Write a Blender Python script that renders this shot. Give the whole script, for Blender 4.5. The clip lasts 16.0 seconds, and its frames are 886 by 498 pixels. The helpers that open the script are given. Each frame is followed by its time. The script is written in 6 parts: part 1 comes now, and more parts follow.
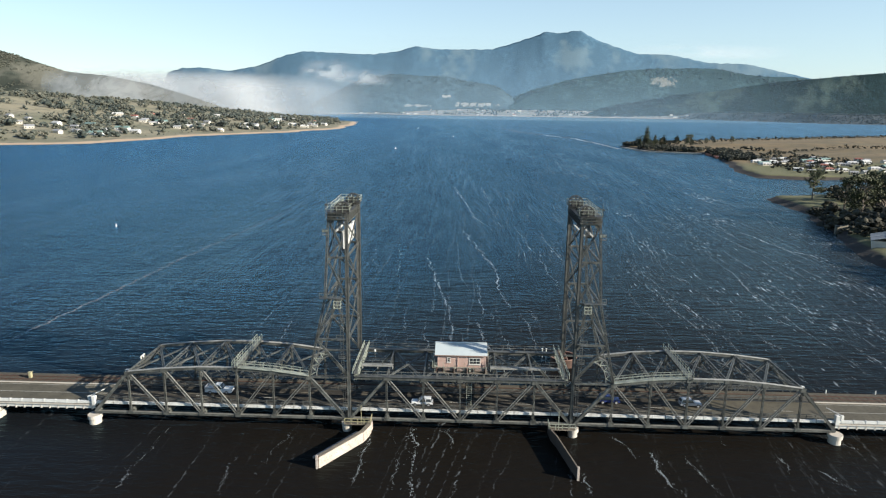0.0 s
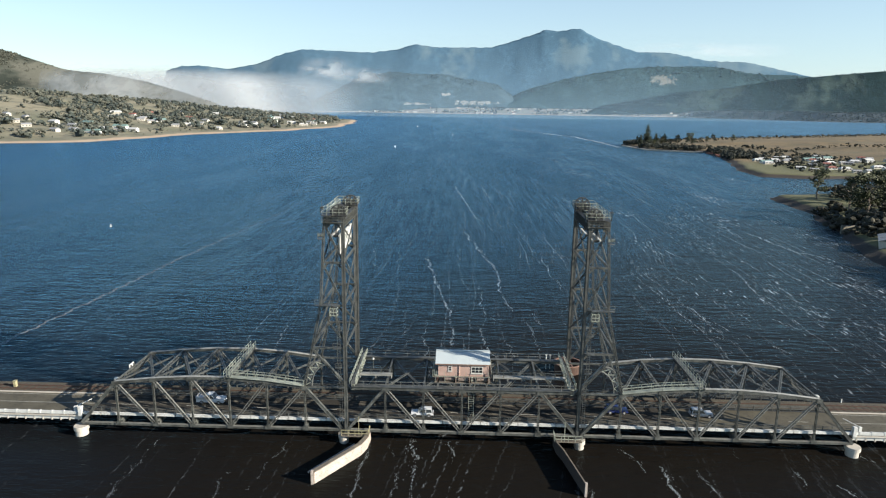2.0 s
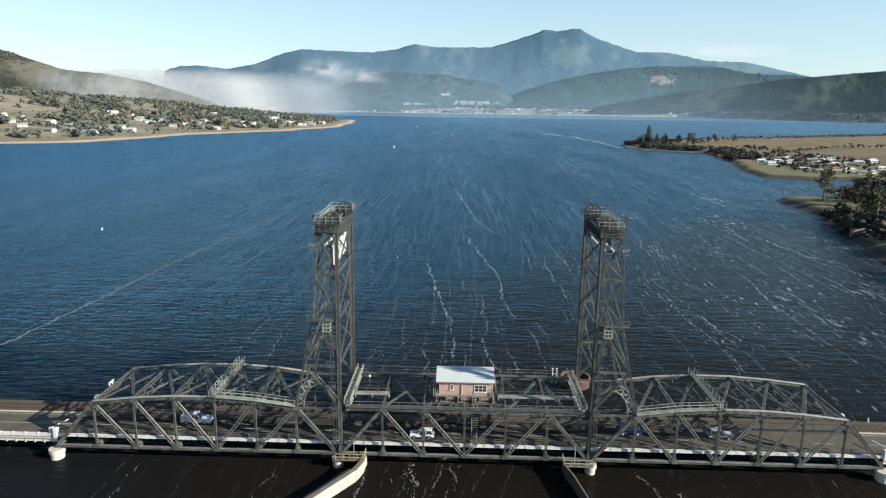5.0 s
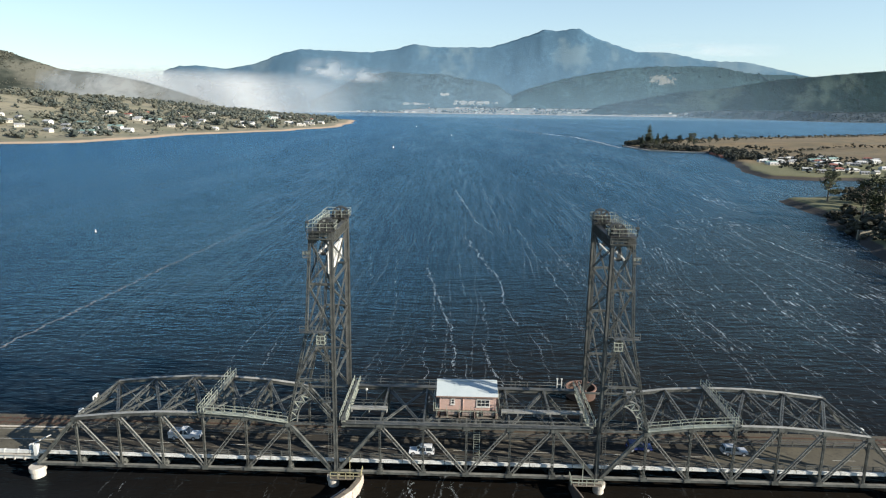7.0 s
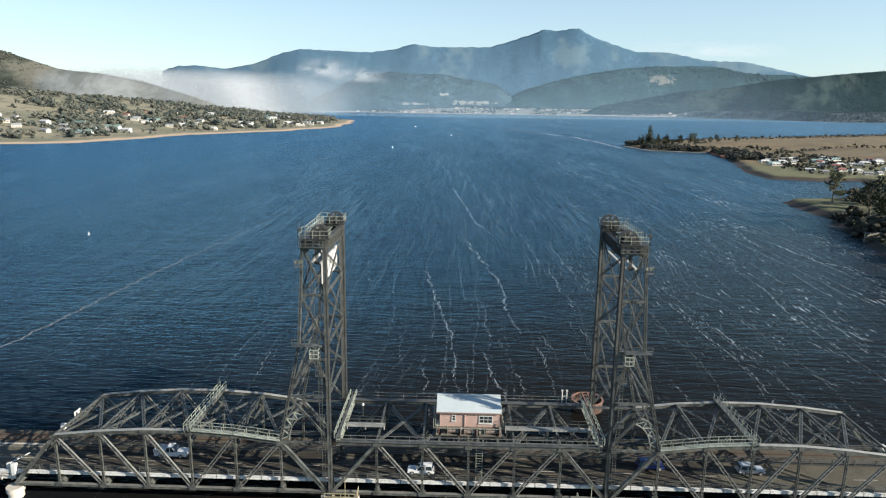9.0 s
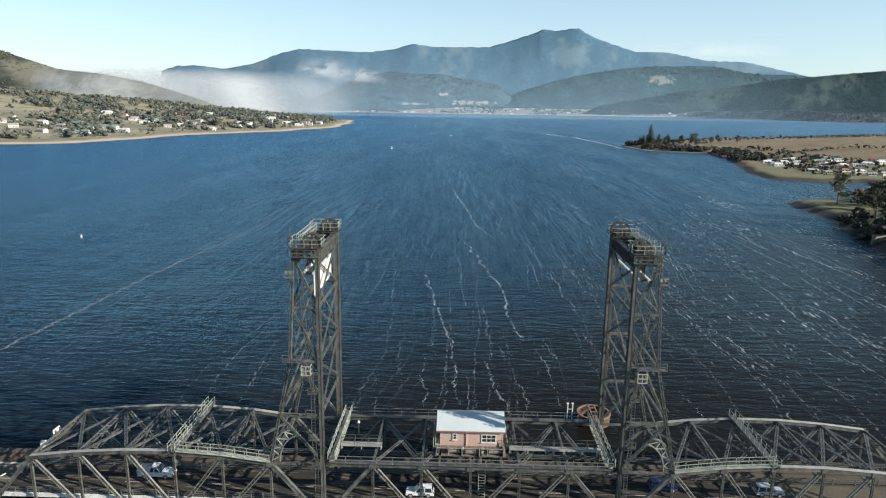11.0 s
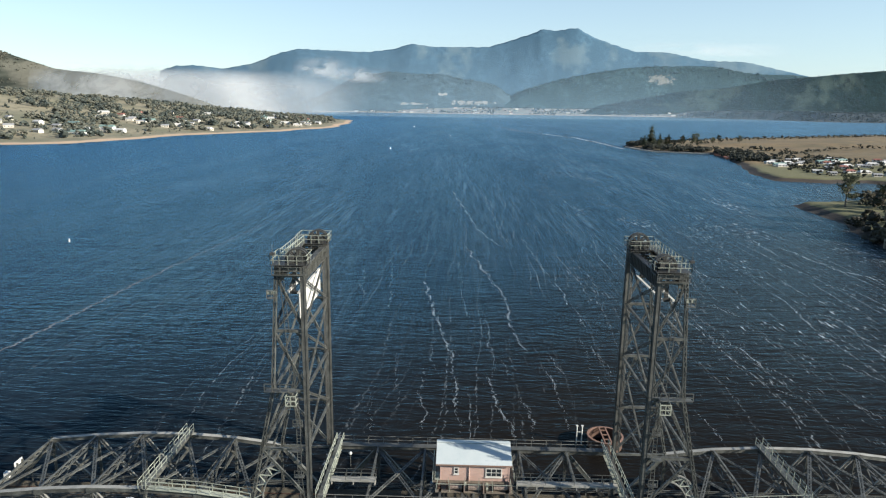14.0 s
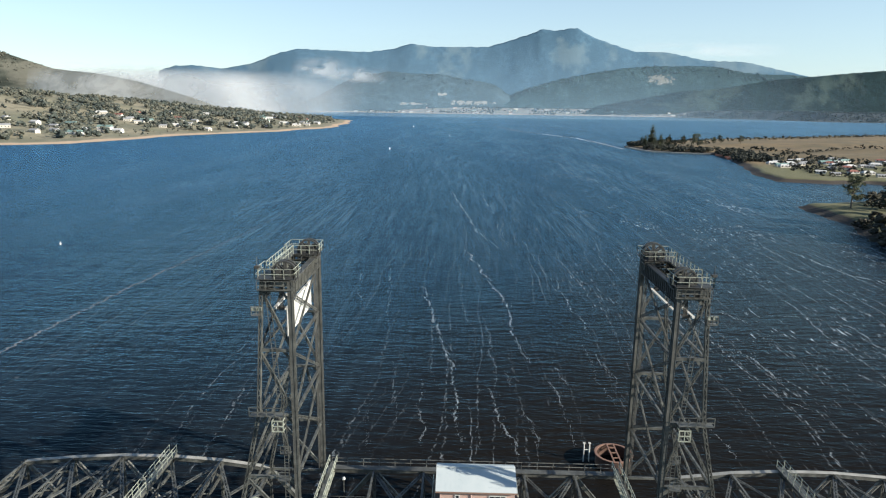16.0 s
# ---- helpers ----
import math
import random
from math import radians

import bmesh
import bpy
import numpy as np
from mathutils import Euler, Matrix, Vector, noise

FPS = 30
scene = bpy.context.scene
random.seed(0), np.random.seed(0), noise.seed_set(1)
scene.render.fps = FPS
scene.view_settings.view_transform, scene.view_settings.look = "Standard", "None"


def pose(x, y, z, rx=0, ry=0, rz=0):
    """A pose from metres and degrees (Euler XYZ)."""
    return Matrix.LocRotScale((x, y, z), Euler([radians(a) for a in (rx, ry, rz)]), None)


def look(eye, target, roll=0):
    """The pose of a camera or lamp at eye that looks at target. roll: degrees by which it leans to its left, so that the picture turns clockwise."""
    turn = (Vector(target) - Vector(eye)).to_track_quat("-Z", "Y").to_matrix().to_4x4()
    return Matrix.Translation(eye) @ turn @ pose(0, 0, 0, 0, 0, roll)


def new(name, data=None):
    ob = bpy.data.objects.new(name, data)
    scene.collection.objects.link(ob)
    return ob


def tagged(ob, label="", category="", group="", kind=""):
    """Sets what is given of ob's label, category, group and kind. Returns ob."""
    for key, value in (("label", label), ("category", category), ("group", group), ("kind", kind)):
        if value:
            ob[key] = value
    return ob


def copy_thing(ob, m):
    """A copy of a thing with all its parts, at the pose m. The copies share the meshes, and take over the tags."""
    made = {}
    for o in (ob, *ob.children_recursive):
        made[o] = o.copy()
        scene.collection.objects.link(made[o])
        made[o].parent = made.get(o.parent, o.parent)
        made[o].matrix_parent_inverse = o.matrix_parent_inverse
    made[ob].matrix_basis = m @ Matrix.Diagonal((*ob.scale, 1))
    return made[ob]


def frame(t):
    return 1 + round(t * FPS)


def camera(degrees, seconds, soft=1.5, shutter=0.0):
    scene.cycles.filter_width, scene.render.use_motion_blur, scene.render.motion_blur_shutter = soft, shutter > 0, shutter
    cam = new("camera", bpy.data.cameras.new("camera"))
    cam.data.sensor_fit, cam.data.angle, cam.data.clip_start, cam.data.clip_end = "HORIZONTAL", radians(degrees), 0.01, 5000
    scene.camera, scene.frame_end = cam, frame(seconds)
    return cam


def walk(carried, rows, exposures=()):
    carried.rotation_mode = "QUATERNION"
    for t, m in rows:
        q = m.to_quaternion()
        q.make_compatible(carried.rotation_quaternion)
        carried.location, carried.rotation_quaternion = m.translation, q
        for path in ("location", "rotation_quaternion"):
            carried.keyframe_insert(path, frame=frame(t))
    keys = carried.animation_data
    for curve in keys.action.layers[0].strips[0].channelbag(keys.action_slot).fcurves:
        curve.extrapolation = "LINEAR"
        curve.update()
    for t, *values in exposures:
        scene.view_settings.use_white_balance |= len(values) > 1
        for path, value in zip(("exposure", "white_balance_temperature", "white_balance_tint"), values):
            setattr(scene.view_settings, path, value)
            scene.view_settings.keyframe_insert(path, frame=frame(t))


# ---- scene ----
cam = camera(68.1, 16.0, 1.2)
# seconds, eye x y z, pitch, yaw, roll
ROWS = [
    (0, -0.353, -109.179, 57.740, -12.280, 1.611, -0.8),
    (1, -0.561, -106.714, 57.740, -12.355, 1.587, -0.8),
    (2, -0.761, -104.208, 57.740, -12.430, 1.564, -0.8),
    (3, -0.954, -101.661, 57.740, -12.430, 1.540, -0.8),
    (4, -1.139, -99.073, 57.740, -12.430, 1.516, -0.8),
    (6, -1.489, -93.778, 57.740, -12.430, 1.469, -0.8),
    (8, -1.809, -88.326, 57.740, -12.430, 1.422, -0.8),
    (10, -2.101, -82.723, 57.740, -12.430, 1.374, -0.8),
    (12, -2.363, -76.972, 57.740, -12.430, 1.327, -0.8),
    (14, -2.596, -71.078, 57.740, -12.430, 1.280, -0.8),
    (16, -2.800, -65.045, 57.740, -12.430, 1.232, -0.8),
]


def eye_pose(x, y, z, pitch, yaw, roll):
    r = (radians(pitch), radians(yaw))
    ahead = Vector((-math.sin(r[1]) * math.cos(r[0]), math.cos(r[1]) * math.cos(r[0]), math.sin(r[0])))
    return look((x, y, z), Vector((x, y, z)) + 2 * ahead, -roll)


walk(cam, [(r[0], eye_pose(*r[1:])) for r in ROWS], exposures=[(0, 1.2, 6050, 9), (16, 1.2, 6050, 9)])

# ---- light ----
TO_SUN = Vector((2.3, -0.88, 1.0)).normalized()
world = bpy.data.worlds.new("sky_world")
scene.world = world
world.use_nodes = True
wn = world.node_tree
bg = wn.nodes["Background"]
sky = wn.nodes.new("ShaderNodeTexSky")
sky.sky_type = "NISHITA"
sky.sun_disc = False
sky.sun_elevation = math.asin(TO_SUN.z)
sky.sun_rotation = math.atan2(TO_SUN.x, TO_SUN.y)
sky.altitude = 60
sky.air_density, sky.dust_density, sky.ozone_density = 1.0, 0.1, 1.7
# pale haze thickening towards the horizon
where = wn.nodes.new("ShaderNodeTexCoord")
up = wn.nodes.new("ShaderNodeSeparateXYZ")
wn.links.new(where.outputs["Generated"], up.inputs[0])
thick = wn.nodes.new("ShaderNodeMapRange")
thick.inputs["From Max"].default_value = 0.5
thick.inputs["To Min"].default_value, thick.inputs["To Max"].default_value = 0.55, 0.0
wn.links.new(up.outputs[2], thick.inputs["Value"])
hazy = wn.nodes.new("ShaderNodeMix")
hazy.data_type = "RGBA"
hazy.inputs[7].default_value = (4.6, 5.6, 5.85, 1)
wn.links.new(thick.outputs[0], hazy.inputs[0])
wn.links.new(sky.outputs[0], hazy.inputs[6])
wn.links.new(hazy.outputs[2], bg.inputs[0])
bg.inputs[1].default_value = 0.068
sun_data = bpy.data.lights.new("sun", "SUN")
sun_data.energy, sun_data.angle, sun_data.color = 5.0, radians(0.5), (1.0, 0.88, 0.72)
sun = new("sun", sun_data)
sun.matrix_world = look((0, 0, 200), Vector((0, 0, 200)) - TO_SUN)


# ---- materials ----
def nodes_of(name):
    m = bpy.data.materials.new(name)
    m.use_nodes = True
    nt = m.node_tree
    return m, nt, nt.nodes["Principled BSDF"]


def add(nt, kind, **values):
    n = nt.nodes.new(kind)
    for key, value in values.items():
        n.inputs[key].default_value = value
    return n


def ramp(nt, fac, stops):
    r = nt.nodes.new("ShaderNodeValToRGB")
    el = r.color_ramp.elements
    while len(el) < len(stops):
        el.new(0.5)
    for e, (p, c) in zip(el, stops):
        e.position = p
        e.color = (*c, 1) if len(c) == 3 else c
    nt.links.new(fac, r.inputs[0])
    return r.outputs[0]


def coords(nt, scale=(1, 1, 1), turn=0.0):
    geo = nt.nodes.new("ShaderNodeNewGeometry")
    mp = nt.nodes.new("ShaderNodeMapping")
    mp.inputs["Scale"].default_value = scale
    mp.inputs["Rotation"].default_value = (0, 0, radians(turn))
    nt.links.new(geo.outputs["Position"], mp.inputs["Vector"])
    return mp.outputs[0]


def tex_noise(nt, vec, scale, detail=4.0, rough=0.55, distortion=0.0):
    n = add(nt, "ShaderNodeTexNoise", Scale=scale, Detail=detail, Roughness=rough, Distortion=distortion)
    nt.links.new(vec, n.inputs["Vector"])
    return n.outputs["Fac"]


def mix_col(nt, fac, a, b):
    m = nt.nodes.new("ShaderNodeMix")
    m.data_type = "RGBA"
    for sock, v in ((m.inputs[0], fac), (m.inputs[6], a), (m.inputs[7], b)):
        if isinstance(v, bpy.types.NodeSocket):
            nt.links.new(v, sock)
        else:
            sock.default_value = v if isinstance(v, float) else (*v, 1)
    return m.outputs[2]


def calc(nt, op, a, b=0.0):
    m = nt.nodes.new("ShaderNodeMath")
    m.operation = op
    for sock, v in zip(m.inputs, (a, b)):
        if isinstance(v, bpy.types.NodeSocket):
            nt.links.new(v, sock)
        else:
            sock.default_value = v
    return m.outputs[0]


def bump(nt, bsdf, height, dist, strength=1.0):
    b = nt.nodes.new("ShaderNodeBump")
    b.inputs["Distance"].default_value = dist
    b.inputs["Strength"].default_value = strength
    nt.links.new(height, b.inputs["Height"])
    nt.links.new(b.outputs[0], bsdf.inputs["Normal"])


def surface(name, base, second, spot, scale=1.5, spot_at=(0.58, 0.7), rough=0.6, metal=0.0, relief=0.01, by_piece=0.0, stretch=(1, 1, 1), sheen=0.5):
    """Two tones at a large scale, stains or wear at a smaller one, fine relief."""
    m, nt, p = nodes_of(name)
    vec = coords(nt, stretch)
    big = tex_noise(nt, vec, 0.35 * scale, 3)
    fine = tex_noise(nt, vec, 2.3 * scale, 6, 0.65)
    c = mix_col(nt, ramp(nt, big, [(0.35, (0, 0, 0)), (0.65, (1, 1, 1))]), base, second)
    c = mix_col(nt, ramp(nt, fine, [(spot_at[0], (0, 0, 0)), (spot_at[1], (1, 1, 1))]), c, spot)
    if by_piece:
        info = nt.nodes.new("ShaderNodeObjectInfo")
        c = mix_col(nt, calc(nt, "MULTIPLY", info.outputs["Random"], by_piece), c, spot)
    nt.links.new(c, p.inputs["Base Color"])
    p.inputs["Roughness"].default_value = rough
    p.inputs["Metallic"].default_value = metal
    p.inputs["Specular IOR Level"].default_value = sheen
    bump(nt, p, fine, relief)
    return m


STEEL = surface("weathered_steel_paint", (0.12, 0.125, 0.112), (0.042, 0.045, 0.041), (0.022, 0.02, 0.017), 3.0, (0.56, 0.64), 0.5, by_piece=0.35)
LEGSTEEL = surface("darker_steel_paint", (0.10, 0.104, 0.094), (0.05, 0.052, 0.048), (0.022, 0.02, 0.017), 2.4, (0.55, 0.66), 0.55, by_piece=0.2)
# two lighter steels; on plate tops their paleness stands for sunlight
LIGHTSTEEL = surface("light_grey_steel_plate", (0.18, 0.18, 0.16), (0.12, 0.12, 0.108), (0.05, 0.046, 0.038), 2.0, (0.58, 0.72), 0.6)
SUNTOP = surface("sunlit_top_steel_plate", (0.31, 0.305, 0.275), (0.21, 0.21, 0.187), (0.13, 0.115, 0.09), 2.0, (0.58, 0.72), 0.6)
PALE = surface("pale_green_steel_paint", (0.31, 0.33, 0.27), (0.20, 0.215, 0.175), (0.20, 0.15, 0.10), 2.0, (0.62, 0.78), 0.55)
RUST = surface("rusty_steel", (0.075, 0.04, 0.026), (0.052, 0.029, 0.02), (0.03, 0.02, 0.015), 2.0, (0.55, 0.7), 0.85, relief=0.03)
DARK = surface("greasy_and_shaded_steel", (0.03, 0.031, 0.029), (0.042, 0.042, 0.038), (0.08, 0.05, 0.03), 2.0, (0.6, 0.75), 0.5)
CONCRETE = surface("pale_concrete", (0.46, 0.425, 0.365), (0.38, 0.35, 0.30), (0.25, 0.22, 0.18), 1.2, (0.56, 0.72), 0.85, relief=0.02)
WHITE = surface("weathered_white_paint", (0.55, 0.55, 0.51), (0.45, 0.45, 0.42), (0.26, 0.245, 0.21), 1.5, (0.62, 0.76), 0.6)
ASPHALT = surface("old_asphalt", (0.06, 0.053, 0.034), (0.082, 0.073, 0.048), (0.032, 0.028, 0.02), 0.9, (0.52, 0.68), 0.85)
# dark base and pale streaks paint in the truss shadows and sunlit gaps
DAPPLED = surface("sun_dappled_deck_asphalt", (0.034, 0.031, 0.025), (0.022, 0.02, 0.017), (0.125, 0.112, 0.085), 0.8, (0.545, 0.6), 0.9, sheen=0.2, stretch=(0.2, 1.5, 1))
PARAPET = surface("white_painted_parapet", (0.62, 0.62, 0.59), (0.46, 0.46, 0.43), (0.17, 0.16, 0.135), 3.2, (0.54, 0.64), 0.6)
DARKTIMBER = surface("dark_and_shaded_timber", (0.05, 0.04, 0.033), (0.035, 0.029, 0.025), (0.10, 0.08, 0.065), 2.2, (0.58, 0.7), 0.9)
BALLAST = surface("brown_ballast", (0.062, 0.053, 0.035), (0.042, 0.036, 0.026), (0.095, 0.082, 0.054), 2.0, (0.5, 0.65), 0.95, relief=0.05)
TIMBER = surface("grey_weathered_timber", (0.17, 0.145, 0.11), (0.11, 0.095, 0.075), (0.06, 0.05, 0.04), 2.2, (0.5, 0.68), 0.85)
PINK = surface("pink_painted_boards", (0.47, 0.335, 0.285), (0.43, 0.30, 0.25), (0.34, 0.235, 0.195), 1.4, (0.62, 0.8), 0.6)
ROOFING = surface("pale_blue_roof_sheet", (0.45, 0.49, 0.485), (0.40, 0.45, 0.45), (0.31, 0.36, 0.37), 1.2, (0.6, 0.75), 0.42, relief=0.004)
YELLOW = surface("dull_yellow_paint", (0.34, 0.31, 0.18), (0.27, 0.25, 0.15), (0.2, 0.13, 0.07), 2.0, (0.55, 0.7), 0.55)
RUBBER = surface("black_rubber", (0.02, 0.02, 0.02), (0.03, 0.03, 0.03), (0.05, 0.045, 0.04), 3.0, (0.6, 0.75), 0.8)
CARWHITE = surface("white_car_paint", (0.62, 0.63, 0.63), (0.58, 0.59, 0.59), (0.45, 0.44, 0.41), 2.0, (0.66, 0.85), 0.25, relief=0.0)
CARBLUE = surface("dark_blue_car_paint", (0.03, 0.045, 0.16), (0.025, 0.04, 0.13), (0.06, 0.06, 0.1), 2.0, (0.66, 0.85), 0.25, relief=0.0)
CARSILVER = surface("silver_car_paint", (0.5, 0.51, 0.52), (0.45, 0.46, 0.47), (0.3, 0.3, 0.3), 2.0, (0.66, 0.85), 0.28, 0.4, relief=0.0)
ROADPAINT = surface("worn_road_paint", (0.42, 0.41, 0.36), (0.30, 0.29, 0.25), (0.08, 0.075, 0.065), 3.0, (0.55, 0.68), 0.7)


def tint(name, c):
    return surface(name, c, tuple(v * 0.85 for v in c), tuple(v * 0.6 for v in c), 0.8, (0.6, 0.75), 0.7)


def glass_mat():
    m, nt, p = nodes_of("dark_window_glass")
    p.inputs["Base Color"].default_value = (0.02, 0.025, 0.03, 1)
    p.inputs["Roughness"].default_value = 0.06
    p.inputs["Specular IOR Level"].default_value = 0.6
    return m


GLASS = glass_mat()


def water_mat():
    m, nt, p = nodes_of("river_water")
    # wind ripples: short crests across the wind, at three sizes
    w = calc(nt, "ADD", calc(nt, "MULTIPLY", tex_noise(nt, coords(nt, (0.16, 0.55, 1), 4), 1.0, 3, 0.6, 0.3), 1.0),
             calc(nt, "MULTIPLY", tex_noise(nt, coords(nt, (0.5, 1.5, 1), -7), 1.0, 3, 0.6), 0.35))
    w = calc(nt, "ADD", w, calc(nt, "MULTIPLY", tex_noise(nt, coords(nt, (0.03, 0.08, 1), 10), 1.0, 2), 1.2))
    place = nt.nodes.new("ShaderNodeSeparateXYZ")
    nt.links.new(coords(nt), place.inputs[0])
    # calmer in the lee of the bridge
    lee = ramp(nt, calc(nt, "DIVIDE", calc(nt, "ADD", place.outputs[1], 60.0), 240.0), [(0.22, (0.28, 0.28, 0.28)), (0.75, (1, 1, 1))])
    bump(nt, p, calc(nt, "MULTIPLY", w, lee), 0.8, 1.0)
    # foam lines drawn out along the wind, wandering and broken into flecks
    def foam_lines(gap, wander, width, seed, breaks):
        sep = nt.nodes.new("ShaderNodeSeparateXYZ")
        nt.links.new(coords(nt, (1, 1, 0), 1.5 + seed), sep.inputs[0])
        slow = calc(nt, "MULTIPLY", calc(nt, "SUBTRACT", tex_noise(nt, coords(nt, (0.014, 0.006, 1)), 1.0, 2), 0.5), 30.0)
        quick = calc(nt, "MULTIPLY", calc(nt, "SUBTRACT", tex_noise(nt, coords(nt, (0.08, 0.07, 1)), 1.0, 7, 0.8), 0.5), wander)
        across = calc(nt, "DIVIDE", calc(nt, "ADD", sep.outputs[0], calc(nt, "ADD", slow, calc(nt, "ADD", quick, calc(nt, "MULTIPLY", calc(nt, "SUBTRACT", tex_noise(nt, coords(nt, (0.55, 0.4, 1)), 1.0, 3, 0.7), 0.5), 1.5)))), gap)
        number = calc(nt, "FLOOR", across)
        chance = nt.nodes.new("ShaderNodeTexWhiteNoise")
        chance.noise_dimensions = "1D"
        nt.links.new(calc(nt, "ADD", number, seed), chance.inputs["W"])
        off = calc(nt, "SUBTRACT", calc(nt, "FRACT", across), calc(nt, "ADD", calc(nt, "MULTIPLY", chance.outputs["Value"], 0.5), 0.25))
        dist = calc(nt, "MULTIPLY", calc(nt, "ABSOLUTE", off), gap)
        line = ramp(nt, calc(nt, "DIVIDE", dist, width), [(0.3, (1, 1, 1)), (1.0, (0, 0, 0))])
        comb = nt.nodes.new("ShaderNodeCombineXYZ")
        nt.links.new(calc(nt, "MULTIPLY", number, 7.31), comb.inputs[0])
        nt.links.new(calc(nt, "MULTIPLY", sep.outputs[1], 0.008), comb.inputs[1])
        run = add(nt, "ShaderNodeTexNoise", Scale=1.0, Detail=2.0)
        nt.links.new(comb.outputs[0], run.inputs["Vector"])
        fleck = tex_noise(nt, coords(nt, (0.9, 0.5, 1)), 1.0, 4, 0.75)
        some = calc(nt, "MULTIPLY", ramp(nt, run.outputs["Fac"], [(0.5, (0, 0, 0)), (0.62, (1, 1, 1))]), ramp(nt, fleck, [(breaks, (0, 0, 0)), (breaks + 0.14, (1, 1, 1))]))
        return calc(nt, "MULTIPLY", line, calc(nt, "MULTIPLY", some, thin_out))

    # the lines fray and fade out on the open water, and few reach the lee
    thin_out = calc(nt, "MULTIPLY", ramp(nt, calc(nt, "DIVIDE", place.outputs[1], 1000.0), [(0.13, (1, 1, 1)), (0.3, (0.6, 0.6, 0.6)), (0.8, (0.25, 0.25, 0.25))]),
                    ramp(nt, calc(nt, "DIVIDE", calc(nt, "ADD", place.outputs[1], 100.0), 200.0), [(0.49, (0.6, 0.6, 0.6)), (0.56, (1, 1, 1))]))
    lanes = ramp(nt, tex_noise(nt, coords(nt, (0.085, 0.004, 1), 1.5), 1.0, 3, 0.6), [(0.46, (0, 0, 0)), (0.6, (1, 1, 1))])
    seam = calc(nt, "ABSOLUTE", calc(nt, "SUBTRACT", calc(nt, "ADD", place.outputs[0], 1.0), calc(nt, "MULTIPLY", place.outputs[1], 0.12)))
    lanes = calc(nt, "MAXIMUM", lanes, ramp(nt, calc(nt, "DIVIDE", seam, 16.0), [(0.4, (1, 1, 1)), (1.0, (0, 0, 0))]))
    lanes = calc(nt, "MAXIMUM", lanes, ramp(nt, calc(nt, "DIVIDE", calc(nt, "SUBTRACT", place.outputs[0], 35.0), 60.0), [(0.0, (0, 0, 0)), (1.0, (0.8, 0.8, 0.8))]))
    near = ramp(nt, calc(nt, "DIVIDE", calc(nt, "ADD", place.outputs[1], 100.0), 200.0), [(0.49, (0.0, 0.0, 0.0)), (0.58, (0.4, 0.4, 0.4))])
    thin_out = calc(nt, "MULTIPLY", thin_out, calc(nt, "ADD", near, calc(nt, "MULTIPLY", lanes, calc(nt, "SUBTRACT", 1.25, near))))
    foam = calc(nt, "MAXIMUM", foam_lines(5.2, 3.4, 0.19, 0.0, 0.47), calc(nt, "MULTIPLY", foam_lines(2.6, 2.6, 0.14, 3.0, 0.46), 0.55))
    # gauzy bands of wind-roughened water, drawn out along the wind
    gauze = ramp(nt, tex_noise(nt, coords(nt, (0.42, 0.02, 1), 3), 1.0, 5, 0.62, 0.6), [(0.45, (0, 0, 0)), (0.68, (1, 1, 1))])
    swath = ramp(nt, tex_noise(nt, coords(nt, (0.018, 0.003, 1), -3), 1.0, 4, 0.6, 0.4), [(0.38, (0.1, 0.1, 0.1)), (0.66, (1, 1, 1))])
    # paleness of the far water under haze and sky, put into its colour
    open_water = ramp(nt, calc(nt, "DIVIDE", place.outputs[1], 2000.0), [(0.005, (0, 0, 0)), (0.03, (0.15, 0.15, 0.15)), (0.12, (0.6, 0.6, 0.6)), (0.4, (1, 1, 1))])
    # less of that paleness towards the left
    west_fade = ramp(nt, calc(nt, "DIVIDE", calc(nt, "ADD", place.outputs[0], 450.0), 450.0), [(0.0, (0.22, 0.22, 0.22)), (0.95, (1, 1, 1))])
    far_paling = calc(nt, "MULTIPLY", calc(nt, "MULTIPLY", open_water, west_fade), calc(nt, "ADD", calc(nt, "MULTIPLY", gauze, calc(nt, "MULTIPLY", swath, 1.0)), calc(nt, "ADD", calc(nt, "MULTIPLY", swath, 0.12), ramp(nt, calc(nt, "DIVIDE", place.outputs[1], 4500.0), [(0.2, (0, 0, 0)), (0.85, (0.95, 0.95, 0.95))]))))
    gusts = calc(nt, "MULTIPLY", calc(nt, "SUBTRACT", tex_noise(nt, coords(nt, (0.05, 0.012, 1), -5), 1.0, 3, 0.6), 0.5), 0.32)
    caps = calc(nt, "MAXIMUM", ramp(nt, calc(nt, "ADD", gusts, tex_noise(nt, coords(nt, (1.0, 0.13, 1), -4), 1.0, 5, 0.7)), [(0.625, (0, 0, 0)), (0.69, (1, 1, 1))]),
                ramp(nt, calc(nt, "ADD", gusts, tex_noise(nt, coords(nt, (1.3, 0.2, 1), 3), 1.0, 4, 0.7)), [(0.645, (0, 0, 0)), (0.70, (0.75, 0.75, 0.75))]))
    east = nt.nodes.new("ShaderNodeSeparateXYZ")
    nt.links.new(coords(nt), east.inputs[0])
    rougher = ramp(nt, calc(nt, "DIVIDE", calc(nt, "ADD", east.outputs[0], 60.0), 200.0), [(0.35, (0.02, 0.02, 0.02)), (0.75, (1, 1, 1))])
    west = ramp(nt, calc(nt, "DIVIDE", calc(nt, "ADD", place.outputs[0], 120.0), 240.0), [(0.2, (0.22, 0.22, 0.22)), (0.48, (1, 1, 1))])
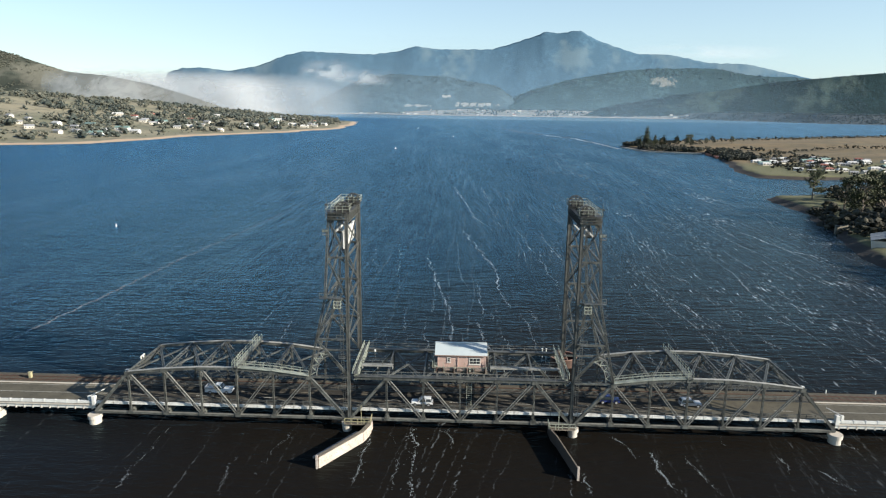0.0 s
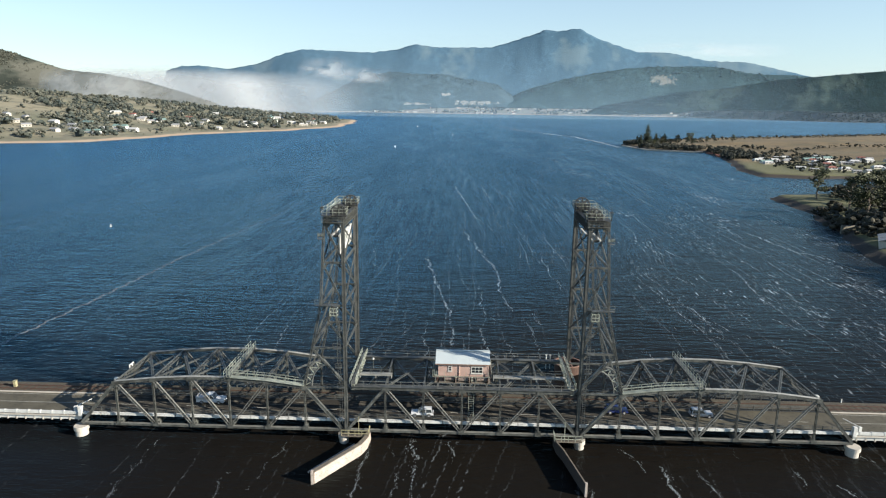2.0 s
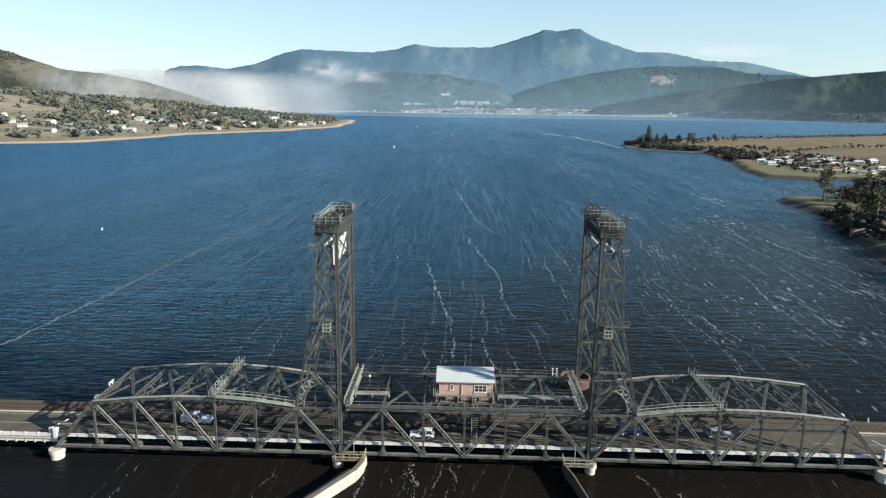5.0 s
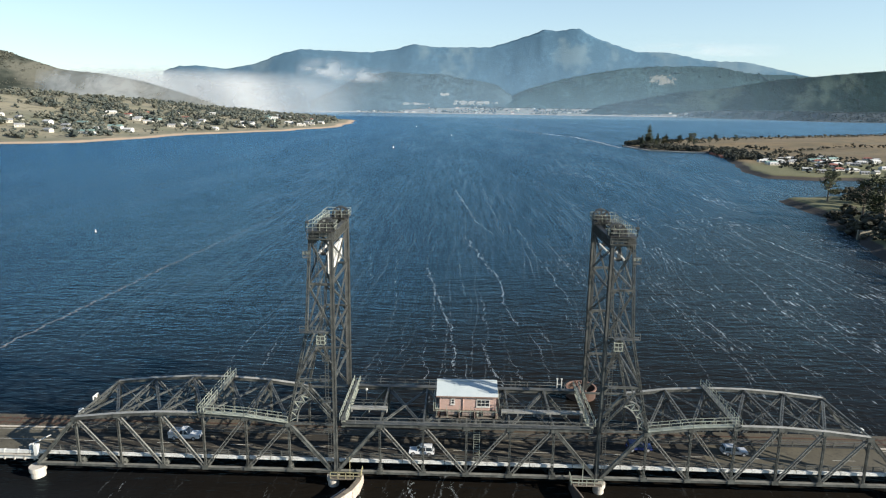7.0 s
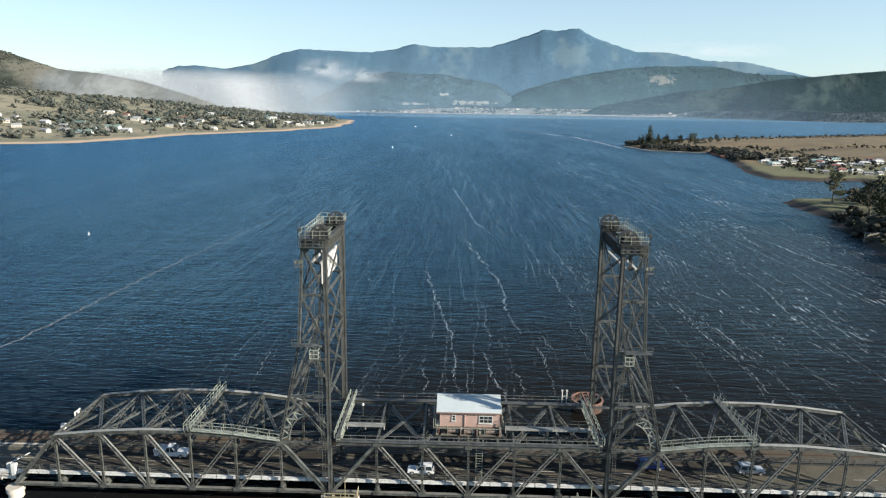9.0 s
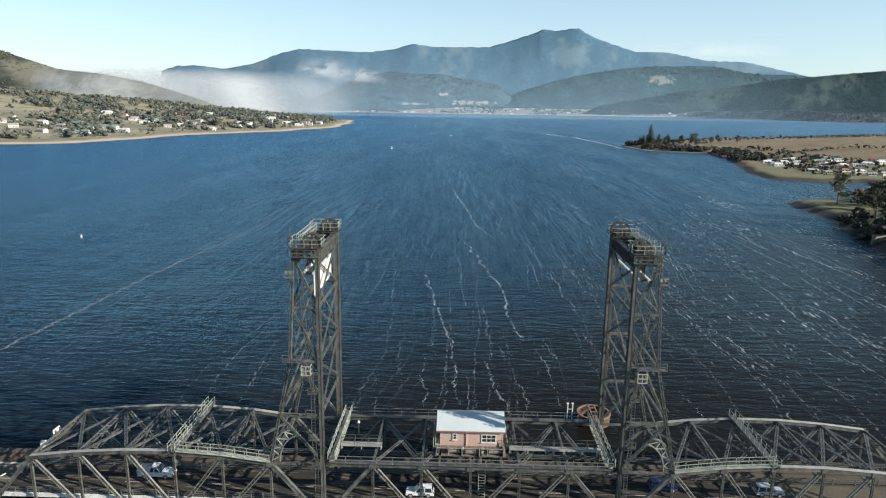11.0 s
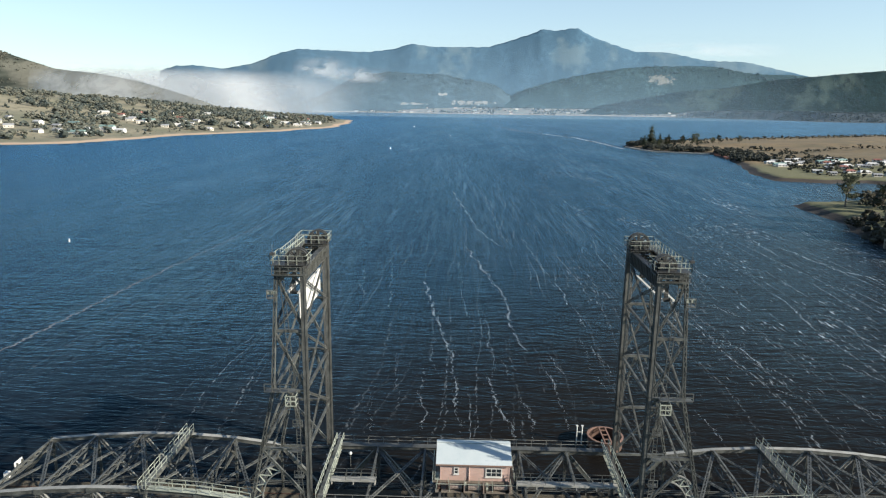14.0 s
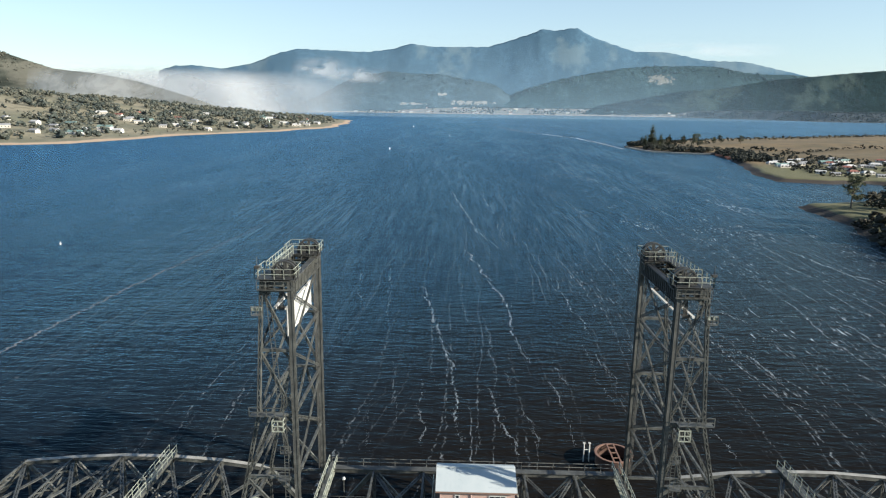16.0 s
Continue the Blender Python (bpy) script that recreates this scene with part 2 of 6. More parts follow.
    fewer = ramp(nt, calc(nt, "DIVIDE", calc(nt, "ADD", place.outputs[0], 120.0), 240.0), [(0.3, (0.8, 0.8, 0.8)), (0.42, (0.42, 0.42, 0.42)), (0.7, (0.45, 0.45, 0.45)), (0.9, (0.7, 0.7, 0.7))])
    foam = calc(nt, "MULTIPLY", calc(nt, "MULTIPLY", foam, fewer), calc(nt, "MULTIPLY", west, calc(nt, "ADD", calc(nt, "MULTIPLY", lee, 0.4), 0.6)))
    foam = calc(nt, "MAXIMUM", foam, calc(nt, "MULTIPLY", caps, calc(nt, "MULTIPLY", rougher, calc(nt, "MULTIPLY", calc(nt, "MINIMUM", thin_out, 1.0), ramp(nt, calc(nt, "DIVIDE", calc(nt, "ADD", place.outputs[1], 60.0), 200.0), [(0.3, (0.12, 0.12, 0.12)), (0.6, (0.75, 0.75, 0.75))])))))
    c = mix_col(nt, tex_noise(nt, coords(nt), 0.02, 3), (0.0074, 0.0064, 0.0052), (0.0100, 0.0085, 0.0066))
    # browner near the bridge and to the right, bluer beyond
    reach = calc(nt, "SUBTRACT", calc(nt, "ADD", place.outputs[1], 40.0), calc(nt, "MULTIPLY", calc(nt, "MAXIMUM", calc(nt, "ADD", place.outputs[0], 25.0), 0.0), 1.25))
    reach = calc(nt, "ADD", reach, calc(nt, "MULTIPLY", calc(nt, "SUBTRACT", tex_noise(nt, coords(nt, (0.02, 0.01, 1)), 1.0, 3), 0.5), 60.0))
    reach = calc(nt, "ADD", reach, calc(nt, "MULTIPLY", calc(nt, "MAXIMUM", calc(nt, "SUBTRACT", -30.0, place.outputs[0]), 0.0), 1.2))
    brown_near = ramp(nt, calc(nt, "DIVIDE", reach, 240.0), [(0.15, (1, 1, 1)), (0.6, (0, 0, 0))])
    c = mix_col(nt, brown_near, (0.0055, 0.0085, 0.0125), c)
    c = mix_col(nt, calc(nt, "MULTIPLY", far_paling, calc(nt, "SUBTRACT", 1.0, calc(nt, "MULTIPLY", brown_near, 0.6))), c, (0.075, 0.118, 0.152))
    c = mix_col(nt, foam, c, (0.60, 0.67, 0.71))
    nt.links.new(c, p.inputs["Base Color"])
    p.inputs["Roughness"].default_value = 0.8
    p.inputs["Specular IOR Level"].default_value = 0.0
    normal = p.inputs["Normal"].links[0].from_socket
    fres = add(nt, "ShaderNodeFresnel", IOR=1.24)
    nt.links.new(normal, fres.inputs["Normal"])
    gloss = add(nt, "ShaderNodeBsdfGlossy", Roughness=0.26)
    # blue of the reflected sky is strengthened by tinting the gloss
    nt.links.new(mix_col(nt, brown_near, mix_col(nt, west_fade, (0.34, 0.70, 1.0), (0.51, 0.82, 1.0)), (0.52, 0.72, 0.80)), gloss.inputs["Color"])
    nt.links.new(normal, gloss.inputs["Normal"])
    mx = nt.nodes.new("ShaderNodeMixShader")
    nt.links.new(calc(nt, "MULTIPLY", calc(nt, "POWER", fres.outputs[0], 1.35), calc(nt, "SUBTRACT", 1.0, foam)), mx.inputs[0])
    nt.links.new(p.outputs[0], mx.inputs[1])
    nt.links.new(gloss.outputs[0], mx.inputs[2])
    nt.links.new(mx.outputs[0], nt.nodes["Material Output"].inputs["Surface"])
    return m


WATER = water_mat()


def ground_mat(name, grass, dry, bare, sand, sand_to, scale, lawn=None, wooded=None):
    """Grass, dry grass and bare soil in patches; sand below a level above the water."""
    m, nt, p = nodes_of(name)
    vec = coords(nt)
    c = mix_col(nt, ramp(nt, tex_noise(nt, vec, 0.012 * scale, 4), [(0.4, (0, 0, 0)), (0.6, (1, 1, 1))]), grass, dry)
    c = mix_col(nt, ramp(nt, tex_noise(nt, vec, 0.05 * scale, 5, 0.6), [(0.52, (0, 0, 0)), (0.64, (1, 1, 1))]), c, bare)
    sep = nt.nodes.new("ShaderNodeSeparateXYZ")
    nt.links.new(vec, sep.inputs[0])
    fine = tex_noise(nt, vec, 0.8 * scale, 5, 0.7)
    c = mix_col(nt, calc(nt, "MULTIPLY", fine, 0.5), c, bare)
    if lawn:
        c = mix_col(nt, ramp(nt, calc(nt, "DIVIDE", calc(nt, "ADD", sep.outputs[1], calc(nt, "MULTIPLY", tex_noise(nt, vec, 0.04, 3), 60.0)), 1000.0), [(0.59, (0, 0, 0)), (0.66, (1, 1, 1))]), lawn, c)
    lev = calc(nt, "ADD", sep.outputs[2], calc(nt, "MULTIPLY", tex_noise(nt, vec, 0.03, 3), 2.0))
    c = mix_col(nt, ramp(nt, calc(nt, "DIVIDE", lev, sand_to * 2.0), [(0.45, (0, 0, 0)), (0.55, (1, 1, 1))]), sand, c)
    # wooded stretch: dark ground with the haze's blue in its colour
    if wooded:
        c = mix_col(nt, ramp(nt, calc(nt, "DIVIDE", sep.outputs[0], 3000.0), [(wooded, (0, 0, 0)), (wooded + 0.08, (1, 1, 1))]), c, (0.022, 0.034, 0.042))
    nt.links.new(c, p.inputs["Base Color"])
    p.inputs["Roughness"].default_value = 0.95
    bump(nt, p, fine, 0.3)
    return m


LANDL = ground_mat("river_flat_grass", (0.135, 0.138, 0.085), (0.235, 0.21, 0.14), (0.115, 0.11, 0.074), (0.37, 0.28, 0.19), 2.8, 1.0)
LANDR = ground_mat("dry_pasture", (0.105, 0.087, 0.04), (0.185, 0.127, 0.056), (0.09, 0.068, 0.034), (0.032, 0.025, 0.018), 3.2, 1.0, (0.1, 0.099, 0.04))
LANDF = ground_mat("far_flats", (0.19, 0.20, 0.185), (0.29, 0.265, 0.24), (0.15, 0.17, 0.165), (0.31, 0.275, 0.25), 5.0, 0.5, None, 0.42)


def hill_mat(name, forest, open_land, clear_at, scale, depth, relief, clearing=()):
    m, nt, p = nodes_of(name)
    vec = coords(nt)
    tuft = tex_noise(nt, vec, 0.05 * scale, 6, 0.7)
    big = tex_noise(nt, vec, 0.0025 * scale, 4, 0.6)
    dark = tuple(v * depth for v in forest)
    c = mix_col(nt, ramp(nt, tuft, [(0.44, (0, 0, 0)), (0.56, (1, 1, 1))]), dark, forest)
    c = mix_col(nt, ramp(nt, tex_noise(nt, vec, 0.009 * scale, 4), [(0.42, (0, 0, 0)), (0.58, (1, 1, 1))]), c, tuple(v * (0.25 + 0.7 * depth) for v in forest))
    c = mix_col(nt, ramp(nt, big, [(clear_at, (0, 0, 0)), (clear_at + 0.07, (1, 1, 1))]), c, open_land)
    for spot in clearing:
        sep = nt.nodes.new("ShaderNodeSeparateXYZ")
        nt.links.new(vec, sep.inputs[0])
        ex = calc(nt, "POWER", calc(nt, "ABSOLUTE", calc(nt, "DIVIDE", calc(nt, "SUBTRACT", sep.outputs[0], spot[0]), spot[1])), 2.0)
        ez = calc(nt, "POWER", calc(nt, "ABSOLUTE", calc(nt, "DIVIDE", calc(nt, "SUBTRACT", sep.outputs[2], spot[2]), spot[3])), 2.0)
        r = calc(nt, "ADD", calc(nt, "ADD", ex, ez), calc(nt, "MULTIPLY", calc(nt, "SUBTRACT", tex_noise(nt, vec, 0.03, 6, 0.75), 0.5), 6.5))
        c = mix_col(nt, ramp(nt, r, [(0.1, (1, 1, 1)), (0.6, (0, 0, 0))]), c, open_land)
    nt.links.new(c, p.inputs["Base Color"])
    p.inputs["Roughness"].default_value = 1.0
    p.inputs["Specular IOR Level"].default_value = 0.0
    bump(nt, p, tuft, relief)
    return m


# haze of distance is mixed into the far, middle and low hills' blues
HILL_FAR = hill_mat("haze_blue_forest", (0.078, 0.144, 0.205), (0.114, 0.17, 0.208), 0.53, 0.8, 0.82, 2.0)
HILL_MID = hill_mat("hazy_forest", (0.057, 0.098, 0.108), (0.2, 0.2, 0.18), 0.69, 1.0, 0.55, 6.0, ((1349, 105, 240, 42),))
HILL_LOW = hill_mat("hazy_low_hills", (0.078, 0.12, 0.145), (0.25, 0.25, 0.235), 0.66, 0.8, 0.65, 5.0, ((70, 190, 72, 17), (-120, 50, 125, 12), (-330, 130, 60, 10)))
HILL_NEAR = hill_mat("eucalypt_forest", (0.019, 0.036, 0.037), (0.046, 0.066, 0.058), 0.56, 1.0, 0.5, 5.0, ((1570, 90, 40, 9), (1307, 80, 76, 12)))
HILL_LEFT = hill_mat("grassy_hill", (0.05, 0.058, 0.048), (0.115, 0.115, 0.093), 0.5, 1.0, 0.75, 4.0)


def leaf_mat(name, a, b):
    m, nt, p = nodes_of(name)
    geo = nt.nodes.new("ShaderNodeNewGeometry")
    c = mix_col(nt, geo.outputs["Random Per Island"], a, b)
    c = mix_col(nt, ramp(nt, tex_noise(nt, coords(nt), 0.25, 3), [(0.4, (0, 0, 0)), (0.6, (1, 1, 1))]), c, tuple(0.7 * v for v in a))
    nt.links.new(c, p.inputs["Base Color"])
    p.inputs["Roughness"].default_value = 0.7
    p.inputs["Specular IOR Level"].default_value = 0.2
    return m


LEAF = leaf_mat("dull_green_leaves", (0.045, 0.055, 0.025), (0.085, 0.09, 0.045))
LEAFDARK = leaf_mat("dark_pine_leaves", (0.022, 0.032, 0.02), (0.045, 0.055, 0.03))
# foliage paled and greyed in colour for the haze over the shore
WOODS = leaf_mat("haze_paled_foliage", (0.078, 0.084, 0.066), (0.145, 0.142, 0.11))
BELT = leaf_mat("dark_belt_foliage", (0.045, 0.056, 0.05), (0.08, 0.092, 0.078))
SCRUB = leaf_mat("brown_olive_scrub", (0.034, 0.034, 0.024), (0.066, 0.06, 0.038))
BANKSCRUB = leaf_mat("dark_bank_scrub", (0.026, 0.03, 0.023), (0.05, 0.05, 0.034))
BARK = surface("grey_bark", (0.2, 0.16, 0.12), (0.13, 0.105, 0.08), (0.3, 0.27, 0.22), 3.0, (0.55, 0.7), 0.9)


# ---- mesh helpers ----
def part(name, bm, material, parent=None, label=""):
    me = bpy.data.meshes.new(name)
    bm.to_mesh(me)
    bm.free()
    me.materials.append(material)
    ob = new(name, me)
    ob.parent = parent
    if label:
        tagged(ob, label)
    return ob


def empty(name, at=(0, 0, 0)):
    ob = new(name)
    ob.location = at
    ob.empty_display_size = 0.5
    return ob


def from_arrays(name, verts, faces, material, smooth=False):
    me = bpy.data.meshes.new(name)
    me.from_pydata([tuple(v) for v in verts], [], [tuple(f) for f in faces])
    me.materials.append(material)
    if smooth:
        me.polygons.foreach_set("use_smooth", [True] * len(me.polygons))
    me.update()
    return new(name, me)


def add_box(bm, x0, x1, y0, y1, z0, z1):
    v = [bm.verts.new((x, y, z)) for x in (x0, x1) for y in (y0, y1) for z in (z0, z1)]
    for f in ((0, 1, 3, 2), (4, 6, 7, 5), (0, 4, 5, 1), (2, 3, 7, 6), (0, 2, 6, 4), (1, 5, 7, 3)):
        bm.faces.new([v[i] for i in f])


def add_bar(bm, a, b, w, h, side=(0, 1, 0)):
    """A bar from a to b, h thick along side and w across it."""
    a, b = Vector(a), Vector(b)
    d = (b - a).normalized()
    s = Vector(side)
    s = s - d * s.dot(d)
    if s.length < 1e-4:
        s = d.orthogonal()
    s.normalize()
    u = d.cross(s)
    v = [bm.verts.new(p + s * (i * h / 2) + u * (j * w / 2)) for p in (a, b) for i, j in ((-1, -1), (1, -1), (1, 1), (-1, 1))]
    for f in ((0, 1, 2, 3), (7, 6, 5, 4), (0, 4, 5, 1), (1, 5, 6, 2), (2, 6, 7, 3), (3, 7, 4, 0)):
        bm.faces.new([v[i] for i in f])


def add_tube(bm, a, b, r0, r1=None, n=8, cap=True):
    a, b = Vector(a), Vector(b)
    r1 = r0 if r1 is None else r1
    d = (b - a).normalized()
    s = d.orthogonal().normalized()
    u = d.cross(s)
    rings = []
    for p, r in ((a, r0), (b, r1)):
        rings.append([bm.verts.new(p + (s * math.cos(k * math.tau / n) + u * math.sin(k * math.tau / n)) * r) for k in range(n)])
    for k in range(n):
        bm.faces.new((rings[0][k], rings[0][(k + 1) % n], rings[1][(k + 1) % n], rings[1][k]))
    if cap:
        bm.faces.new(rings[0][::-1])
        bm.faces.new(rings[1])


def sweep(bm, path, w, h, side):
    """One continuous bar along a bent path, w thick across it and h deep along side."""
    path = [Vector(p) for p in path]
    s = Vector(side).normalized()
    rings = []
    for i, p in enumerate(path):
        d = (path[min(i + 1, len(path) - 1)] - path[max(i - 1, 0)]).normalized()
        u = d.cross(s).normalized()
        rings.append([bm.verts.new(p + s * (a * h / 2) + u * (b * w / 2)) for a, b in ((-1, -1), (1, -1), (1, 1), (-1, 1))])
    for r, q in zip(rings, rings[1:]):
        for k in range(4):
            bm.faces.new((r[k], r[(k + 1) % 4], q[(k + 1) % 4], q[k]))
    bm.faces.new(rings[0][::-1])
    bm.faces.new(rings[-1])


def laced(bm, a, b, w, h, side=(0, 1, 0), plate=0.09, channels=True, bars=True):
    """Two channels, w apart, joined by zigzag lacing on both faces, h deep along side."""
    a, b = Vector(a), Vector(b)
    d = (b - a).normalized()
    s = Vector(side)
    s = (s - d * s.dot(d)).normalized()
    u = d.cross(s)
    for k in (-1, 1) if channels else ():
        o = u * k * (w - plate) / 2
        add_bar(bm, a + o, b + o, plate * 0.8, h * 0.8, s)
    n = max(2, int((b - a).length / (w * 1.45)))
    for f in (-1, 1) if bars else ():
        for i in range(n):
            k = 1 if i % 2 else -1
            p = a.lerp(b, i / n) + s * f * (h * 0.4 + 0.005) + u * k * w * 0.36
            q = a.lerp(b, (i + 1) / n) + s * f * (h * 0.4 + 0.005) - u * k * w * 0.36
            add_bar(bm, p, q, 0.09, 0.02, s)


def boxed(bm, a, b, w, h, side=(0, 1, 0)):
    """A riveted box with cover plates a little wider than its web."""
    a, b = Vector(a), Vector(b)
    d = (b - a).normalized()
    s = Vector(side)
    s = (s - d * s.dot(d)).normalized()
    u = d.cross(s)
    add_bar(bm, a, b, w * 0.86, h * 0.86, s)
    for k in (-1, 1):
        o = u * k * w * 0.45
        add_bar(bm, a + o, b + o, w * 0.1, h, s)


def railing(bm, pts, height=1.05, gap=1.9, r=0.035, rails=(0.5, 1.0)):
    for a, b in zip(pts, pts[1:]):
        a, b = Vector(a), Vector(b)
        n = max(1, round((b - a).length / gap))
        for i in range(n + 1):
            p = a.lerp(b, i / n)
            add_bar(bm, p, p + Vector((0, 0, height)), 2 * r, 2 * r)
        for k in rails:
            up = Vector((0, 0, height * k - r))
            add_bar(bm, a + up, b + up, 2 * r, 2 * r)


def ladder(bm, a, b, width=0.5, across=(1, 0, 0), gap=0.35):
    a, b, s = Vector(a), Vector(b), Vector(across) * width / 2
    add_bar(bm, a - s, b - s, 0.06, 0.06)
    add_bar(bm, a + s, b + s, 0.06, 0.06)
    n = int((b - a).length / gap)
    for i in range(1, n):
        p = a.lerp(b, i / n)
        add_bar(bm, p - s, p + s, 0.04, 0.04, (0, 0, 1))


# ---- water and land ----
bm = bmesh.new()
bmesh.ops.create_grid(bm, x_segments=2, y_segments=2, size=1)
for v in bm.verts:
    v.co = Vector((v.co.x * 5200, 2300 + v.co.y * 2690, 0))
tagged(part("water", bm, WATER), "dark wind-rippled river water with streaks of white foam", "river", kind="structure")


def smooth(e0, e1, x):
    t = np.clip((x - e0) / (e1 - e0), 0, 1)
    return t * t * (3 - 2 * t)


def fbm(x, y, scale, seed=0.0, octaves=4):
    """Cheap rolling noise on arrays, about -1 to 1."""
    out, amp = np.zeros_like(x), 0.5
    rng = np.random.RandomState(int(seed * 10) + 7)
    f = 1.0 / scale
    for _ in range(octaves):
        for _ in range(3):
            a, ph = rng.uniform(0, math.tau), rng.uniform(0, math.tau)
            k = f * rng.uniform(0.7, 1.4)
            out += amp * 0.5 * np.sin((x * math.cos(a) + y * math.sin(a)) * k * math.tau + ph + 1.3 * np.sin(y * k * 2.1 + ph))
        amp, f = amp * 0.5, f * 2.1
    return out


def inside_distance(x, y, poly):
    """Signed distance to a shoreline, positive on land."""
    best, inside = np.full_like(x, 1e9), np.zeros(x.shape, bool)
    for (ax, ay), (bx, by) in zip(poly, poly[1:] + poly[:1]):
        dx, dy = bx - ax, by - ay
        t = np.clip(((x - ax) * dx + (y - ay) * dy) / (dx * dx + dy * dy), 0, 1)
        best = np.minimum(best, np.hypot(x - ax - t * dx, y - ay - t * dy))
        hit = ((ay > y) != (by > y)) & (x < ax + (y - ay) * dx / (dy if dy else 1e-9))
        inside ^= hit
    return np.where(inside, best, -best)


def sheet(name, xs, ys, height, material):
    gx, gy = np.meshgrid(xs, ys)
    z = height(gx, gy)
    nx, ny = len(xs), len(ys)
    idx = np.arange(nx * ny).reshape(ny, nx)
    quads = np.stack([idx[:-1, :-1], idx[:-1, 1:], idx[1:, 1:], idx[1:, :-1]], -1).reshape(-1, 4)
    low = z.ravel()[quads].max(1) > -1.2
    return from_arrays(name, np.stack([gx.ravel(), gy.ravel(), z.ravel()], 1).tolist(), quads[low].tolist(), material, True)


LEFT_SHORE = [(-1400, 150), (-760, 560), (-602, 745), (-525, 805), (-494, 905), (-472, 1069), (-372, 1259), (-305, 1531),
              (-330, 1900), (-375, 2230), (-520, 2320), (-1000, 2500), (-2400, 2700), (-2400, 150)]
RIGHT_SHORE = [(148, 60), (162, 150), (178, 204), (193, 256), (201, 304), (202, 336), (232, 345), (300, 372), (345, 420), (330, 470), (295, 460), (260, 478), (263, 533),
               (298, 648), (322, 787), (256, 816), (244, 929), (300, 1010), (460, 1170), (980, 1500), (1700, 1900), (1700, 60)]
FAR_SHORE = [(-2600, 4480), (-1200, 4430), (-870, 4400), (-70, 4290), (655, 4215), (1350, 4140), (1640, 3500), (1790, 3150), (2300, 3080), (3300, 3060), (3300, 4950), (-2600, 4950)]


def left_height(x, y):
    d = inside_distance(x, y, LEFT_SHORE) + 9 * fbm(x, y, 160, 1, 3)
    rise = smooth(40, 620, d)
    up = 62 * rise * (1 - 0.45 * smooth(1100, 2200, y)) + 46 * smooth(500, 1300, d)
    return np.where(d < 0, d * 0.1, 3.2 * smooth(0, 34, d) + 5 * smooth(40, 120, d) + up) + 5.5 * rise * fbm(x, y, 210, 2)


def right_height(x, y):
    d = inside_distance(x, y, RIGHT_SHORE) + 4 * fbm(x, y, 60, 3, 3)
    bank = 3.0 * smooth(0, 9, d) + 9.0 * smooth(30, 260, d)
    return np.where(d < 0, d * 0.12, bank) + 1.8 * smooth(20, 120, d) * fbm(x, y, 150, 4)


def far_height(x, y):
    d = inside_distance(x, y, FAR_SHORE) + 20 * fbm(x, y, 300, 5, 3)
    return np.where(d < 0, d * 0.05, 2.5 * smooth(0, 25, d) + 38 * smooth(15, 200, d))


tagged(sheet("ground_1", np.linspace(-2400, -280, 150), np.linspace(160, 2560, 150), left_height, LANDL),
       "olive grassland with a sandy beach along the river", "ground", kind="structure")
tagged(sheet("ground_2", np.concatenate([np.linspace(150, 420, 80), np.linspace(428, 1700, 70)]), np.concatenate([np.linspace(60, 560, 110), np.linspace(568, 1900, 90)]), right_height, LANDR),
       "dry golden pasture on a low river point", "ground", kind="structure")
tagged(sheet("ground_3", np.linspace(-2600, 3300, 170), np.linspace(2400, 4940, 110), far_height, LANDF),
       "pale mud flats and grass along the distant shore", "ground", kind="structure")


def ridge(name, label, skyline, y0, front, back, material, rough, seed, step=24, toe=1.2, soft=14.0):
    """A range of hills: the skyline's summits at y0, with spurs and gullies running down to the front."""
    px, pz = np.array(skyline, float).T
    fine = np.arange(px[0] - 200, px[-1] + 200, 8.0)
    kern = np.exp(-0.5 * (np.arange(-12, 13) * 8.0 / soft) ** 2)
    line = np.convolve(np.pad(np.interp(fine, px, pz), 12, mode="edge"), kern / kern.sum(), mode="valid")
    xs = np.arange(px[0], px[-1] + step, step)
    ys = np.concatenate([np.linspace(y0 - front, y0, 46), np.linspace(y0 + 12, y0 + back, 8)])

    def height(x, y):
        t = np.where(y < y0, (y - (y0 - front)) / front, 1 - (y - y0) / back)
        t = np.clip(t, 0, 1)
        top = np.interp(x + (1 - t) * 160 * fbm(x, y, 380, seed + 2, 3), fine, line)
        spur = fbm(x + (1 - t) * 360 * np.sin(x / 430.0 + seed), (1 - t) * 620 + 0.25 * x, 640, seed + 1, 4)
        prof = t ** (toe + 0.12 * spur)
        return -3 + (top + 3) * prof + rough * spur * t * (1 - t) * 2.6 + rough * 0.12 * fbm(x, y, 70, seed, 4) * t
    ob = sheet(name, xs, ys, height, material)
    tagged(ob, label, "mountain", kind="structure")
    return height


ridge("backdrop_1", "distant forested mountain range in haze-tinted blue with a rocky twin summit",
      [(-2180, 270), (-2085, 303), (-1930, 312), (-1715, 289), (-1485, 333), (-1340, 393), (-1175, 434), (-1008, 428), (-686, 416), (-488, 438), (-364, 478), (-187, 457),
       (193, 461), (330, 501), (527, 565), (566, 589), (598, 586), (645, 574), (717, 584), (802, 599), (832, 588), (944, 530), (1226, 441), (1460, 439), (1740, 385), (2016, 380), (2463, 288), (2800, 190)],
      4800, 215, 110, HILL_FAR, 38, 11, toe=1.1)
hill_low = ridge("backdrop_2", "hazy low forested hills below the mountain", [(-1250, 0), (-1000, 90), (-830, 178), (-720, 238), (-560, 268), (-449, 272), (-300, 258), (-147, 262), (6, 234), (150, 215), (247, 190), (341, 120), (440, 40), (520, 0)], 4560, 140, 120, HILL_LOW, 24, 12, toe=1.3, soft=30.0)
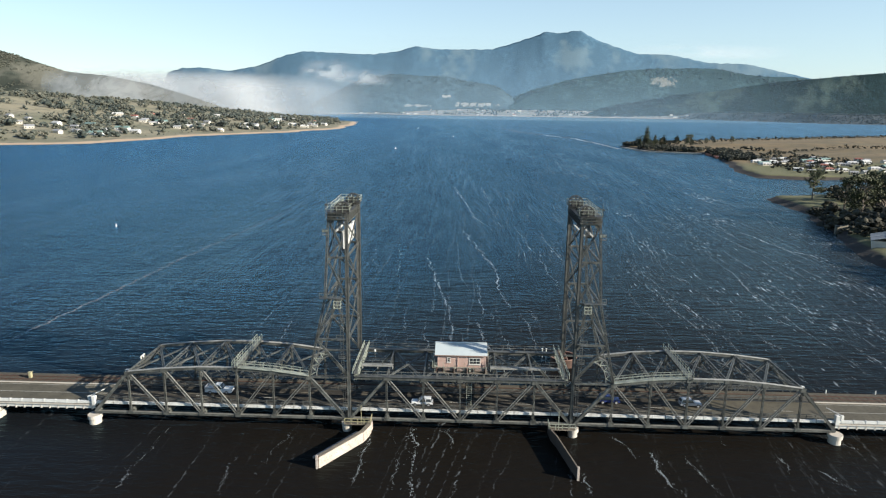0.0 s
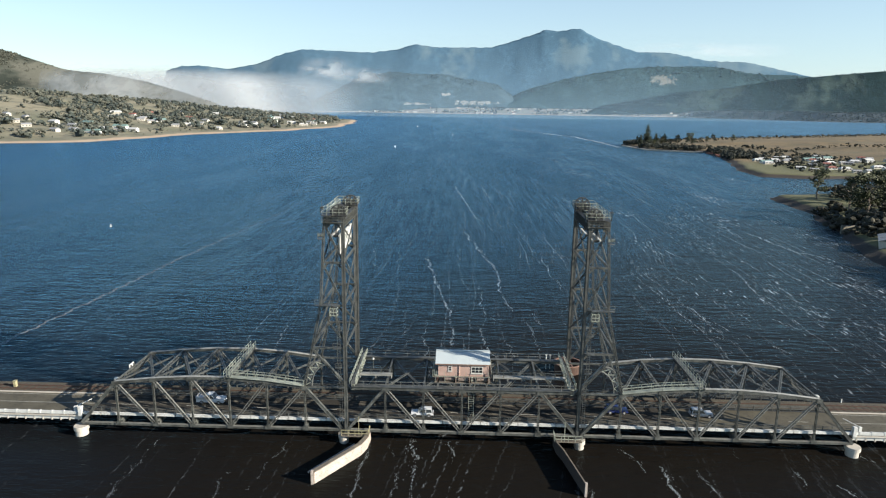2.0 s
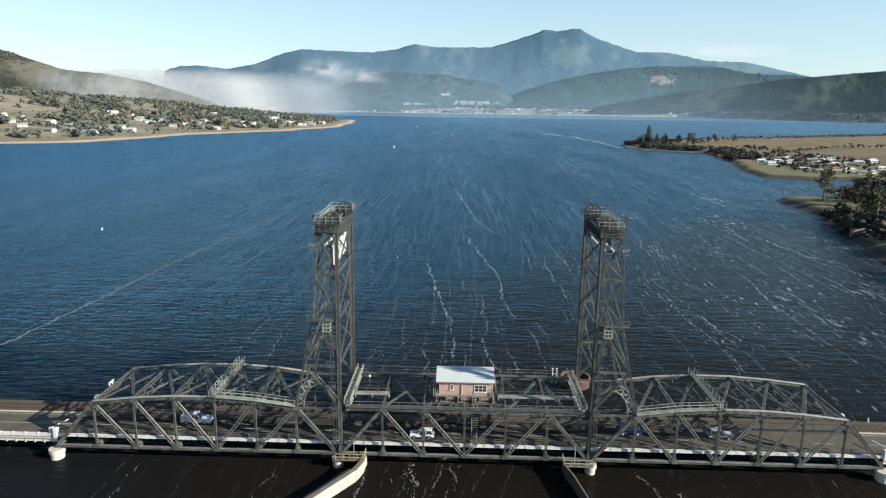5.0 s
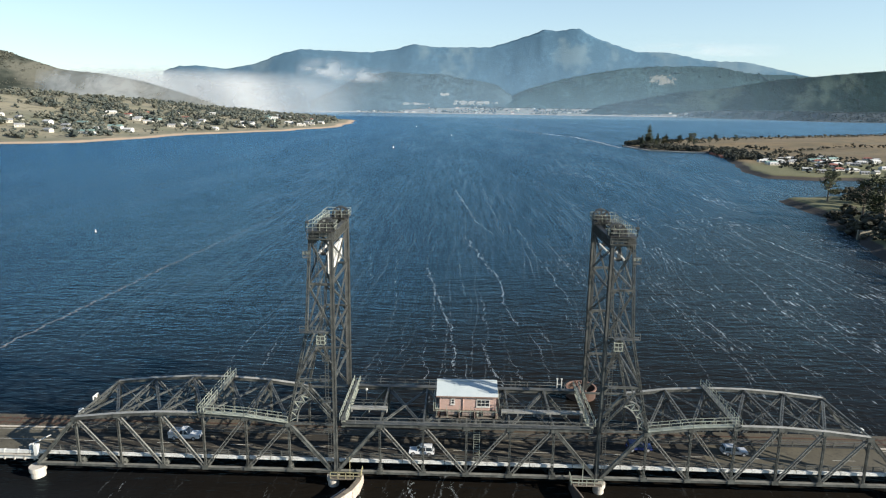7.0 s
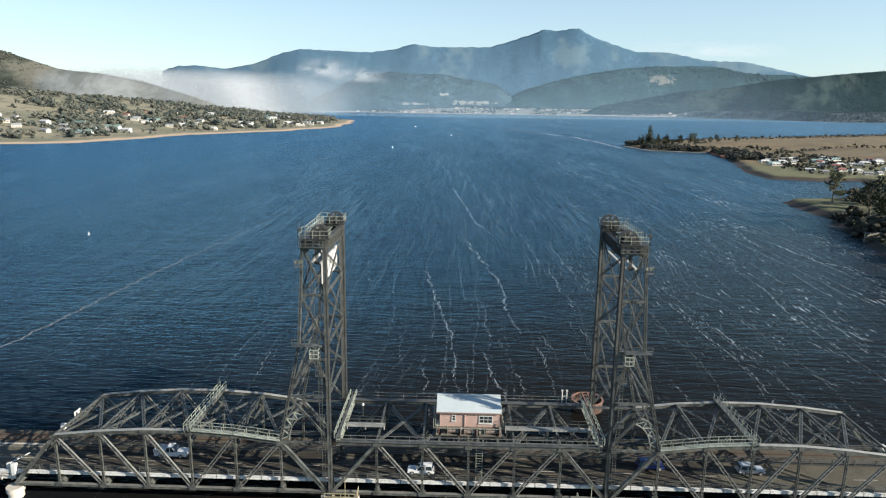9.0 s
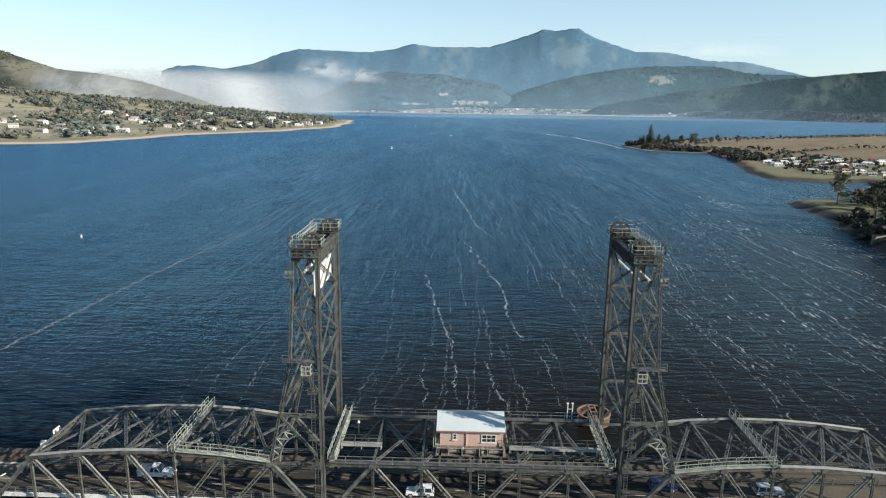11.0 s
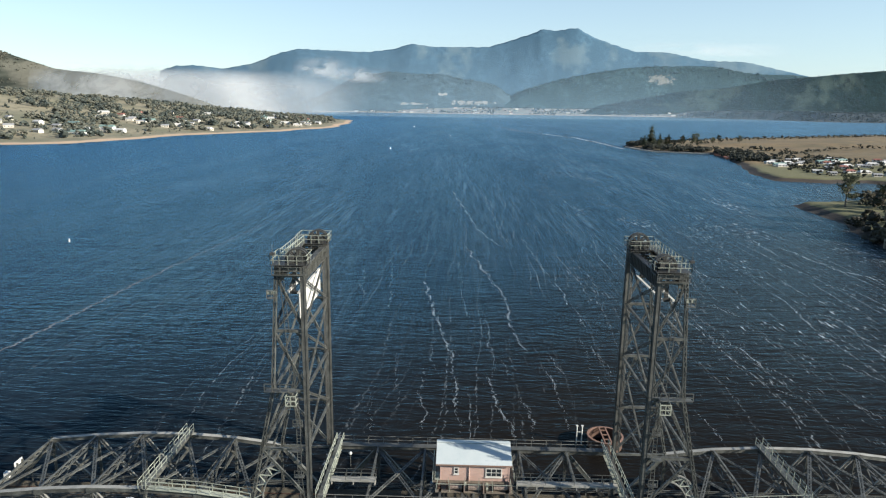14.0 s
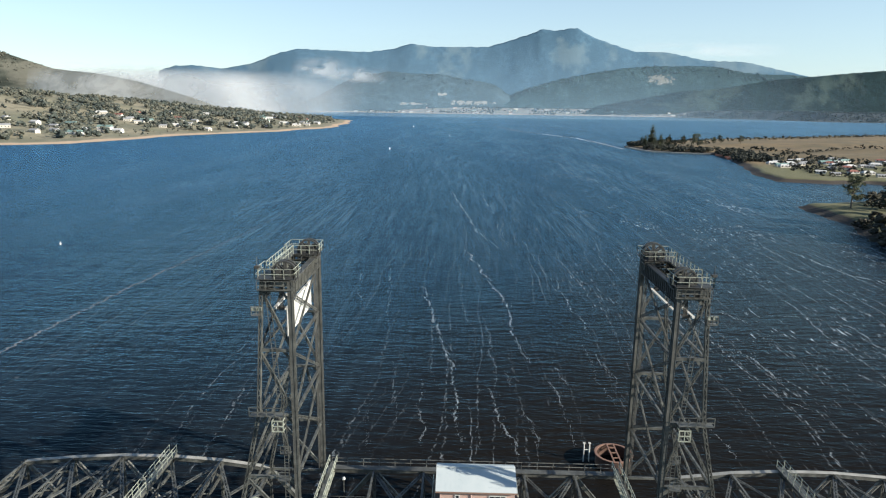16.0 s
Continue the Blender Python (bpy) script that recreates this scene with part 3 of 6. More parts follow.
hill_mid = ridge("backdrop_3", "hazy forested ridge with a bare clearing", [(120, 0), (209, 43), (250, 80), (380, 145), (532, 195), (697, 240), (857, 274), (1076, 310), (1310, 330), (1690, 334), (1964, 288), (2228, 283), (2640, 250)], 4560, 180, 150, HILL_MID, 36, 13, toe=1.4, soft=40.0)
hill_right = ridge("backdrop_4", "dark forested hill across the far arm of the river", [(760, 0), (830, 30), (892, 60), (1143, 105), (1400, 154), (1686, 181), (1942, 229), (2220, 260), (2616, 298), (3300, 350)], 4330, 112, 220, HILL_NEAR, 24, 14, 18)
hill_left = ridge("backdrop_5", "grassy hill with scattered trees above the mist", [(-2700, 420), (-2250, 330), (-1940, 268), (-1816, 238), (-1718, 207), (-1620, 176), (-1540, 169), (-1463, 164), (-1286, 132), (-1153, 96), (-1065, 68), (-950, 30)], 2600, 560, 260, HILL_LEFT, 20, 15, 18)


# ---- bridge ----
P = 6.6                 # panel length
WIDE = 13.5             # between the trusses
ZB, ZT = 2.2, 10.15     # bottom chord, lift span's top chord
DECK = 3.6              # road surface


def truss_plane(parent, y, xs, tops, downs, end0, end1, chord=0.5):
    """One truss: bottom nodes xs, top nodes at xs[1:-1] with heights tops, diagonals from top i to bottom j."""
    n = len(xs)
    for i in range(n - 1):
        bm = bmesh.new()
        boxed(bm, (xs[i], y, ZB), (xs[i + 1], y, ZB), 0.36, chord)
        ch = part("bottom_chord", bm, STEEL, parent)
        bm = bmesh.new()
        # lighter plate paints the sunlit top of the bottom chord
        add_bar(bm, (xs[i], y, ZB + 0.2), (xs[i + 1], y, ZB + 0.2), 0.03, chord + 0.06, (0, 1, 0))
        part("cover_plate", bm, LIGHTSTEEL, ch, "cover plate coloured lighter for its sunlit top")
    for i in range(1, n - 2):
        bm = bmesh.new()
        boxed(bm, (xs[i], y, tops[i - 1]), (xs[i + 1], y, tops[i]), 0.5, 0.6)
        ch = part("top_chord", bm, STEEL, parent)
        bm = bmesh.new()
        # pale plate paints the sunlit top of the top chord
        add_bar(bm, (xs[i], y, tops[i - 1] + 0.27), (xs[i + 1], y, tops[i] + 0.27), 0.03, 0.66, (0, 1, 0))
        part("cover_plate", bm, SUNTOP, ch, "cover plate coloured pale for its sunlit top")
    for flag, a, b, z in ((end0, xs[0], xs[1], tops[0]), (end1, xs[-1], xs[-2], tops[-1])):
        bm = bmesh.new()
        boxed(bm, (a, y, ZB), (b, y, z), 0.5, 0.55)
        part("end_post", bm, STEEL, parent)
    for i in range(1, n - 1):
        bm = bmesh.new()
        laced(bm, (xs[i], y, ZB), (xs[i], y, tops[i - 1]), 0.34, 0.34, (0, 1, 0), 0.09)
        part("vertical_post", bm, STEEL, parent)
        for s, (zz, hh) in ((-1, (tops[i - 1] - 0.1, 0.36)), (1, (tops[i - 1] - 0.1, 0.36)), (-1, (ZB + 0.18, 0.34)), (1, (ZB + 0.18, 0.34))):
                bm = bmesh.new()
                add_box(bm, xs[i] - 0.5, xs[i] + 0.5, y + s * 0.33 - 0.012, y + s * 0.33 + 0.012, zz - hh, zz + hh)
                part("gusset_plate", bm, STEEL, parent)
    for i, j in downs:
        # lighter channels and darker lacing paint the lit edges and shaded gap
        bm = bmesh.new()
        laced(bm, (xs[i], y, tops[i - 1]), (xs[j], y, ZB), 0.54, 0.3, (0, 1, 0), 0.13, bars=False)
        dg = part("diagonal", bm, LIGHTSTEEL, parent)
        bm = bmesh.new()
        laced(bm, (xs[i], y, tops[i - 1]), (xs[j], y, ZB), 0.54, 0.3, (0, 1, 0), 0.13, channels=False)
        part("lacing", bm, LEGSTEEL, dg)


def cross_frames(parent, xs, tops, clear=()):
    """Floor beams under the deck, stringers, and the overhead struts with their laterals."""
    for x in xs:
        bm = bmesh.new()
        add_box(bm, x - 0.16, x + 0.16, 0.32, WIDE - 0.32, ZB - 0.3, ZB + 0.75)
        for z in (ZB - 0.3, ZB + 0.75):
            add_box(bm, x - 0.26, x + 0.26, 0.32, WIDE - 0.32, z - 0.02, z + 0.02)
        part("floor_beam", bm, STEEL, parent)
    for y in (1.6, 4.2, 6.8, 9.3, 10.8, 12.2):
        bm = bmesh.new()
        add_box(bm, xs[0], xs[-1], y - 0.12, y + 0.12, ZB + 0.78, ZB + 1.12)
        part("stringer", bm, STEEL, parent)
    for x, z in zip(xs[1:-1], tops):
        bm = bmesh.new()
        laced(bm, (x, 0.3, z - 0.1), (x, WIDE - 0.3, z - 0.1), 0.75, 0.3, (1, 0, 0), 0.1)
        part("overhead_strut", bm, STEEL, parent)
        for a, b in ((0.3, 2.3), (WIDE - 0.3, WIDE - 2.3)):
            bm = bmesh.new()
            laced(bm, (x, a, z - 2.3), (x, b, z - 0.3), 0.3, 0.2, (1, 0, 0), 0.06)
            part("sway_bracket", bm, STEEL, parent)
    for x, z in zip(xs[2:-2], tops[1:-1]):
        bm = bmesh.new()
        laced(bm, (x, 0.35, z - 1.95), (x, WIDE - 0.35, z - 1.95), 0.36, 0.26, (1, 0, 0), 0.08)
        part("sway_strut", bm, STEEL, parent)
        for k in range(6):
            bm = bmesh.new()
            ya, yb = 0.4 + k * (WIDE - 0.8) / 6, 0.4 + (k + 1) * (WIDE - 0.8) / 6
            za, zb = (z - 0.45, z - 1.8) if k % 2 else (z - 1.8, z - 0.45)
            add_bar(bm, (x, ya, za), (x, yb, zb), 0.16, 0.14, (1, 0, 0))
            part("sway_diagonal", bm, STEEL, parent)
    nodes = list(zip(xs[1:-1], tops))
    for k, ((xa, za), (xb, zb)) in enumerate(zip(nodes, nodes[1:])):
        for ya, yb in ((0.3, WIDE - 0.3), (WIDE - 0.3, 0.3)):
            bm = bmesh.new()
            laced(bm, (xa, ya, za - 0.02 - 0.1 * (ya > 1)), (xb, yb, zb - 0.02 - 0.1 * (ya > 1)), 0.5, 0.14, (0, 0, 1), 0.17)
            part("lateral_brace", bm, STEEL, parent)


def portal(parent, x, z, lean):
    """The lattice portal between the end posts."""
    bm = bmesh.new()
    laced(bm, (x, 0.3, z - 0.3), (x, WIDE - 0.3, z - 0.3), 0.9, 0.35, (1, 0, 0), 0.11)
    for a, b in ((0.3, 3.0), (WIDE - 0.3, WIDE - 3.0)):
        laced(bm, (x + lean * 1.9, a, z - 2.6), (x + lean * 0.5, b, z - 0.7), 0.4, 0.25, (1, 0, 0), 0.08)
    part("portal_frame", bm, STEEL, parent)


def side_span(sign):
    sp = empty("side_span", (0, 0, 0))
    tagged(sp, "weathered grey-green steel side span with arched riveted through-trusses", "bridge span", "fixed spans of the bridge")
    xs = [sign * (20.5 + P * k) for k in range(8)]          # from the tower outwards
    tops = [10.0, 10.85, 11.25, 11.2, 10.75, 10.0]
    downs = [(1, 2), (2, 3), (4, 3), (5, 4), (6, 5)]
    for y in (0, WIDE):
        truss_plane(sp, y, xs, tops, downs, True, True)
    cross_frames(sp, xs, tops)
    portal(sp, xs[6], tops[5], sign)
    # walkway along the near top chord from the tower to the third node, then across
    bm = bmesh.new()
    for i in range(2):
        add_bar(bm, (xs[i + 1], -0.1, tops[i] + 0.38), (xs[i + 2], -0.1, tops[i + 1] + 0.38), 0.06, 0.95)
    wk = part("walkway", bm, PALE, sp, "pale green steel walkway along the top chord")
    for y in (-0.55, 0.35):
        bm = bmesh.new()
        railing(bm, [(xs[i + 1], y, tops[i] + 0.40) for i in range(3)], 1.05, 1.65, 0.028)
        part("railing", bm, PALE, wk)
    bm = bmesh.new()
    x, z = xs[3], tops[2] + 0.42
    add_box(bm, x - 0.5, x + 0.5, -0.6, WIDE + 0.6, z, z + 0.06)
    for k in (-0.45, 0.45):
        add_box(bm, x + k - 0.06, x + k + 0.06, -0.6, WIDE + 0.6, z - 0.3, z - 0.003)
    wk = part("cross_walkway", bm, STEEL, sp, "railed steel walkway crossing over the roadway")
    for k in (-0.48, 0.48):
        bm = bmesh.new()
        railing(bm, [(x + k, -0.6, z + 0.06), (x + k, WIDE + 0.6, z + 0.06)], 1.05, 1.5, 0.032)
        part("railing", bm, PALE, wk)
    return sp


for s in (-1, 1):
    side_span(s)


def lift_span():
    sp = empty("lift_span", (0, 0, 0))
    tagged(sp, "weathered grey steel lift span with flat-topped riveted trusses, lowered", "bridge span")
    xs = [-3 * P + P * k for k in range(7)]
    tops = [ZT] * 5
    downs = [(1, 2), (2, 3), (4, 3), (5, 4)]
    for y in (0, WIDE):
        truss_plane(sp, y, xs, tops, downs, True, True)
        for a, b in ((xs[1], -18.9), (xs[5], 18.9)):
            bm = bmesh.new()
            boxed(bm, (a, y, ZT), (b, y, ZT), 0.55, 0.6)
            part("top_chord", bm, STEEL, sp)
        # railings and boards over the top chord
        bm = bmesh.new()
        add_box(bm, -18.9, 18.9, y - 0.5, y + 0.5, ZT + 0.32, ZT + 0.37)
        wk = part("walkway", bm, LEGSTEEL, sp, "dark steel walkway over the top chord")
        k = -0.46 if y == 0 else 0.46
        bm = bmesh.new()
        railing(bm, [(-18.9, y + k, ZT + 0.37), (18.9, y + k, ZT + 0.37)], 1.05, 2.1, 0.026)
        part("railing", bm, LIGHTSTEEL, wk)
    cross_frames(sp, xs, tops)
    for x in (-18.7, 18.7):
        bm = bmesh.new()
        laced(bm, (x, -0.3, ZT + 0.15), (x, WIDE + 0.3, ZT + 0.15), 1.0, 0.7, (1, 0, 0), 0.14)
        lg = part("lifting_girder", bm, PALE, sp, "pale green lattice lifting girder with walkway")
        bm = bmesh.new()
        add_box(bm, x - 0.35, x + 0.35, -0.4, WIDE + 0.4, ZT + 0.78, ZT + 0.84)
        part("grating", bm, STEEL, lg)
        for k in (-0.48, 0.48):
            bm = bmesh.new()
            railing(bm, [(x + k, -0.4, ZT + 0.84), (x + k, WIDE + 0.4, ZT + 0.84)], 1.05, 1.6, 0.04)
            part("railing", bm, PALE, lg)
    # platforms between the girders and the machinery house, along the middle of the span
    for x0, x1, y0, y1 in ((-18.1, -12.4, 3.3, 4.3), (5.4, 18.1, 3.3, 4.3)):
        bm = bmesh.new()
        add_box(bm, x0, x1, y0, y1, ZT + 0.96, ZT + 1.02)
        for y in (y0 + 0.08, y1 - 0.08):
            add_box(bm, x0, x1, y - 0.05, y + 0.05, ZT + 0.78, ZT + 0.957)
        n = int((x1 - x0) / 2.2)
        for k in range(n + 1):
            x = x0 + 0.1 + (x1 - x0 - 0.2) * k / n
            add_box(bm, x - 0.06, x + 0.06, y0 + 0.1, y1 - 0.1, ZT + 0.3, ZT + 0.957)
        # platform's sunlit top is put into its pale steel
        wk = part("platform", bm, SUNTOP, sp, "pale railed steel service platform")
        for y in (y0 + 0.04, y1 - 0.04):
            bm = bmesh.new()
            railing(bm, [(x0, y, ZT + 1.02), (x1, y, ZT + 1.02)], 1.05, 1.8, 0.026)
            part("railing", bm, STEEL, wk)
    # beams under the house
    for x in (-4.2, -1.4, 1.4, 4.2):
        bm = bmesh.new()
        add_box(bm, x - 0.15, x + 0.15, 0.3, WIDE - 0.3, ZT - 0.1, ZT + 0.3)
        part("house_beam", bm, STEEL, sp)
    bm = bmesh.new()
    add_box(bm, -5.2, 5.2, 4.3, 10.6, ZT + 0.32, ZT + 0.4)
    fl = part("house_platform", bm, TIMBER, sp, "grey timber platform below the machinery house")
    bm = bmesh.new()
    railing(bm, [(-5.2, 4.4, ZT + 0.4), (-5.2, 10.5, ZT + 0.4)], 1.05, 1.7, 0.035)
    railing(bm, [(5.2, 4.4, ZT + 0.4), (5.2, 10.5, ZT + 0.4)], 1.05, 1.7, 0.035)
    part("railing", bm, PALE, fl)
    bm = bmesh.new()
    ladder(bm, (1.6, 0.95, DECK + 0.3), (1.6, 0.95, ZT + 0.4), 0.9, (1, 0, 0), 0.4)
    part("access_ladder", bm, PALE, sp, "pale steel access ladder")
    return sp


lift_span()


# ---- towers ----
LEVELS = (10.0, 17.2, 24.75, 32.1, 38.7)
FX = 20.0                                     # lift-side legs


def back_x(z):
    return 23.9 - 0.065 * (z - 24.75) if z > 24.75 else 23.9 + (24.75 - z) * 0.217


def tower(sign):
    tw = empty("lift_tower", (0, 0, 0))
    tagged(tw, "tall weathered grey steel lattice lift tower with railed top platforms", "lift tower", "towers of the lift bridge")
    for y in (0, WIDE):
        for a, b in ((ZB - 0.6, LEVELS[0]), (LEVELS[0], LEVELS[2]), (LEVELS[2], 39.75)):
            bm = bmesh.new()
            boxed(bm, (sign * FX, y, a), (sign * FX, y, b), 0.46, 0.6, (0, 1, 0))
            for k in (-0.2, 0.2):
                add_bar(bm, (sign * (FX - 0.3), y + k, a), (sign * (FX - 0.3), y + k, b), 0.07, 0.07)
            part("front_leg", bm, LEGSTEEL, tw)
        for a, b in ((LEVELS[0], LEVELS[2]), (LEVELS[2], 39.75)):
            bm = bmesh.new()
            laced(bm, (sign * back_x(a), y, a), (sign * back_x(b), y, b), 0.42, 0.42, (0, 1, 0), 0.11)
            part("back_leg", bm, STEEL, tw)
        # side faces: a strut at each level and one diagonal a bay
        for i, z in enumerate(LEVELS[:]):
            if i == 0:
                bm = bmesh.new()
                add_bar(bm, (sign * FX, y, z), (sign * back_x(z), y, z), 0.3, 0.26)
                part("strut", bm, STEEL, tw)
                continue
            bm = bmesh.new()
            add_bar(bm, (sign * FX, y, z), (sign * back_x(z), y, z), 0.34, 0.28)
            for xx, dr in ((FX, 1), (back_x(z), -1)):
                add_bar(bm, (sign * (xx + dr * 0.3), y, z - 0.9), (sign * (xx + dr * 0.9), y, z - 0.12), 0.3, 0.05)
            part("strut", bm, STEEL, tw)
            bm = bmesh.new()
            zl = LEVELS[i - 1]
            a, b = (FX, back_x(z))
            if i >= 3:
                laced(bm, (sign * FX, y, zl + 0.2), (sign * back_x(z), y, z - 0.2), 0.34, 0.3, (0, 1, 0), 0.09)
            elif i == 2:
                laced(bm, (sign * back_x(zl), y, zl + 0.2), (sign * (FX + 1.9), y, z - 0.1), 0.34, 0.3, (0, 1, 0), 0.09)
                laced(bm, (sign * (FX + 1.9), y, z - 0.1), (sign * FX, y, zl + 0.4), 0.34, 0.3, (0, 1, 0), 0.09)
            else:
                laced(bm, (sign * FX, y, zl + 0.5), (sign * back_x(z), y, z - 0.2), 0.36, 0.3, (0, 1, 0), 0.09)
            part("side_diagonal", bm, STEEL, tw)
    # lift-side and back faces between near and far legs
    for i, z in enumerate(LEVELS[1:], 1):
        zl = LEVELS[i - 1]
        for face in (0, 1):
            if face == 0:
                p = lambda yy, zz: (sign * FX, yy, zz)
            else:
                p = lambda yy, zz: (sign * back_x(zz), yy, zz)
            if i < 4:
                bm = bmesh.new()
                laced(bm, p(0.35, z), p(WIDE - 0.35, z), 0.4, 0.3, (1, 0, 0), 0.1)
                part("cross_strut", bm, STEEL, tw)
            if i == 1 and face == 0:
                continue
            bm = bmesh.new()
            mid = p(WIDE / 2, (z + zl) / 2)
            laced(bm, p(0.35, zl + 0.3), p(WIDE - 0.35, z - 0.3), 0.36, 0.2, (1, 0, 0), 0.09)
            part("cross_brace", bm, STEEL, tw)
            if face == 1:
                continue
            bm = bmesh.new()
            q = lambda yy, zz, o=0.22: tuple(Vector(p(yy, zz)) + Vector((sign * o, 0, 0)))
            laced(bm, q(WIDE - 0.35, zl + 0.3), q(0.35, z - 0.3), 0.36, 0.16, (1, 0, 0), 0.09)
            part("cross_brace", bm, STEEL, tw)
    # curved lattice knee brackets from the feet of the back legs
    for y in (0.05,):
        inner, outer = [], []
        for k in range(9):
            a = k / 8 * math.pi / 2
            outer.append((sign * (27.05 - 3.2 * (1 - math.cos(a))), y, 10.3 + 4.7 * math.sin(a)))
            inner.append((sign * (25.75 - 2.9 * (1 - math.cos(a))), y, 10.3 + 3.9 * math.sin(a)))
        for path in (inner, outer):
            bm = bmesh.new()
            sweep(bm, path, 0.13, 0.26, (0, 1, 0))
            part("knee_bracket", bm, LIGHTSTEEL, tw, "curved lattice knee bracket rib")
        for k in range(8):
            bm = bmesh.new()
            a, b = (inner[k], outer[k + 1]) if k % 2 else (outer[k], inner[k + 1])
            add_bar(bm, a, b, 0.1, 0.1)
            part("bracket_lacing", bm, PALE, tw)
    # head girders, ribbed on their faces
    for x in (FX, back_x(39.0)):
        bm = bmesh.new()
        add_box(bm, sign * x - 0.2, sign * x + 0.2, 0.36, WIDE - 0.36, 38.1, 39.6)
        for z in (38.1, 39.6):
            add_box(bm, sign * x - 0.34, sign * x + 0.34, 0.36, WIDE - 0.36, z - 0.04, z + 0.04)
        for k in range(19):
            y = 0.7 + k * (WIDE - 1.4) / 18
            add_box(bm, sign * x - 0.3, sign * x + 0.3, y - 0.05, y + 0.05, 38.15, 39.55)
        # right tower's girder is coloured dark for its shaded face
        part("head_girder", bm, STEEL if sign < 0 else DARK, tw, "deep ribbed head girder")
    for y in (0, WIDE):
        bm = bmesh.new()
        add_bar(bm, (sign * FX, y, 39.4), (sign * back_x(39.4), y, 39.4), 0.6, 0.28)
        part("head_beam", bm, STEEL, tw)
    # top platforms with railings
    x0, x1 = sorted((sign * (FX - 0.6), sign * (back_x(40) + (0.45 if sign < 0 else 0.3))))
    for y0, y1 in ((-0.75, 2.6), (WIDE - 2.6, WIDE + 0.75)):
        bm = bmesh.new()
        add_box(bm, x0, x1, y0, y1, 39.98, 40.05)
        pf = part("top_platform", bm, DARK, tw, "dark steel service platform")
        bm = bmesh.new()
        ring = [(x0, y0, 40.05), (x1, y0, 40.05), (x1, y1, 40.05), (x0, y1, 40.05), (x0, y0, 40.05)]
        railing(bm, ring, 1.1, 1.1, 0.028)
        part("railing", bm, PALE, pf)
        bm = bmesh.new()
        railing(bm, [(x0 + 0.1, y0, 38.9), (x1 - 0.1, y0, 38.9)], 0.95, 0.9, 0.028)
        add_box(bm, x0 + 0.1, x1 - 0.1, y0, y0 + 0.5, 38.84, 38.9)
        part("lower_gallery", bm, STEEL, tw)
    bm = bmesh.new()
    xo = sign * (back_x(40) - 0.2)
    add_box(bm, xo - 0.45, xo + 0.45, 2.6, WIDE - 2.6, 39.98, 40.05)
    wk = part("top_walkway", bm, DARK, tw)
    for k in (-0.42, 0.42):
        bm = bmesh.new()
        railing(bm, [(xo + k, 2.6, 40.05), (xo + k, WIDE - 2.6, 40.05)], 1.1, 1.2, 0.028)
        part("railing", bm, PALE, wk)
    # sheaves with spokes
    for y in (1.2, WIDE - 1.2):
        cx, cz, r = sign * 20.75, 40.62 if y > 5 and sign > 0 else 40.3, 1.28
        for k in (-0.35, 0.35):
            bm = bmesh.new()
            n = 28
            for j in range(n):
                a, b = j * math.tau / n, (j + 1) * math.tau / n
                add_bar(bm, (cx + r * math.cos(a), y + k, cz + r * math.sin(a)), (cx + r * math.cos(b), y + k, cz + r * math.sin(b)), 0.16, 0.26)
            for j in range(8):
                a = j * math.tau / 8
                add_bar(bm, (cx, y + k, cz), (cx + r * math.cos(a), y + k, cz + r * math.sin(a)), 0.16, 0.16)
            add_tube(bm, (cx, y + k - 0.3, cz), (cx, y + k + 0.3, cz), 0.3, n=12)
            part("sheave", bm, DARK, tw, "dark greased spoked sheave wheel")
        bm = bmesh.new()
        for dx in (-0.5, 0.5):
            add_box(bm, cx + dx - 0.25, cx + dx + 0.25, y - 0.95, y - 0.72, 39.6, 40.9)
            add_box(bm, cx + dx - 0.25, cx + dx + 0.25, y + 0.72, y + 0.95, 39.6, 40.9)
        add_box(bm, cx - 1.2, cx + 1.2, y - 0.95, y + 0.95, 39.4, 39.6)
        part("bearing_block", bm, DARK, tw)
        bm = bmesh.new()
        for k in range(5):
            yy = y - 0.5 + 0.25 * k
            add_tube(bm, (sign * (FX + 0.2), yy, ZT + 0.9), (sign * (FX + 0.2), yy, 40.2), 0.035, n=5, cap=False)
        part("lifting_ropes", bm, DARK, tw)
    # landings with cages, zigzag ladders between them
    for z, xa, xb in ((24.95, FX + 0.9, FX + 2.0), (17.4, FX + 0.5, FX + 1.4)):
        bm = bmesh.new()
        a, b = sorted((sign * xa, sign * (xb + (2.6 if z > 20 else 0.4))))
        add_box(bm, a, b, -1.15, -0.3, z, z + 0.06)
        railing(bm, [(a, -1.12, z + 0.06), (b, -1.12, z + 0.06)], 1.0, 0.9, 0.035)
        part("landing", bm, STEEL, tw, "railed steel ladder landing")
    bm = bmesh.new()
    a, b = sorted((sign * (FX + 0.95), sign * (FX + 2.15)))
    for x in (a, b, (a + b) / 2):
        add_box(bm, x - 0.05, x + 0.05, -1.3, -1.24, 23.3, 24.62)
    cage = part("ladder_cage", bm, PALE, tw, "pale ladder cage")
    for z in (23.3, 23.9, 24.5):
        bm = bmesh.new()
        add_box(bm, a, b, -1.304, -1.236, z, z + 0.12)
        add_box(bm, a, a + 0.07, -1.236, -0.4, z, z + 0.12)
        add_box(bm, b - 0.07, b, -1.236, -0.4, z, z + 0.12)
        part("cage_hoop", bm, PALE, cage)
    bm = bmesh.new()
    seq = [(0.75, ZB + 1.4), (0.62, 10.4), (0.95, 14.0), (0.9, 20.6), (1.1, 24.95)]
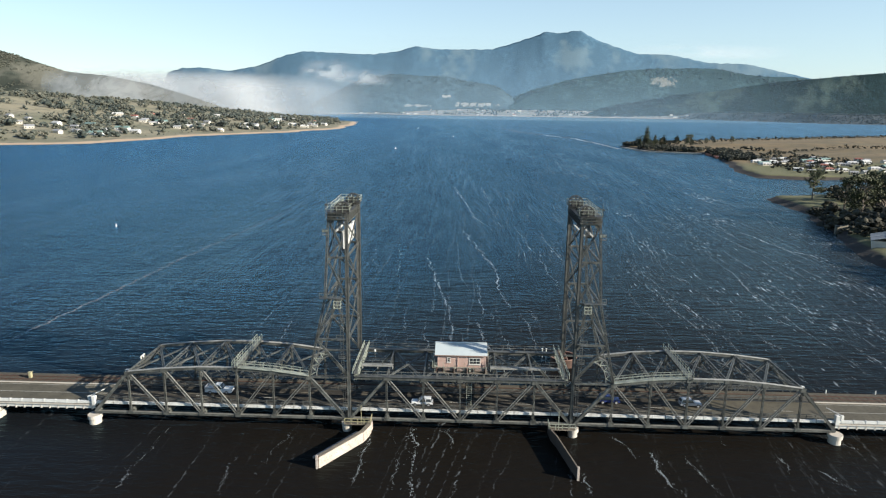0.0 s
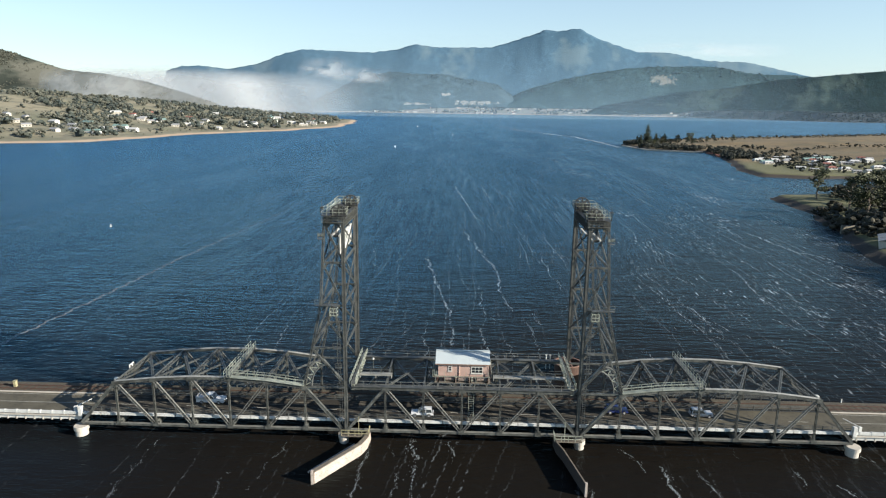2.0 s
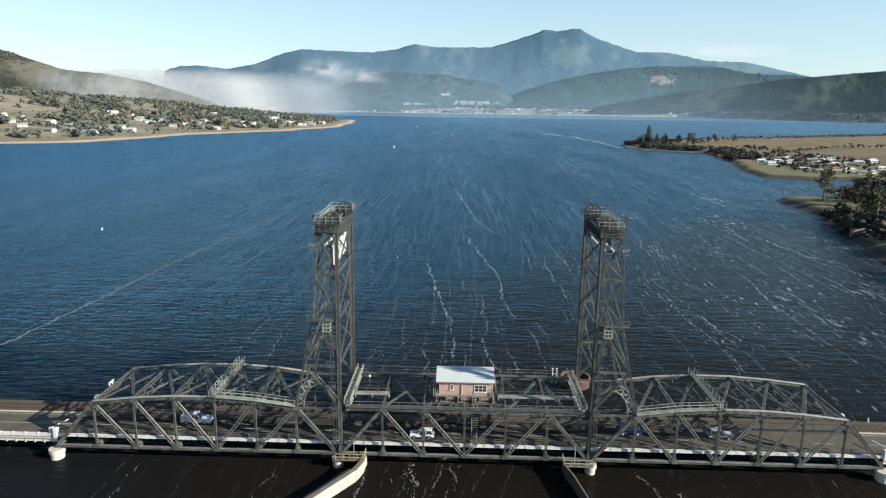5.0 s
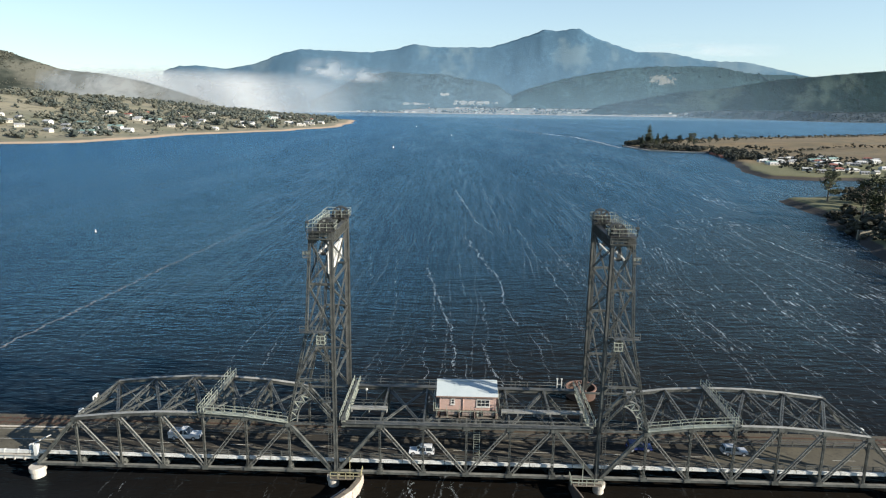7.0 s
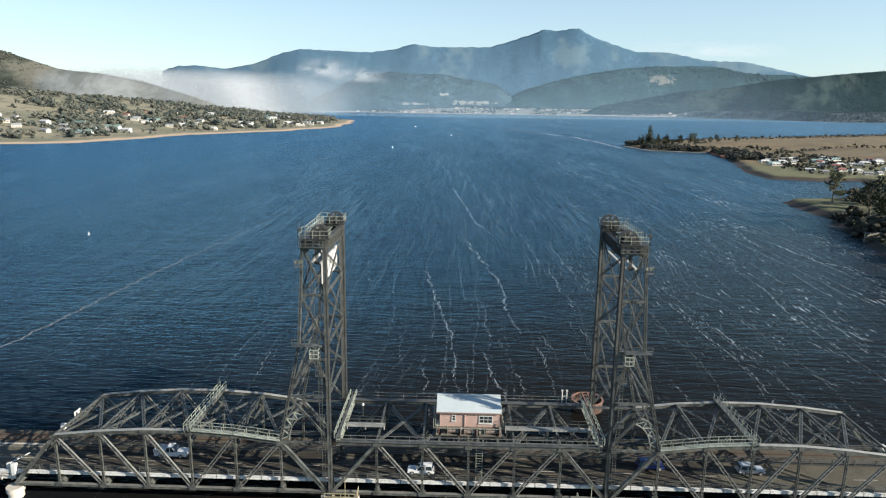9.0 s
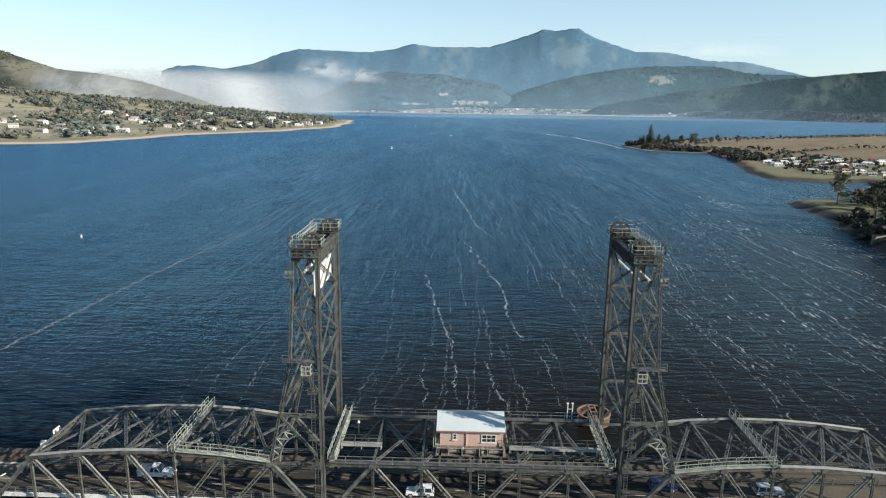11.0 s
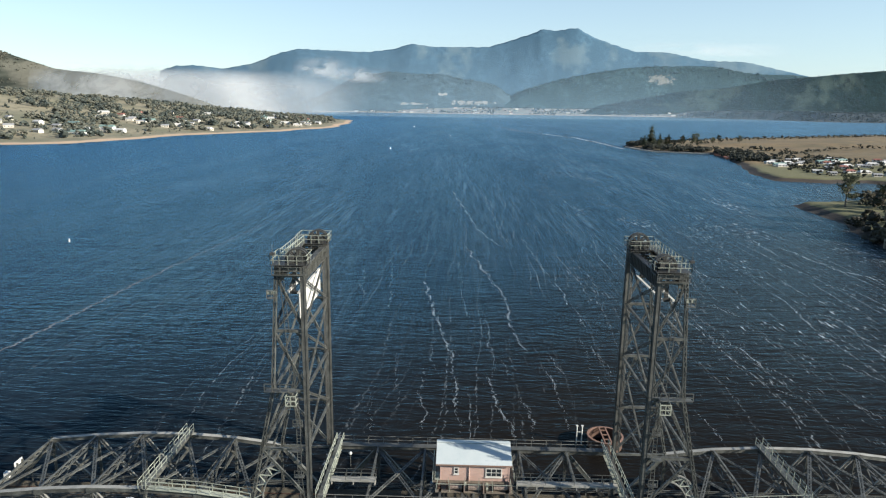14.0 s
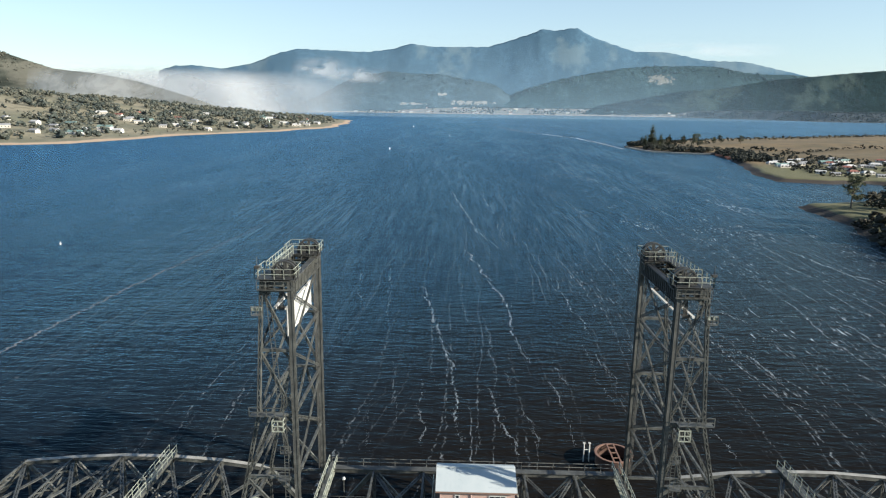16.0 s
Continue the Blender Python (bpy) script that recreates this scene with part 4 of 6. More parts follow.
    for (xa, za), (xb, zb) in zip(seq, seq[1:]):
        ladder(bm, (sign * (FX + xa), -0.62, za), (sign * (FX + xb), -0.62, zb), 0.45, (1, 0, 0), 0.4)
    for xa, za in seq[1:-1]:
        x = sign * (FX + xa)
        add_box(bm, x - 0.55, x + 0.55, -1.0, -0.4, za - 0.05, za)
        railing(bm, [(x - 0.55, -0.98, za), (x + 0.55, -0.98, za)], 0.9, 0.55, 0.03)
    part("access_ladder", bm, STEEL, tw, "zigzag steel access ladder")
    bm = bmesh.new()
    ladder(bm, (sign * (FX + 1.5), -0.2, 26.0), (sign * (FX + 2.4), -0.2, 39.8), 0.45, (1, 0, 0), 0.4)
    part("access_ladder", bm, STEEL, tw)
    # lamp brackets on the outer leg
    bm = bmesh.new()
    x = sign * back_x(36.5)
    add_bar(bm, (x, -0.2, 36.6), (x + sign * 0.7, -0.6, 36.6), 0.1, 0.1)
    railing(bm, [(x - sign * 0.3, -0.9, 36.2), (x + sign * 0.75, -0.9, 36.2)], 1.0, 0.5, 0.03)
    add_box(bm, min(x - sign * 0.3, x + sign * 0.75), max(x - sign * 0.3, x + sign * 0.75), -0.95, -0.2, 36.14, 36.2)
    br = part("light_bracket", bm, STEEL, tw)
    for k in (-0.1, 0.3, 0.65):
        bm = bmesh.new()
        add_box(bm, x + sign * k - 0.14, x + sign * k + 0.14, -0.85, -0.45, 36.62, 36.98)
        part("floodlight", bm, PALE, br, "small pale floodlight")
    bm = bmesh.new()
    xm = sign * (back_x(40) + 0.2)
    add_tube(bm, (xm, -0.7, 40.05), (xm, -0.7, 42.4), 0.05, 0.03, 6)
    add_box(bm, xm - 0.25, xm + 0.25, -0.9, -0.5, 41.2, 41.45)
    part("mast", bm, DARK, tw)
    return tw


for s in (-1, 1):
    tower(s)
    cw = empty("counterweight")
    tagged(cw, "white boarded counterweight box hung between the tower legs" if s < 0 else "open counterweight frame with white rims between the tower legs", "counterweight", "counterweights of the lift bridge")
    for x in (20.7, 22.0):
        for k in range(6 if s < 0 and x < 21 else 0):
            bm = bmesh.new()
            add_box(bm, s * x - 0.06, s * x + 0.06, 0.9 + k * 1.9, 0.9 + k * 1.9 + 1.88, 33.3, 36.3)
            part("side_panel", bm, WHITE, cw)
        bm = bmesh.new()
        add_box(bm, s * x - 0.14, s * x + 0.14, 0.8, 12.4, 36.303, 36.5)
        part("rim", bm, WHITE, cw)
    for y in (1.6, 11.9):
        bm = bmesh.new()
        add_box(bm, min(s * 20.84, s * 21.86), max(s * 20.84, s * 21.86), y - 0.14, y + 0.14, 36.1, 36.45)
        part("cross_bar", bm, DARK, cw)
    for y in (1.6, 11.9):
        bm = bmesh.new()
        for k in range(4):
            add_tube(bm, (s * (21.2 + 0.12 * k), y, 36.0), (s * (21.2 + 0.12 * k), y, 39.6), 0.05, n=6)
        part("hanger_rope", bm, DARK, cw)


# ---- deck, road and railway ----
def strip(name, x0, x1, y0, y1, z0, z1, material, label, category, kind="structure"):
    bm = bmesh.new()
    add_box(bm, x0, x1, y0, y1, z0, z1)
    return tagged(part(name, bm, material), label, category, kind=kind)


ENDX = 66.9
# the middle stretch has truss shade and sun streaks in its colour
for xa, xb, top, label, bed in ((-420, -ENDX, ASPHALT, "worn two-lane asphalt approach road", "brown disused railway bed beside the road"),
                                (-ENDX, 38.0, DAPPLED, "asphalt roadway painted with truss shade and sun streaks", "brown deck of the disused railway"),
                                (38.0, 420, ASPHALT, "worn two-lane asphalt approach road", "brown disused railway bed beside the road")):
    strip("road", xa, xb, 0.95, 8.6, DECK - 0.25, DECK, top, label, "road")
    strip("railway_bed", xa, xb, 8.7, 13.0, DECK - 0.3, DECK + 0.05, BALLAST, bed, "railway")
strip("kerb", -420, -ENDX, 8.5, 8.68, DECK - 0.1, DECK + 0.2, CONCRETE, "pale concrete kerb between road and railway", "kerb")
# kerb is darker between the trusses than on the approaches
strip("kerb", -ENDX, ENDX, 8.5, 8.68, DECK - 0.1, DECK + 0.16, DARK, "dark kerb between road and railway", "kerb")
strip("kerb", ENDX, 420, 8.5, 8.68, DECK - 0.1, DECK + 0.2, CONCRETE, "pale concrete kerb between road and railway", "kerb")
bm = bmesh.new()
for xa, xb in ((-420, -ENDX), (ENDX, 420)):
    for y in (1.5, 4.68, 7.95):
        add_box(bm, xa, xb, y - 0.06, y + 0.06, DECK + 0.004, DECK + 0.008)
for k in range(11):
    add_box(bm, -62 + 12 * k, -58.5 + 12 * k, 4.62, 4.74, DECK + 0.004, DECK + 0.008)
tagged(part("road_marking", bm, ROADPAINT), "worn pale lane lines painted on the asphalt", "road marking", kind="structure")
bm = bmesh.new()
for y in (9.9, 11.35):
    add_box(bm, -420, 420, y - 0.04, y + 0.04, DECK + 0.09, DECK + 0.24)
for k in range(620):
    x = -418 + k * 1.35
    if abs(x) < ENDX:
        continue
    add_box(bm, x - 0.12, x + 0.12, 9.2, 12.1, DECK + 0.03, DECK + 0.1)
tagged(part("railway_track", bm, RUST), "rusty rails on old timber sleepers", "railway track", kind="structure")

# near-side white edge beam and parapet, span by span
for x0, x1 in [(-ENDX, -20.3), (-19.6, 19.6), (20.3, ENDX)]:
    wl = tagged(empty("edge_parapet"), "low white painted parapet along the edge of the deck", "parapet", "parapets of the bridge deck")
    n = round((x1 - x0) / 3.3)
    w = (x1 - x0) / n
    for k in range(n):
        a, b = x0 + k * w + 0.06, x0 + (k + 1) * w - 0.06
        bm = bmesh.new()
        add_box(bm, a, b, 0.48, 0.76, DECK - 0.06, DECK + 0.34)
        add_box(bm, a, b, 0.44, 0.82, DECK + 0.34, DECK + 0.41)
        part("panel", bm, PARAPET, wl)
    for k in range(2 * n + 1):
        x = x0 + k * w / 2
        bm = bmesh.new()
        add_box(bm, x - 0.06, x + 0.06, 0.84, 0.95, DECK - 0.2, DECK + 1.25)
        part("post", bm, LEGSTEEL, wl)
    for z in (DECK + 0.6, DECK + 0.92, DECK + 1.22):
        bm = bmesh.new()
        add_box(bm, x0, x1, 0.86, 0.93, z - 0.04, z + 0.04)
        part("rail", bm, LEGSTEEL, wl)
    # steel guard fences beside the railway
    for y in (8.59, 13.15):
        fence = tagged(empty("guard_fence"), "dark weathered steel guard fence beside the old railway", "fence", "guard fences of the bridge deck")
        for k in range(n + 1):
            x = x0 + k * w
            bm = bmesh.new()
            add_box(bm, x - 0.07, x + 0.07, y - 0.07, y + 0.07, DECK - 0.28, DECK + 1.1)
            part("post", bm, LEGSTEEL, fence)
        for z in (DECK + 0.5, DECK + 0.8, DECK + 1.08):
            bm = bmesh.new()
            add_box(bm, x0, x1, y - 0.05, y + 0.05, z - 0.06, z + 0.06)
            part("rail", bm, LEGSTEEL, fence)


def approach(sign):
    ap = empty("approach_viaduct")
    tagged(ap, "low concrete approach viaduct with white parapet and beams", "viaduct", "approaches of the bridge")
    x0 = ENDX + 0.1
    for k in range(14):
        a, b = sorted((sign * (x0 + 19.2 * k + 0.05), sign * (x0 + 19.2 * (k + 1) - 0.05)))
        bm = bmesh.new()
        add_box(bm, a, b, 0.5, 13.1, DECK - 0.55, DECK - 0.3)
        part("deck_slab", bm, CONCRETE, ap)
        bm = bmesh.new()
        add_box(bm, a, b, 0.52, 0.85, DECK - 0.12, DECK + 0.38)
        m = 9
        for j in range(m):
            xx = a + (j + 0.5) * (b - a) / m
            add_box(bm, xx - 0.13, xx + 0.13, 0.48, 0.89, DECK - 0.12, DECK + 0.46)
        part("parapet", bm, WHITE, ap, "white concrete parapet with posts")
        bm = bmesh.new()
        for y in (1.0, 4.6, 8.6, 12.4):
            add_box(bm, a, b, y - 0.2, y + 0.2, DECK - 1.2, DECK - 0.66)
        part("beam", bm, WHITE, ap)
        bm = bmesh.new()
        for j in range(12):
            xx = a + (j + 0.5) * (b - a) / 12
            add_box(bm, xx - 0.1, xx + 0.1, 0.74, 12.8, DECK - 1.4, DECK - 0.56)
        part("diaphragm", bm, CONCRETE, ap)
        bm = bmesh.new()
        xp = sign * (x0 + 19.2 * (k + 1))
        for y in (1.2, 6.8, 12.3):
            add_box(bm, xp - 1.0, xp + 1.0, y - 1.3, y + 1.1, -2.0, 1.2)
            add_box(bm, xp - 0.7, xp + 0.7, y - 0.9, y + 0.9, 1.2, 2.05)
        bmesh.ops.bevel(bm, geom=list(bm.edges), offset=0.12, segments=1, affect="EDGES")
        add_box(bm, xp - 0.6, xp + 0.6, -0.2, 13.2, 1.95, 2.09)
        part("pier", bm, CONCRETE, ap)
        for j in range(2 if k < 5 and sign > 0 else 0):
            bm = bmesh.new()
            xx = a + (j + 0.5) * (b - a) / 2
            add_box(bm, xx - 0.08, xx + 0.08, 12.85, 13.01, DECK, DECK + 0.8)
            part("guide_post", bm, WHITE, ap)
    xp = sign * (ENDX + 0.25)
    for y in (0.6, 13.0):
        bm = bmesh.new()
        add_box(bm, xp - 0.35, xp + 0.35, y - 0.35, y + 0.35, DECK - 0.4, DECK + 1.4)
        bmesh.ops.bevel(bm, geom=list(bm.edges), offset=0.06, segments=1, affect="EDGES")
        part("end_pillar", bm, WHITE, ap, "square white end pillar")
    return ap


for s in (-1, 1):
    approach(s)


def pier(x, y, r, z1, long=1.0):
    bm = bmesh.new()
    n = 20
    for a, b, ra, rb in ((-3.0, z1 - 0.7, r * 1.02, r * 0.95), (z1 - 0.7, z1, r * 1.15, r * 1.15)):
        rings = []
        for z, rr in ((a, ra), (b, rb)):
            rings.append([bm.verts.new((x + rr * math.cos(k * math.tau / n), y + long * rr * math.sin(k * math.tau / n), z)) for k in range(n)])
        for k in range(n):
            bm.faces.new((rings[0][k], rings[0][(k + 1) % n], rings[1][(k + 1) % n], rings[1][k]))
        bm.faces.new(rings[1])
        bm.faces.new(rings[0][::-1])
    ob = part("pier", bm, CONCRETE)
    return tagged(ob, "stained pale concrete bridge pier standing in the water", "pier", "piers of the bridge")


for s in (-1, 1):
    for y in (0, WIDE):
        pier(s * 66.9, y, 1.05, 1.75, 1.1)
        pier(s * 20.4, y, 0.86, 1.62, 1.2)


STAINED = surface("stained_white_fender_boards", (0.43, 0.375, 0.325), (0.34, 0.29, 0.25), (0.17, 0.13, 0.105), 2.2, (0.52, 0.64), 0.85, relief=0.03)


def fender(sign, tip, lit):
    fd = empty("fender_wall")
    tagged(fd, "angled pale stained fender wall beside the shipping channel" if lit else "angled fender wall coloured dark for its shaded face, with a grey coping", "fender", "fenders of the channel")
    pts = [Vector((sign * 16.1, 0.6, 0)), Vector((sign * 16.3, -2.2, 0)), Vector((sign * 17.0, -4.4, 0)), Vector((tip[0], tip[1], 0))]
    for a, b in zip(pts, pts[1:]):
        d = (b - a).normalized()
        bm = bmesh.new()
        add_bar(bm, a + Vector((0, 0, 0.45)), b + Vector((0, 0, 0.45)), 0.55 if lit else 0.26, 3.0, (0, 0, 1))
        # the unlit wall's shade is put into its dark colour
        part("wall", bm, STAINED if lit else DARKTIMBER, fd)
        bm = bmesh.new()
        add_bar(bm, a + Vector((0, 0, 2.02)), b + Vector((0, 0, 2.02)), 0.75 if lit else 0.2, 0.12, (0, 0, 1))
        part("coping", bm, TIMBER, fd)
    a, b = pts[2], pts[3]
    d = (b - a).normalized()
    out = Vector((-d.y, d.x, 0))
    out = out if out.x * sign < 0 else -out
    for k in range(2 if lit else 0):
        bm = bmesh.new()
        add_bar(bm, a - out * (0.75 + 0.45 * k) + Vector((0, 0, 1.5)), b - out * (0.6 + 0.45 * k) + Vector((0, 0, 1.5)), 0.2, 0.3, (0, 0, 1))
        part("waling", bm, STAINED if k else DARKTIMBER, fd)
    bm = bmesh.new()
    e = b + d * 0.2
    add_bar(bm, e + Vector((0, 0, -1.2)), e + Vector((0, 0, 2.3)), 0.34, 0.4)
    part("end_post", bm, STAINED, fd, "stained pale end post")
    # small railed stage by the tower foot
    bm = bmesh.new()
    x0, x1 = sorted((sign * 15.9, sign * 20.6))
    add_box(bm, x0, x1, -1.6, -0.5, 1.72, 1.85)
    st = part("stage", bm, TIMBER, fd)
    bm = bmesh.new()
    railing(bm, [(x0, -1.55, 1.85), (x1, -1.55, 1.85)], 1.1, 1.2, 0.045)
    railing(bm, [(sign * 15.95, -1.55, 1.85), (sign * 15.95, 0.4, 1.85)], 1.1, 1.0, 0.045)
    add_bar(bm, (sign * 17.6, -1.4, 1.85), (sign * 17.6, -1.4, 5.4), 0.09, 0.09)
    part("railing", bm, YELLOW if lit else PALE, st, "dull yellow railing" if lit else "pale steel railing")


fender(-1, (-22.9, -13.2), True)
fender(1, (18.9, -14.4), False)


# ---- signs and barriers at the bridge ends ----
bm = bmesh.new()
add_box(bm, -60.62, -60.5, 5.9, 7.5, 9.55, 10.75)
bmesh.ops.bevel(bm, geom=list(bm.edges), offset=0.03, segments=1, affect="EDGES")
sign = tagged(part("portal_sign", bm, WHITE), "plain white sign plate fixed to the portal", "sign")
for y in (6.2, 7.2):
    bm = bmesh.new()
    add_box(bm, -60.5, -60.2, y - 0.05, y + 0.05, 9.7, 10.6)
    part("bracket", bm, STEEL, sign)
for s in (-1, 1):
    gate = empty("boom_gate")
    tagged(gate, "white boom gate beside the roadway, raised aside", "barrier", "boom gates of the bridge")
    x = s * 68.4
    bm = bmesh.new()
    add_box(bm, x - 0.25, x + 0.25, 1.0, 1.45, DECK, DECK + 1.1)
    bmesh.ops.bevel(bm, geom=list(bm.edges), offset=0.04, segments=1, affect="EDGES")
    part("post", bm, WHITE, gate)
    bm = bmesh.new()
    add_bar(bm, (x, 1.25, DECK + 1.0), (x - s * 1.2, 4.3, DECK + 1.05), 0.14, 0.1, (0, 0, 1))
    part("arm", bm, WHITE, gate)
bm = bmesh.new()
add_box(bm, -85.9, -85.35, 10.3, 10.85, DECK + 0.1, DECK + 1.3)
bmesh.ops.bevel(bm, geom=list(bm.edges), offset=0.05, segments=1, affect="EDGES")
add_box(bm, -85.95, -85.3, 10.25, 10.9, DECK + 1.3, DECK + 1.37)
tagged(part("equipment_cabinet", bm, YELLOW), "dull yellow equipment cabinet beside the old railway", "cabinet")


# ---- machinery house on the lift span ----
def machinery_house():
    hs = empty("machinery_house", (0, 0, 0))
    tagged(hs, "pink weatherboard machinery house with a pale blue metal roof", "machinery house")
    x0, x1, y0, y1, z0, z1 = -4.2, 4.55, 4.9, 10.0, ZT + 0.41, 12.98
    ridge_y, ridge_z = 8.45, 14.0
    walls = empty("walls")
    walls.parent = hs
    bm = bmesh.new()
    v = [bm.verts.new(p) for p in ((x0, y0, z0), (x1, y0, z0), (x1, y1, z0), (x0, y1, z0), (x0, y0, z1), (x1, y0, z1), (x1, y1, z1 + 0.4), (x0, y1, z1 + 0.4),
                                   (x0, ridge_y, ridge_z - 0.12), (x1, ridge_y, ridge_z - 0.12))]
    for f in ((0, 1, 5, 4), (1, 2, 6, 9, 5), (2, 3, 7, 6), (3, 0, 4, 8, 7), (0, 3, 2, 1), (4, 5, 9, 8), (8, 9, 6, 7)):
        bm.faces.new([v[i] for i in f])
    body = part("wall", bm, PINK, hs)
    bpy.data.objects.remove(walls)
    for k in range(12):
        bm = bmesh.new()
        z = z0 + 0.05 + k * (z1 - z0 - 0.1) / 12
        add_bar(bm, (x0 - 0.02, y0 - 0.018, z + 0.09), (x1 + 0.02, y0 - 0.018, z + 0.09), 0.17, 0.035, (0, 1, 0.12))
        part("board", bm, PINK, hs)
    # roof of ribbed sheets
    m = 16
    for face in (0, 1):
        if face == 0:
            a, b = Vector((0, y0 - 0.3, z1 - 0.02)), Vector((0, ridge_y, ridge_z))
        else:
            a, b = Vector((0, y1 + 0.35, z1 + 0.3)), Vector((0, ridge_y, ridge_z))
        w = (x1 + 0.35 - (x0 - 0.6)) / m
        for k in range(m):
            bm = bmesh.new()
            xa = x0 - 0.6 + k * w
            d = Vector((w / 2, 0, 0))
            c = Vector((xa, 0, 0)) + d
            add_bar(bm, a + c, b + c, w, 0.05, (0, -(b - a).z, abs((b - a).y)))
            add_bar(bm, a + c + d + Vector((0, 0, 0.028)), b + c + d + Vector((0, 0, 0.028)), 0.04, 0.008, (0, 0, 1))
            part("roof_sheet", bm, ROOFING, hs)
    bm = bmesh.new()
    add_bar(bm, (x0 - 0.62, ridge_y, ridge_z + 0.07), (x1 + 0.37, ridge_y, ridge_z + 0.07), 0.5, 0.06, (0, 0, 1))
    part("ridge_cap", bm, ROOFING, hs)
    bm = bmesh.new()
    add_box(bm, x0 - 0.6, x1 + 0.35, y0 - 0.42, y0 - 0.29, z1 - 0.16, z1 - 0.02)
    add_box(bm, x0 - 0.6, x0 - 0.5, y0 - 0.28, y0 - 0.15, z1 - 0.3, z1 - 0.1)
    part("gutter", bm, tint("brown_gutter_paint", (0.2, 0.125, 0.09)), hs, "brown gutter")
    bm = bmesh.new()
    xm = -0.55
    add_tube(bm, (xm, y0 - 0.12, z0), (xm, y0 - 0.12, z1 - 0.35), 0.06, n=8)
    add_bar(bm, (xm, y0 - 0.12, z1 - 0.35), (xm, y0 - 0.34, z1 - 0.14), 0.11, 0.11)
    part("downpipe", bm, PINK, hs)
    for k in (x0, x1):
        bm = bmesh.new()
        add_box(bm, k - 0.07, k + 0.07, y0 - 0.06, y0 + 0.06, z0, z1 - 0.12)
        part("corner_board", bm, PINK, hs)

    def window(xc, w, zb, h, nx, nz):
        wd = empty("window")
        wd.parent = hs
        bpy.data.objects.remove(wd)
        bm = bmesh.new()
        f = 0.11
        y = y0 - 0.07
        for xa, xb, za, zb2 in ((xc - w / 2, xc + w / 2, zb, zb + f), (xc - w / 2, xc + w / 2, zb + h - f, zb + h), (xc - w / 2, xc - w / 2 + f, zb + f, zb + h - f), (xc + w / 2 - f, xc + w / 2, zb + f, zb + h - f)):
            add_box(bm, xa, xb, y - 0.05, y + 0.03, za, zb2)
        iw, ih = (w - 2 * f) / nx, (h - 2 * f) / nz
        for i in range(1, nx):
            x = xc - w / 2 + f + i * iw
            add_box(bm, x - 0.035, x + 0.035, y - 0.04, y + 0.03, zb + f, zb + h - f)
        for j in range(1, nz):
            z = zb + f + j * ih
            add_box(bm, xc - w / 2 + f, xc + w / 2 - f, y - 0.037, y + 0.027, z - 0.03, z + 0.03)
        wf = part("window", bm, WHITE, hs, "white framed window")
        bm = bmesh.new()
        add_box(bm, xc - w / 2 - 0.08, xc + w / 2 + 0.08, y - 0.12, y + 0.03, zb - 0.08, zb - 0.003)
        part("sill", bm, WHITE, wf)
        for i in range(nx):
            for j in range(nz):
                bm = bmesh.new()
                xa, za = xc - w / 2 + f + i * iw, zb + f + j * ih
                add_box(bm, xa + 0.036, xa + iw - 0.036, y + 0.0, y + 0.012, za + 0.031, za + ih - 0.031)
                part("pane", bm, GLASS, wf)

    window(-2.2, 0.62, z0 + 0.95, 0.95, 1, 2)
    window(2.6, 2.1, z0 + 0.62, 1.25, 3, 2)
    bm = bmesh.new()
    add_box(bm, x0 - 0.75, x0 - 0.02, y0 - 0.2, y0 + 1.6, z0 + 0.1, z0 + 0.2)
    railing(bm, [(x0 - 0.72, y0 - 0.2, z0 + 0.2), (x0 - 0.72, y0 + 1.6, z0 + 0.2)], 0.9, 0.9, 0.035)
    part("side_step", bm, PALE, hs)


machinery_house()


DUSTY = surface("dust_caked_iron", (0.24, 0.19, 0.155), (0.16, 0.125, 0.105), (0.06, 0.045, 0.038), 3.0, (0.5, 0.62), 0.85, relief=0.02)


